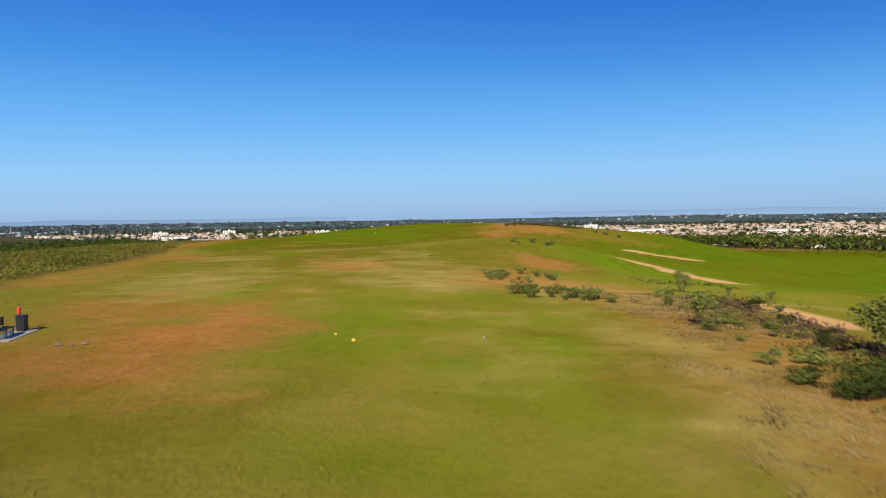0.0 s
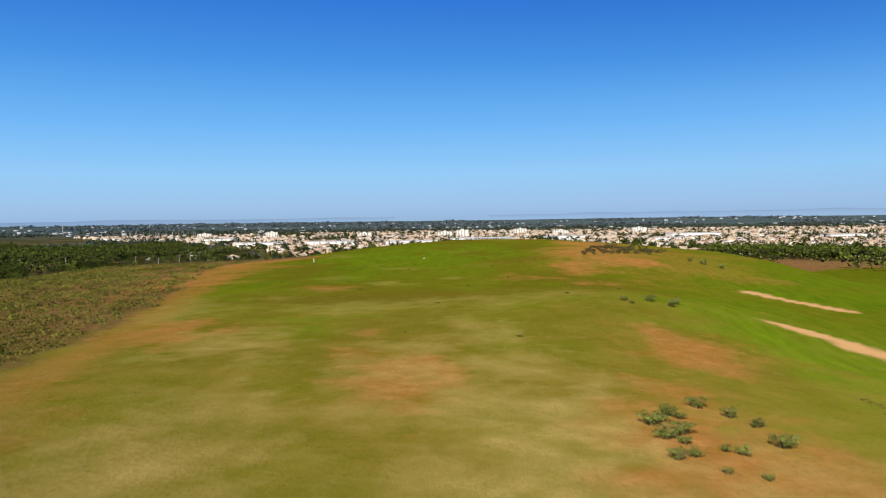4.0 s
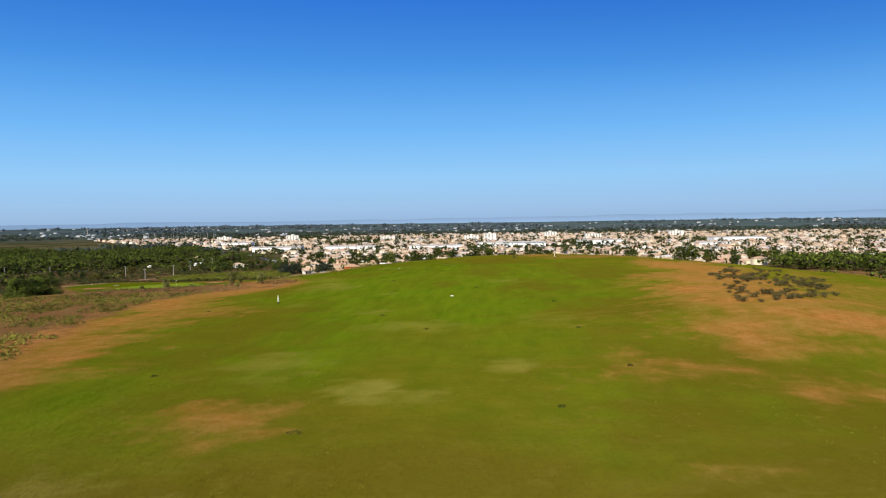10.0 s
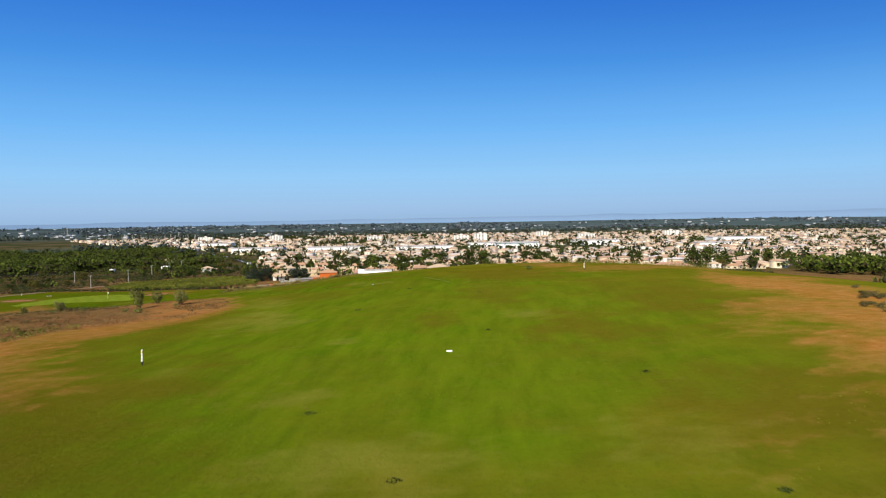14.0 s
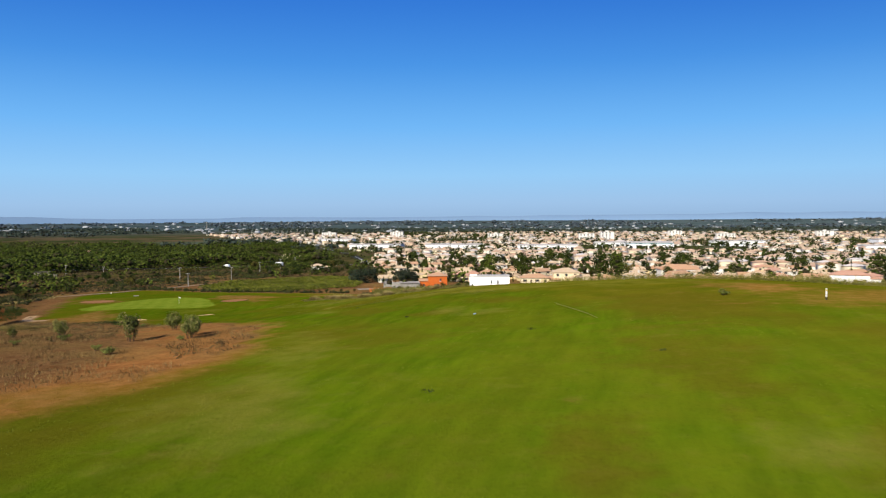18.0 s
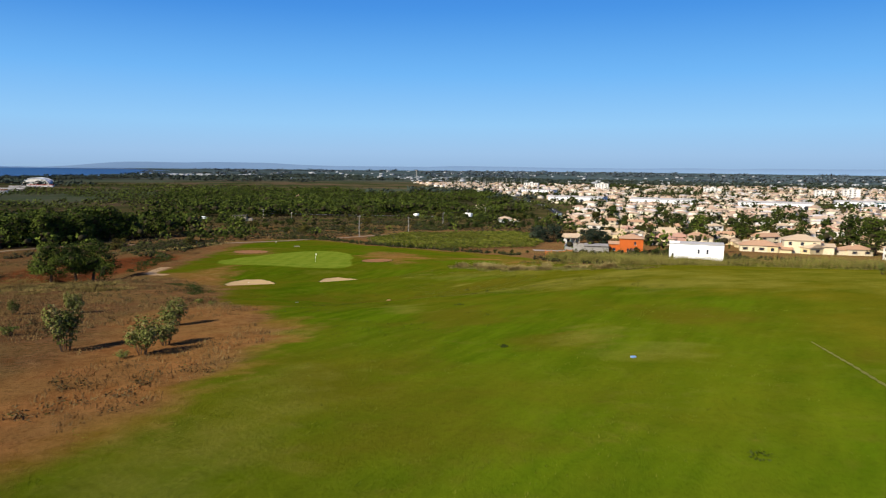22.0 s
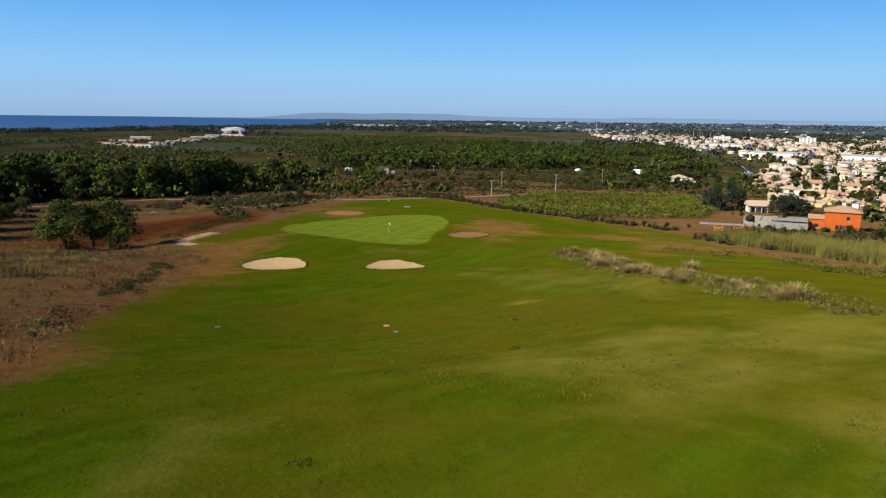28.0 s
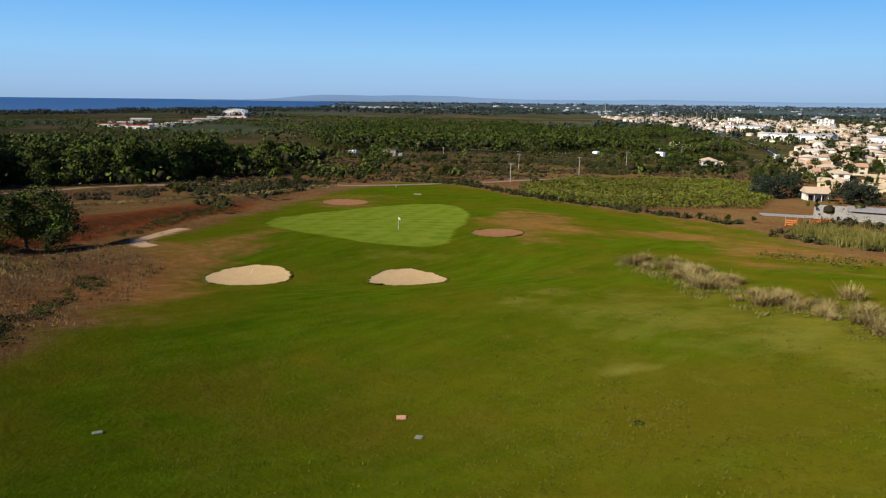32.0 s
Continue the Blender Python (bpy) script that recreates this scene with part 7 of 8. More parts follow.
def open_keep(x, y):
    clear = near_line(x, y, [(-640, 1460), (-262, 838), (-272, 795), (-330, 770), (-600, 700)], 24, 0.2, 0, 5) + near_line(x, y, [(-290, 365), (-296, 395), (-288, 425), (-272, 440), (-252, 462), (-240, 500), (-238, 530), (-232, 556), (-205, 600)], 8, 0.2, 0, 5)
    return (in_field(x, y, OPEN, 3, 3, 5) > 0.5) & ~wood_keep(x, y) & (clear < 0.2)


x, y = scatter(r, -480, -90, 370, 810, 3.2, lambda x, y: open_keep(x, y) & (value_noise(x, y, 18, 83) + 0.7 * value_noise(x, y, 6, 84) > -0.1))
thicket("mixed_scrub", x, y, 0.4 + 0.9 * r.random(len(x)), 0.8 + 1.1 * r.random(len(x)), 26, SCRUB_LEAF, 0.17, "mixed olive and tan scrub on the plain below the course", "scrub", True)
x, y = scatter(r, -480, -90, 370, 810, 9, lambda x, y: open_keep(x, y) & (value_noise(x, y, 40, 85) + 0.9 * value_noise(x, y, 14, 86) > 0.55))
far_trees("thicket_trees", x, y, 2.5 + 4.0 * r.random(len(x)), 80, GROVE_LEAF, 0.085, "small trees and thickets on the plain", squash=0.62)
x, y = scatter(r, -450, -310, 770, 830, 2.0, lambda x, y: near_line(x, y, [(-445, 822), (-400, 806), (-345, 800), (-318, 808)], 4, 0.3, 0.2, 87) > 0.5)
thicket("tall_hedge", x, y, 3.0 + 1.2 * r.random(len(x)), 1.2 + 0.5 * r.random(len(x)), 34, PINE_LEAF, 0.35, "tall dark clipped hedge along the road", "hedge", True)

# ---- the vineyard ----
VINE_LEAF = leafy("vine_leaves", (0.044, 0.058, 0.006), (0.108, 0.120, 0.014), (0.15, 0.115, 0.025), 0.08)
VINEYARD = [(-222, 508), (-232, 552), (-196, 606), (-176, 596), (-150, 540), (-136, 492), (-146, 476), (-172, 474), (-192, 480), (-206, 490)]
ang = radians(62)
ca, sa_ = math.cos(ang), math.sin(ang)
for i in range(-18, 22):
    off = i * 2.6
    s_ = np.arange(-75, 90, 0.10)
    px, py = -182 + s_ * ca - off * sa_, 538 + s_ * sa_ + off * ca
    keep = in_field(px, py, VINEYARD, 0.5, 0, 5) > 0.5
    if keep.sum() < 30:
        continue
    px, py = px[keep], py[keep]
    n = len(px)
    rr = np.random.default_rng(300 + i)
    p = np.stack([px + rr.normal(size=n) * 0.35, py + rr.normal(size=n) * 0.35, ground(px, py) + 0.45 + 0.9 * rr.random(n)], 1)
    nrm = rr.normal(size=(n, 3)) + np.array([0, 0, 0.6])
    nrm /= np.linalg.norm(nrm, axis=1)[:, None]
    a = np.cross(nrm, rr.normal(size=(n, 3)))
    a /= np.linalg.norm(a, axis=1)[:, None]
    c_ = np.cross(nrm, a)
    s = (0.28 * (0.7 + 0.6 * rr.random(n)))[:, None]
    v = np.stack([p - a * s, p - c_ * s * 0.8, p + a * s, p + c_ * s * 0.8], 1).reshape(-1, 3)
    row = thing("vine_row", "trellised row of vines with yellowing green leaves", "vine row", "rows of the vineyard")
    part("foliage", mesh_of("foliage", v, np.arange(n * 4).reshape(-1, 4), VINE_LEAF), None, row)
    for j in range(0, n, 120):
        bm = bmesh.new()
        q = (px[j], py[j], float(ground(px[j:j + 1], py[j:j + 1])[0]))
        tube(bm, (q[0], q[1], q[2] - 0.2), (q[0], q[1], q[2] + 1.5), 0.05, 0.04, 5)
        part("post", bm, WOOD, row)

# bare line worn in the turf
pts = [(-32.6, 306.4), (-31.4, 303.8), (-30.2, 301.0), (-29.0, 297.9), (-27.7, 294.5), (-26.2, 290.2)]
lx, ly = np.interp(np.linspace(0, 5, 61), range(6), [p[0] for p in pts]), np.interp(np.linspace(0, 5, 61), range(6), [p[1] for p in pts])
wd = 0.09 * (0.6 + 0.5 * np.sin(np.arange(61) * 1.7)) * np.sin(np.linspace(0.15, 3.0, 61)) + 0.03
va = np.stack([lx - wd, ly, ground(lx - wd, ly) + 0.03], 1)
vb = np.stack([lx + wd, ly + 0.1, ground(lx + wd, ly + 0.1) + 0.03], 1)
v = np.concatenate([va, vb])
f = np.array([[i, i + 61, i + 62, i + 1] for i in range(60)])
tagged(new("worn_line", mesh_of("worn_line", v, f, plainish("bare_pale_soil", (0.125, 0.126, 0.030), 0.25, 4.0, 0.95))), "thin pale line worn in the fairway turf", "trim", kind="structure")

# ---- buildings and things on the plain ----
ORANGE_WALL = plainish("burnt_orange_render", (0.45, 0.105, 0.0225), 0.10, 0.8, 0.9)
WHITE_WALL = plainish("bright_white_render", (0.817, 0.817, 0.798), 0.05, 0.8, 0.8)
GREY_ROOF = plainish("grey_sheet_roof", (0.4, 0.384, 0.352), 0.2, 0.5, 0.9)
ASPHALT = plainish("asphalt", (0.0324, 0.0324, 0.0342), 0.25, 0.7, 0.9)
RUBBER = plainish("black_rubber", (0.0118, 0.0118, 0.0118), 0.2, 5.0, 0.8)


def base_z(x, y, w, d):
    return min(gz(x + a * w / 2, y + b * d / 2) for a in (-1, 0, 1) for b in (-1, 0, 1))


def wall_box(root, name, x0, x1, y0, y1, z0, z1, mat, label=""):
    bm = bmesh.new()
    box(bm, x0, x1, y0, y1, z0, z1)
    return part(name, bm, mat, root, label)


def opening(root, x, y, z, w, h, along_y=False, mat=None, sill=True, name="window"):
    bm = bmesh.new()
    if along_y:
        box(bm, x - 0.05, x + 0.05, y - w / 2, y + w / 2, z, z + h)
    else:
        box(bm, x - w / 2, x + w / 2, y - 0.05, y + 0.05, z, z + h)
    win = part(name, bm, mat or GLASS, root)
    if sill:
        bm = bmesh.new()
        if along_y:
            box(bm, x - 0.12, x + 0.12, y - w / 2 - 0.1, y + w / 2 + 0.1, z - 0.12, z - 0.005)
        else:
            box(bm, x - w / 2 - 0.1, x + w / 2 + 0.1, y - 0.12, y + 0.12, z - 0.12, z - 0.005)
        part("sill", bm, TRIM, win)
    return win


def moved(bm, x, y, z=0.0):
    bmesh.ops.translate(bm, verts=bm.verts, vec=(x, y, z))
    return bm


h_ = thing("orange_house", "burnt orange two-storey house with a hipped tile roof", "house", m=pose(-106, 520, base_z(-106, 520, 10, 9), 0, 0, 17) @ Matrix.Diagonal((0.84, 0.84, 0.92, 1)))
wall_box(h_, "wall", -5.1, 5.1, -4.5, 4.5, -1, 6.1, ORANGE_WALL)
part("roof", roof_mesh(10.2, 9, 6.2, 1.5, 0.5, True), ROOFS[0], h_)
wall_box(h_, "wing_wall", -9.6, -5.1, -3.6, 3.6, -1, 3.6, ORANGE_WALL)
part("wing_roof", moved(roof_mesh(4.8, 7.4, 3.7, 0.9, 0.3, False), -7.4, 0), ROOFS[0], h_)
for x, z in ((1.6, 3.6), (-1.4, 0.9), (-0.2, 0.9)):
    opening(h_, x, -4.52, z, 0.9, 1.2)
opening(h_, 5.12, 0, 3.4, 1.0, 1.2, True)
opening(h_, -7.4, -3.62, 0.9, 1.2, 1.2)
opening(h_, 0.9, -4.52, 0.0, 1.0, 2.1, False, SHUTTER, False, "door")

white_z = base_z(-71, 468, 17, 9) - 0.2
h_ = thing("white_building", "long plain white flat-roofed building above the canes", "building", m=pose(-72, 468, white_z, 0, 0, 12) @ Matrix.Diagonal((0.66, 0.66, (-3.9 - white_z) / 6.95, 1)))
wall_box(h_, "wall", -11.2, 11.2, -5, 5, -1, 6.7, WHITE_WALL)
bm = bmesh.new()
box(bm, -11.4, 11.4, -5.2, 5.2, 6.7, 6.95, 0.04)
part("roof_slab", bm, GREY_ROOF, h_)
wall_box(h_, "parapet", -11.2, -7.0, -5, -4.6, 6.95, 7.5, WHITE_WALL)
wall_box(h_, "lean_to_wall", -5.2, 3.2, -8, -5, -1, 2.0, WALLS[0])
bm = bmesh.new()
vs = [bm.verts.new(p) for p in ((-5.5, -8.3, 1.9), (3.5, -8.3, 1.9), (3.5, -5, 3.0), (-5.5, -5, 3.0))]
bm.faces.new(vs)
bmesh.ops.solidify(bm, geom=bm.faces[:], thickness=0.15)
part("lean_to_roof", bm, ROOFS[0], h_, "red tiled lean-to roof")
for x, z in ((-9.7, 3.2), (1.0, 4.4), (4.6, 4.4)):
    opening(h_, x, -5.02, z, 0.8, 1.1)
opening(h_, 7.5, -5.02, 0.0, 1.0, 2.1, False, SHUTTER, False, "door")

h_ = thing("unfinished_building", "low bare concrete shell of an unfinished building", "building", m=pose(-119, 507, base_z(-119, 507, 15, 9), 0, 0, 19))
for nm, a in (("wall", (-8, 8, -4.2, -3.9, -1, 2.6)), ("wall", (-8, -7.7, -3.9, 4.2, -1, 3.0)), ("wall", (7.7, 8, -3.9, 4.2, -1, 3.0)), ("wall", (-7.7, 7.7, 3.9, 4.2, -1, 3.0)), ("wall", (-1, -0.8, -3.9, 3.9, -1, 2.4))):
    wall_box(h_, nm, *a, CONCRETE)
wall_box(h_, "floor_slab", -7.7, 7.7, -3.9, 3.9, -0.3, 0.2, CONCRETE)
wall_box(h_, "roof_slab", -1.0, 7.9, -4.3, 4.3, 3.0, 3.2, CONCRETE)
h_ = thing("villa", "small white villa with a brown tiled roof and a terrace", "house", m=pose(-142.8, 554, base_z(-142.8, 554, 9, 8), 0, 0, 35) @ Matrix.Diagonal((0.72, 0.72, 0.8, 1)))
wall_box(h_, "wall", -4.2, 4.2, -1.5, 4, -1, 3.4, WALLS[1])
part("roof", moved(roof_mesh(9.4, 9.0, 3.5, 2.0, 0.3, False), 0, 0), ROOFS[1], h_)
for x in (-4.0, -1.4, 1.4, 4.0):
    bm = bmesh.new()
    tube(bm, (x, -4.0, -1), (x, -4.0, 3.4), 0.14, 0.14, 10)
    part("column", bm, WALLS[1], h_)
wall_box(h_, "terrace", -4.4, 4.4, -4.4, -1.5, -1, 0.1, STONE)
opening(h_, -2.2, -1.52, 0.3, 1.6, 2.1)
opening(h_, 2.2, -1.52, 0.3, 1.6, 2.1)
for i, (x, y, tn, hh) in enumerate([(-122.4, 478.5, 20, 2.0), (-121.6, 481, 70, 1.8), (-118.7, 481.6, 40, 2.0), (-118.2, 484, 80, 1.8), (-118.6, 488.5, 30, 1.8)]):
    f_ = thing("fence_panel", "orange plastic barrier panel beside the track", "fence", "orange barriers", pose(x, y, gz(x, y), 0, 0, tn))
    for k_ in range(3):
        wall_box(f_, "rail", -1.1, 1.1, -0.03, 0.03, 0.25 + 0.45 * k_, 0.5 + 0.45 * k_, ORANGE)
    for x2 in (-1.1, 1.1):
        wall_box(f_, "post", x2 - 0.05, x2 + 0.05, -0.05, 0.05, -0.1, hh, ORANGE)


def big_house(x, y, w, d, h, turn, wall, roof, label):
    m_ = pose(x, y, base_z(x, y, w, d), 0, 0, turn)
    root = thing("villa", label, "house", m=m_)
    wall_box(root, "wall", -w / 2, w / 2, -d / 2, d / 2, -1.5, h, wall)
    part("roof", roof_mesh(w, d, h + 0.1, d * 0.2, 0.5, True), roof, root)
    wall_box(root, "wing_wall", w / 2, w / 2 + 5, -d / 2 + 1, d / 2 - 2, -1.5, h * 0.6, wall)
    part("wing_roof", moved(roof_mesh(5.4, d - 2.6, h * 0.6 + 0.1, 1.0, 0.3, False), w / 2 + 2.5, -0.5), roof, root)
    for fl in range(int(h // 2.7)):
        for k_ in range(max(2, int(w // 4))):
            opening(root, -w / 2 + (k_ + 0.5) * w / max(2, int(w // 4)), -d / 2 - 0.02, 0.9 + 2.7 * fl, 1.2, 1.3)
    return root


big_house(7, 634, 22, 13, 5.6, 12, WALLS[1], ROOFS[0], "large white villa with a wide brown tile roof below the crest")
big_house(92, 620, 18, 10, 4.4, -14, WHITE_WALL, ROOFS[2], "white house with a long low roof below the crest")
big_house(-52, 572, 13, 10, 5.6, 10, WALLS[0], ROOFS[1], "cream two-storey house with a pale tile roof")
big_house(-66, 566, 12, 9, 3.0, 10, WALLS[2], ROOFS[0], "low ochre house with a terracotta roof")
big_house(44, 610, 14, 9, 3.2, 5, WALLS[2], ROOFS[1], "long yellow house with a low tile roof")
big_house(-474, 856, 14, 9, 5.6, 30, WHITE_WALL, GREY_ROOF, "white cubic villa among the pines")
big_house(-700, 985, 12, 9, 5.4, 30, WALLS[3], ROOFS[2], "villa with red tile roofs among the pines")
big_house(-250, 706, 9, 8, 3.0, 30, WALLS[1], ROOFS[1], "small white cottage among dark trees")
big_house(-392, 940, 14, 9, 4, 30, WALLS[0], ROOFS[1], "cream villa among the pines")
big_house(300, 560, 14, 10, 3.2, -30, WALLS[1], ROOFS[1], "white bungalow behind the east trees")
big_house(362, 520, 15, 10, 3.2, -20, WALLS[0], ROOFS[0], "cream bungalow behind the east trees")
big_house(430, 500, 14, 10, 5.4, -24, WALLS[3], ROOFS[2], "pink house behind the east trees")
h_ = thing("stone_hut", "flat-roofed old stone hut at the edge of the field", "hut", m=pose(-404, 602, base_z(-404, 602, 9, 6), 0, 0, 38))
wall_box(h_, "wall", -4.5, 4.5, -3, 3, -1, 4.2, STONE)
wall_box(h_, "roof", -4.8, 4.8, -3.3, 3.3, 4.2, 4.5, plainish("dark_slab", (0.0944, 0.0767, 0.0649)))
wall_box(h_, "buttress", 4.5, 8.5, -2, 2, -1, 2.4, STONE)
opening(h_, -1.5, -3.02, 0.2, 1.2, 2.0, False, GLASS, False, "door")
opening(h_, 2, -3.02, 1.4, 0.9, 0.9)
h_ = thing("caravan", "white camping caravan parked on the dry field", "caravan", m=pose(-440, 601, gz(-440, 601), 0, 0, 40))
bm = bmesh.new()
box(bm, -2.6, 2.6, -1.1, 1.1, 0.5, 2.6, 0.25)
part("body", bm, WHITE_WALL, h_)
opening(h_, -1, -1.12, 1.4, 1.2, 0.6, False, None, False)
opening(h_, 1.2, -1.12, 1.4, 0.9, 0.6, False, None, False)
for s_ in (-1, 1):
    bm = bmesh.new()
    tube(bm, (0.2, s_ * 0.95, 0.32), (0.2, s_ * 1.12, 0.32), 0.34, 0.34, 14)
    part("wheel", bm, RUBBER, h_)
bm = bmesh.new()
tube(bm, (2.5, 0, 0.5), (3.8, 0, 0.45), 0.06, 0.05, 6)
part("drawbar", bm, BLACK_METAL, h_)


def warehouse(x, y, w, d, h, turn, label, band=None):
    root = thing("warehouse", label, "warehouse", "warehouses of the town", pose(x, y, base_z(x, y, w, d), 0, 0, turn))
    wall_box(root, "wall", -w / 2, w / 2, -d / 2, d / 2, -1, h, WHITE_WALL)
    part("roof", roof_mesh(w, d, h + 0.05, 1.6, 0.3, False), GREY_ROOF, root)
    if band:
        wall_box(root, "fascia", -w / 2 - 0.1, w / 2 + 0.1, -d / 2 - 0.1, d / 2 + 0.1, h - 1.3, h - 0.2, band)
    for k_ in range(int(w // 14)):
        wall_box(root, "loading_door", -w / 2 + 14 * k_ + 4, -w / 2 + 14 * k_ + 9, -d / 2 - 0.06, -d / 2 + 0.06, 0, 4.2, GLASS)


TEAL = plainish("teal_metal_sheet", (0.096, 0.2, 0.224), 0.2)
for x, y, w, d, h, band in ((-385, 1218, 110, 34, 8, None), (-262, 1204, 115, 36, 9, None), (-128, 1216, 120, 34, 8, None), (12, 1290, 95, 38, 10, TEAL), (150, 1400, 110, 36, 9, None),
                            (-40, 1345, 80, 30, 8, None), (420, 1500, 140, 40, 9, None), (300, 1230, 70, 30, 8, None), (-560, 1480, 90, 34, 9, None), (620, 1300, 90, 34, 9, None)):
    warehouse(x, y, w * 0.7, d, h * 0.85, 6, "long white warehouse with a low grey roof", band)


def flats(x, y, w, d, storeys, turn):
    root = thing("apartment_block", "white apartment block with rows of dark windows", "apartment building", "apartment blocks of the town", pose(x, y, base_z(x, y, w, d), 0, 0, turn))
    h = storeys * 2.9
    wall_box(root, "wall", -w / 2, w / 2, -d / 2, d / 2, -1, h, WALLS[1])
    wall_box(root, "roof", -w / 2 - 0.3, w / 2 + 0.3, -d / 2 - 0.3, d / 2 + 0.3, h, h + 0.4, GREY_ROOF)
    wall_box(root, "lift_house", -3, 3, -2, 2, h + 0.4, h + 2.6, WALLS[1])
    for fl in range(storeys):
        for k_ in range(int(w // 7)):
            opening(root, -w / 2 + 7 * k_ + 3.5, -d / 2 - 0.03, 0.8 + 2.9 * fl, 3.0, 1.5, False, None, False)


for x, y, w, s_ in ((-95, 1640, 30, 5), (-55, 1652, 26, 6), (-300, 1760, 34, 4), (-560, 1850, 30, 5), (180, 1760, 36, 4), (390, 1860, 34, 5), (-760, 1900, 36, 4), (90, 1900, 30, 5)):
    flats(x, y, w, 13, s_, 10)

# arched hall and sheds towards the coast
k = Nodes("silver_sheet_metal", 0.35, 0.6, 0.5)
SILVER = k.done(k.mix(k.ramp(k.noise(0.2, 3), 0.3, 0.7), (0.15, 0.19, 0.24), (0.24, 0.28, 0.32)))
hall = thing("arched_hall", "silver arched sports hall on the coastal plain", "hall", m=pose(-1660, 1165, base_z(-1660, 1165, 60, 40), 0, 0, 40) @ Matrix.Diagonal((0.85, 0.85, 0.8, 1)))
for nm, y0, y1, mat in (("roof_shell", -22, 22, SILVER), ("gable_wall", -21, -20.6, TRIM), ("gable_wall", 20.6, 21, TRIM)):
    bm = bmesh.new()
    n = 24
    rows = []
    for yy in (y0, y1):
        rows.append([bm.verts.new((34 * math.cos(math.pi * i / n), yy, (20 if nm == "roof_shell" else 19.4) * math.sin(math.pi * i / n) ** 0.8 - 0.5)) for i in range(n + 1)])
    for i in range(n):
        bm.faces.new([rows[0][i], rows[0][i + 1], rows[1][i + 1], rows[1][i]])
    if nm != "roof_shell":
        bm.faces.new(rows[0])
        bm.faces.new(rows[1][::-1])
    part(nm, bm, mat, hall)
for i in range(7):
    bm = bmesh.new()
    yy = -21 + i * 7
    for j in range(16):
        a0, a1 = math.pi * j / 16, math.pi * (j + 1) / 16
        tube(bm, (34.6 * math.cos(a0), yy, 20.4 * max(math.sin(a0), 0) ** 0.8), (34.6 * math.cos(a1), yy, 20.4 * max(math.sin(a1), 0) ** 0.8), 0.22, 0.22, 5, False)
    part("rib", bm, WHITE_WALL, hall)
r_ = random.Random(8)
for i, (x, y, w, h) in enumerate([(-1025, 690, 26, 8), (-1085, 745, 34, 7), (-1160, 800, 40, 6), (-1245, 860, 46, 8), (-1330, 930, 50, 7), (-1420, 1000, 44, 8), (-1120, 690, 40, 7), (-1230, 740, 50, 6),
                                  (-1350, 820, 44, 8), (-1500, 1080, 40, 7)]):
    root = thing("shed", "white shed with a red roof on the coastal plain" if i % 3 == 0 else "pale industrial shed on the coastal plain", "shed", "sheds near the coast", pose(x, y, base_z(x, y, w, 16), 0, 0, 40 + 10 * r_.random()) @ Matrix.Diagonal((0.75 + 0.5 * r_.random(), 0.6, 0.55, 1)))
    wall_box(root, "wall", -w / 2, w / 2, -8, 8, -1, h, CONCRETE if i % 3 else WALLS[1])
    part("roof", roof_mesh(w, 16, h, 2.0, 0.4, False), plainish("red_sheet", (0.288, 0.072, 0.048)) if i % 3 == 0 else GREY_ROOF, root)
    for k_ in range(3):
        opening(root, -w / 3 + k_ * w / 3, -8.03, 0.5, 4, 3, False, None, False)

tower = thing("water_tower", "pale concrete water tower on the far plain", "tower", m=pose(-1990, 3250, gz(-1990, 3250) - 1) @ Matrix.Diagonal((0.5, 0.5, 0.62, 1)))
bm = bmesh.new()
tube(bm, (0, 0, 0), (0, 0, 44), 4.2, 3.4, 14)
part("shaft", bm, CONCRETE, tower)
bm = bmesh.new()
tube(bm, (0, 0, 40), (0, 0, 50), 4.0, 8.0, 18)
tube(bm, (0, 0, 50), (0, 0, 53), 8.0, 7.0, 18)
part("tank", bm, CONCRETE, tower)

# ---- poles, wires, road ----
poles = [(-246, 577, 8.0), (-269, 652, 8.0), (-292, 727, 8.0), (-316, 802, 8.0), (-284, 582, 7.5), (-352, 598, 7.5), (-420, 640, 7.5), (-236, 520, 7.0)]
tops = []
for i, (x, y, h) in enumerate(poles):
    root = thing("utility_pole", "grey concrete utility pole with a crossarm", "utility pole", "utility poles", placed(x, y, 1, radians(35)))
    bm = bmesh.new()
    tube(bm, (0, 0, -0.5), (0, 0, h), 0.22, 0.13, 8)
    part("pole", bm, CONCRETE, root)
    bm = bmesh.new()
    box(bm, -0.9, 0.9, -0.06, 0.06, h - 0.6, h - 0.45, 0.01)
    part("crossarm", bm, CONCRETE, root)
    for s_ in (-0.8, 0, 0.8):
        bm = bmesh.new()
        tube(bm, (s_, 0, h - 0.45), (s_, 0, h - 0.2), 0.05, 0.04, 8)
        part("insulator", bm, TRIM, root)
    tops.append(Vector((x, y, gz(x, y) + h - 0.2)))
for i, (a, b) in enumerate(((0, 1), (1, 2), (2, 3), (4, 5), (5, 6), (7, 0))):
    bm = bmesh.new()
    q0 = tops[a]
    for j in range(1, 9):
        t_ = j / 8
        q1 = tops[a].lerp(tops[b], t_) - Vector((0, 0, 3.2 * t_ * (1 - t_)))
        tube(bm, q0, q1, 0.025, 0.025, 4, False)
        q0 = q1
    w_ = thing("power_cable", "thin dark power cable sagging between two poles", "cable", "cables between the poles")
    part("cable", bm, BLACK_METAL, w_)


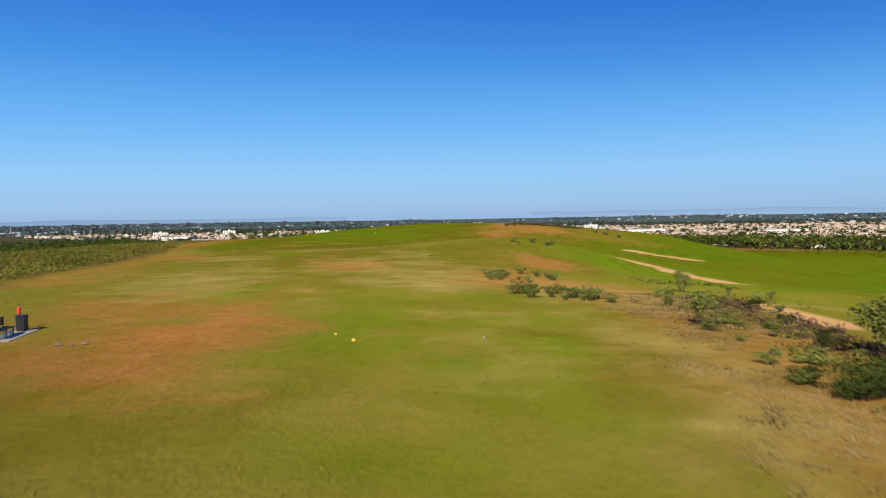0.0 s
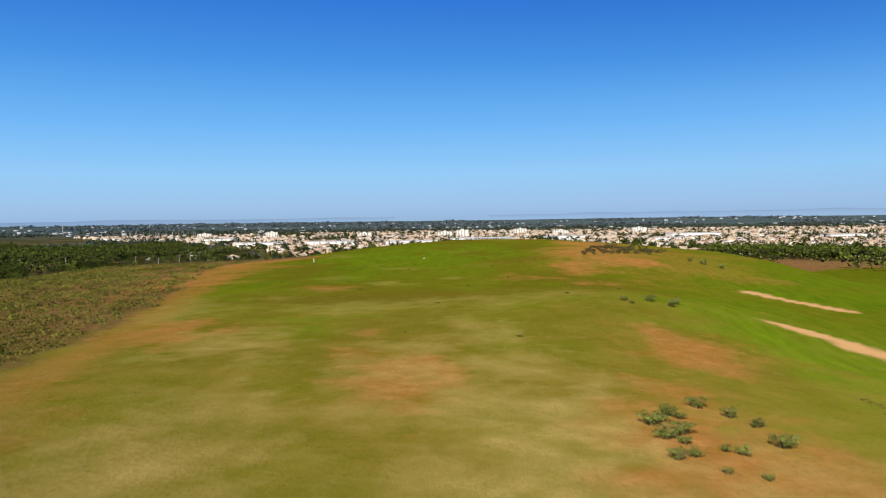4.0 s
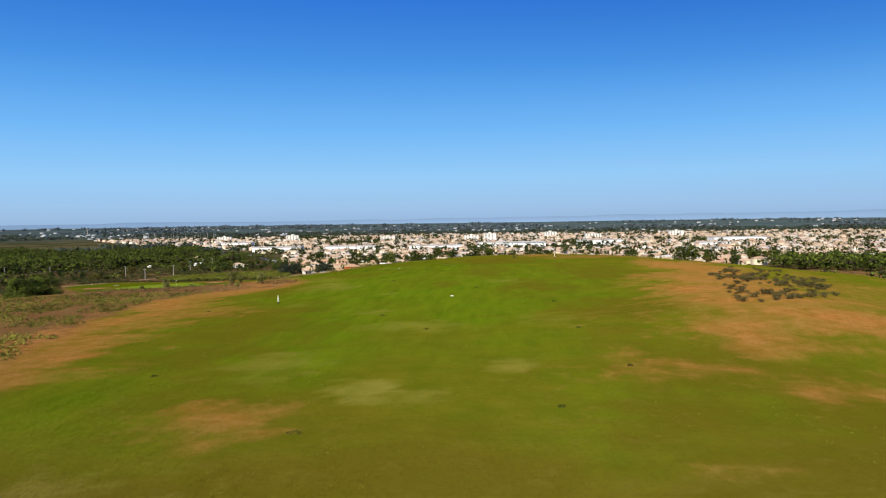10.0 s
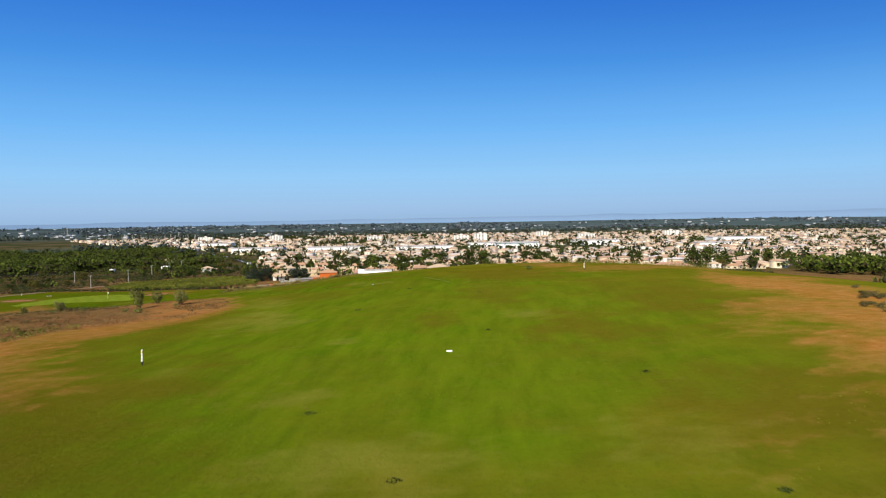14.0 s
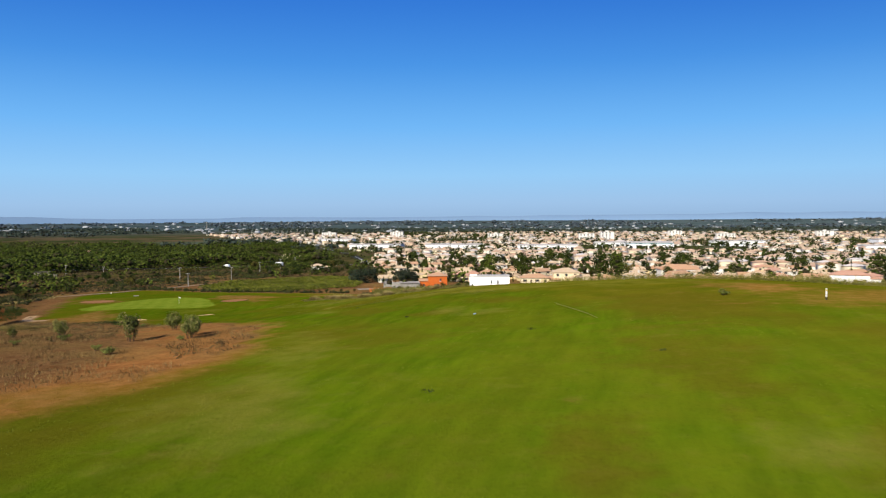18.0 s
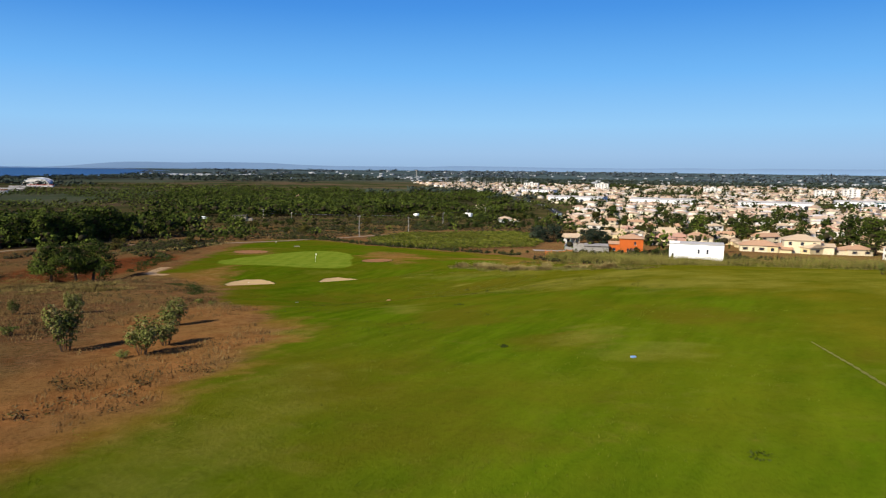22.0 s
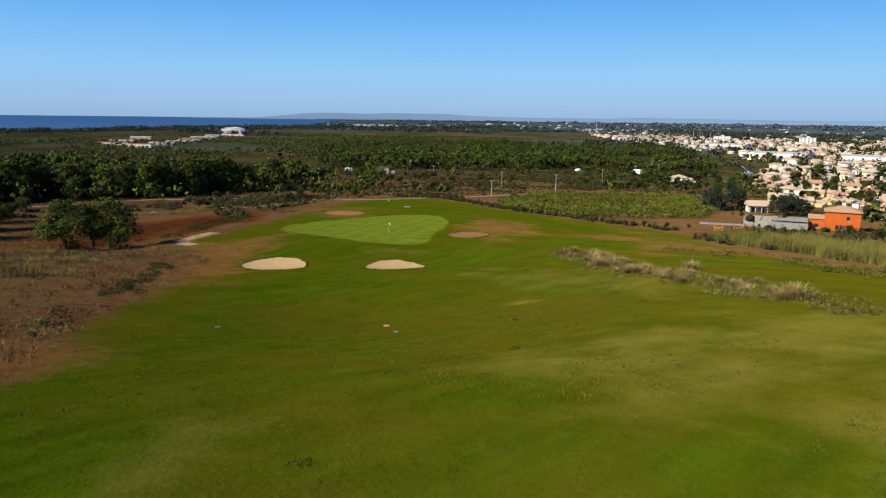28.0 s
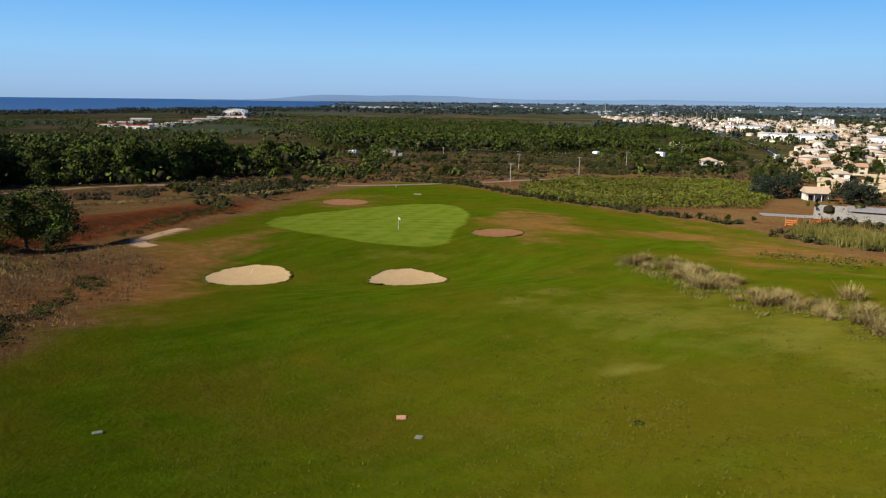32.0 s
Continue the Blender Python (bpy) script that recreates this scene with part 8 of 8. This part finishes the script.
def ribbon(name, pts, width, mat, lift, label, category):
    t_ = np.linspace(0, len(pts) - 1, 40 * len(pts))
    px, py = np.interp(t_, range(len(pts)), [p[0] for p in pts]), np.interp(t_, range(len(pts)), [p[1] for p in pts])
    ker = np.ones(31) / 31
    px[15:-15], py[15:-15] = np.convolve(px, ker, "valid"), np.convolve(py, ker, "valid")
    dx_, dy_ = np.gradient(px), np.gradient(py)
    ln = np.hypot(dx_, dy_)
    nx_, ny_ = -dy_ / ln, dx_ / ln
    zc = ground(px, py) + lift
    rows_ = [np.stack([px + nx_ * s * width / 2, py + ny_ * s * width / 2, np.maximum(zc, ground(px + nx_ * s * width / 2, py + ny_ * s * width / 2) + lift)], 1) for s in (-1, -0.33, 0.33, 1)]
    n = len(px)
    v = np.concatenate(rows_)
    f = np.array([[i + k_ * n, i + 1 + k_ * n, i + 1 + (k_ + 1) * n, i + (k_ + 1) * n] for k_ in range(3) for i in range(n - 1)])
    return tagged(new(name, mesh_of(name, v, f, mat)), label, category, kind="structure")


ROAD = [(-640, 1460), (-470, 1215), (-363, 1054), (-288, 905), (-262, 838), (-272, 795), (-330, 770), (-430, 742), (-600, 700)]
ribbon("road", ROAD, 9, ASPHALT, 0.25, "dark asphalt road bending round the edge of the town", "road")
ribbon("road_line", ROAD, 0.5, WHITE_PAINT, 0.32, "white line along the asphalt road", "trim")
ribbon("earth_track", [(-290, 365), (-296, 395), (-288, 425), (-272, 440), (-252, 462), (-240, 500), (-238, 530), (-232, 556), (-205, 600)], 4, plainish("pale_dust", (0.177, 0.1298, 0.0767), 0.25, 0.6), 0.06, "pale dirt track winding below the course", "track")
ribbon("grey_lane", [(-136, 497), (-128, 502), (-118, 514), (-112, 535)], 6, CONCRETE, 0.05, "grey lane leading to the unfinished building", "road")
ribbon("sand_path", [(-188.5, 375.5), (-186.5, 372.5), (-183.5, 368.5), (-180.5, 365), (-177, 363.2), (-172.5, 363.6)], 2.4, plainish("packed_pale_sand", (0.29, 0.195, 0.100), 0.14, 2.0, 0.95), 0.06, "curved path of packed pale sand beside the bunkers", "path")


def van(x, y, turn, L, h, label):
    root = thing("van", label, "van", "vehicles on the road", pose(x, y, gz(x, y) + 0.3, 0, 0, turn))
    bm = bmesh.new()
    box(bm, -L / 2, L / 2 - 1.9, -1.1, 1.1, 0.5, h, 0.08)
    part("box_body", bm, WHITE_WALL, root)
    bm = bmesh.new()
    box(bm, L / 2 - 1.8, L / 2, -1.05, 1.05, 0.5, h * 0.8, 0.15)
    part("cab", bm, WHITE_WALL, root)
    wall_box(root, "windscreen", L / 2 - 0.02, L / 2 + 0.03, -0.9, 0.9, h * 0.45, h * 0.72, GLASS)
    for wx_ in (-L / 3, L / 3):
        for s_ in (-1, 1):
            bm = bmesh.new()
            tube(bm, (wx_, s_ * 0.85, 0.42), (wx_, s_ * 1.12, 0.42), 0.45, 0.45, 12)
            part("wheel", bm, RUBBER, root)


van(-318, 774, 158, 9.5, 3.6, "white box lorry on the road")
van(-362, 762, 162, 5.5, 2.4, "white van on the road")
van(-266, 848, 70, 7.5, 3.2, "white lorry on the bend of the road")

# ---- far white places and hills ----
r = np.random.default_rng(44)


def far_blocks(name, x, y, lo, hi, label):
    n = len(x)
    z = ground(x, y) - 1
    w, d, h = lo + (hi - lo) * r.random(n) ** 2, 4 + 4 * r.random(n), 3 + 5 * r.random(n)
    a = r.random(n) * 3.1
    ca_, sa2 = np.cos(a), np.sin(a)
    v = np.stack([np.stack([x + w * s * ca_ - d * t * sa2, y + w * s * sa2 + d * t * ca_, z + q * h], 1) for q in (0, 1) for s, t in ((-1, -1), (1, -1), (1, 1), (-1, 1))], 1).reshape(-1, 3)
    f = (np.arange(n)[:, None, None] * 8 + np.array([[0, 1, 5, 4], [1, 2, 6, 5], [2, 3, 7, 6], [3, 0, 4, 7], [4, 5, 6, 7]])).reshape(-1, 4)
    return tagged(new(name, mesh_of(name, v, f, plainish("far_white_walls", (0.31, 0.32, 0.33), 0.1, 0.05, 0.9, island=True))), label, "buildings", kind="stuff")


x = np.r_[-3000 + 500 * r.random(60), -2600 + 2800 * r.random(90), 400 + 2200 * r.random(60)]
y = np.r_[2350 + 350 * r.random(60), 2300 + 800 * r.random(90), 2200 + 900 * r.random(60)]
x = np.r_[x, -2900 + 6500 * r.random(330)]
y = np.r_[y, 2600 + 2000 * r.random(330)]
far_away = np.hypot(x + 20, y - 200) < 4650
x, y = x[far_away], y[far_away]
far_blocks("far_buildings", x, y, 4, 13, "small white buildings scattered far over the plain")
bm = bmesh.new()
for i in range(42):
    x, y = -1010 + 260 * r.random(), 1720 + 220 * r.random()
    z = gz(x, y)
    tube(bm, (x, y, z), (x, y, z + 14 + 10 * r.random()), 0.35, 0.2, 4)
me = bpy.data.meshes.new("masts")
bm.to_mesh(me)
bm.free()
me.materials.append(GREY_ROOF)
tagged(new("masts", me), "cluster of thin pale masts at the edge of the town", "masts", kind="stuff")
# low blue hills along the horizon, the haze painted into their colour
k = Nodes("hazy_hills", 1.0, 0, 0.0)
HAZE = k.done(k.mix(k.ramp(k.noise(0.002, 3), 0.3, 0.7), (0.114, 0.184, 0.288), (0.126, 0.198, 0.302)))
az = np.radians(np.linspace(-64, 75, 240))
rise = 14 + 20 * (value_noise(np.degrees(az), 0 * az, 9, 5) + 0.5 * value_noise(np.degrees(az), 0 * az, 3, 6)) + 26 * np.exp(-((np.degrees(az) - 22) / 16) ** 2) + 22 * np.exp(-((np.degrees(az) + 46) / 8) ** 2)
# the even lift is added to form a band of haze above the land
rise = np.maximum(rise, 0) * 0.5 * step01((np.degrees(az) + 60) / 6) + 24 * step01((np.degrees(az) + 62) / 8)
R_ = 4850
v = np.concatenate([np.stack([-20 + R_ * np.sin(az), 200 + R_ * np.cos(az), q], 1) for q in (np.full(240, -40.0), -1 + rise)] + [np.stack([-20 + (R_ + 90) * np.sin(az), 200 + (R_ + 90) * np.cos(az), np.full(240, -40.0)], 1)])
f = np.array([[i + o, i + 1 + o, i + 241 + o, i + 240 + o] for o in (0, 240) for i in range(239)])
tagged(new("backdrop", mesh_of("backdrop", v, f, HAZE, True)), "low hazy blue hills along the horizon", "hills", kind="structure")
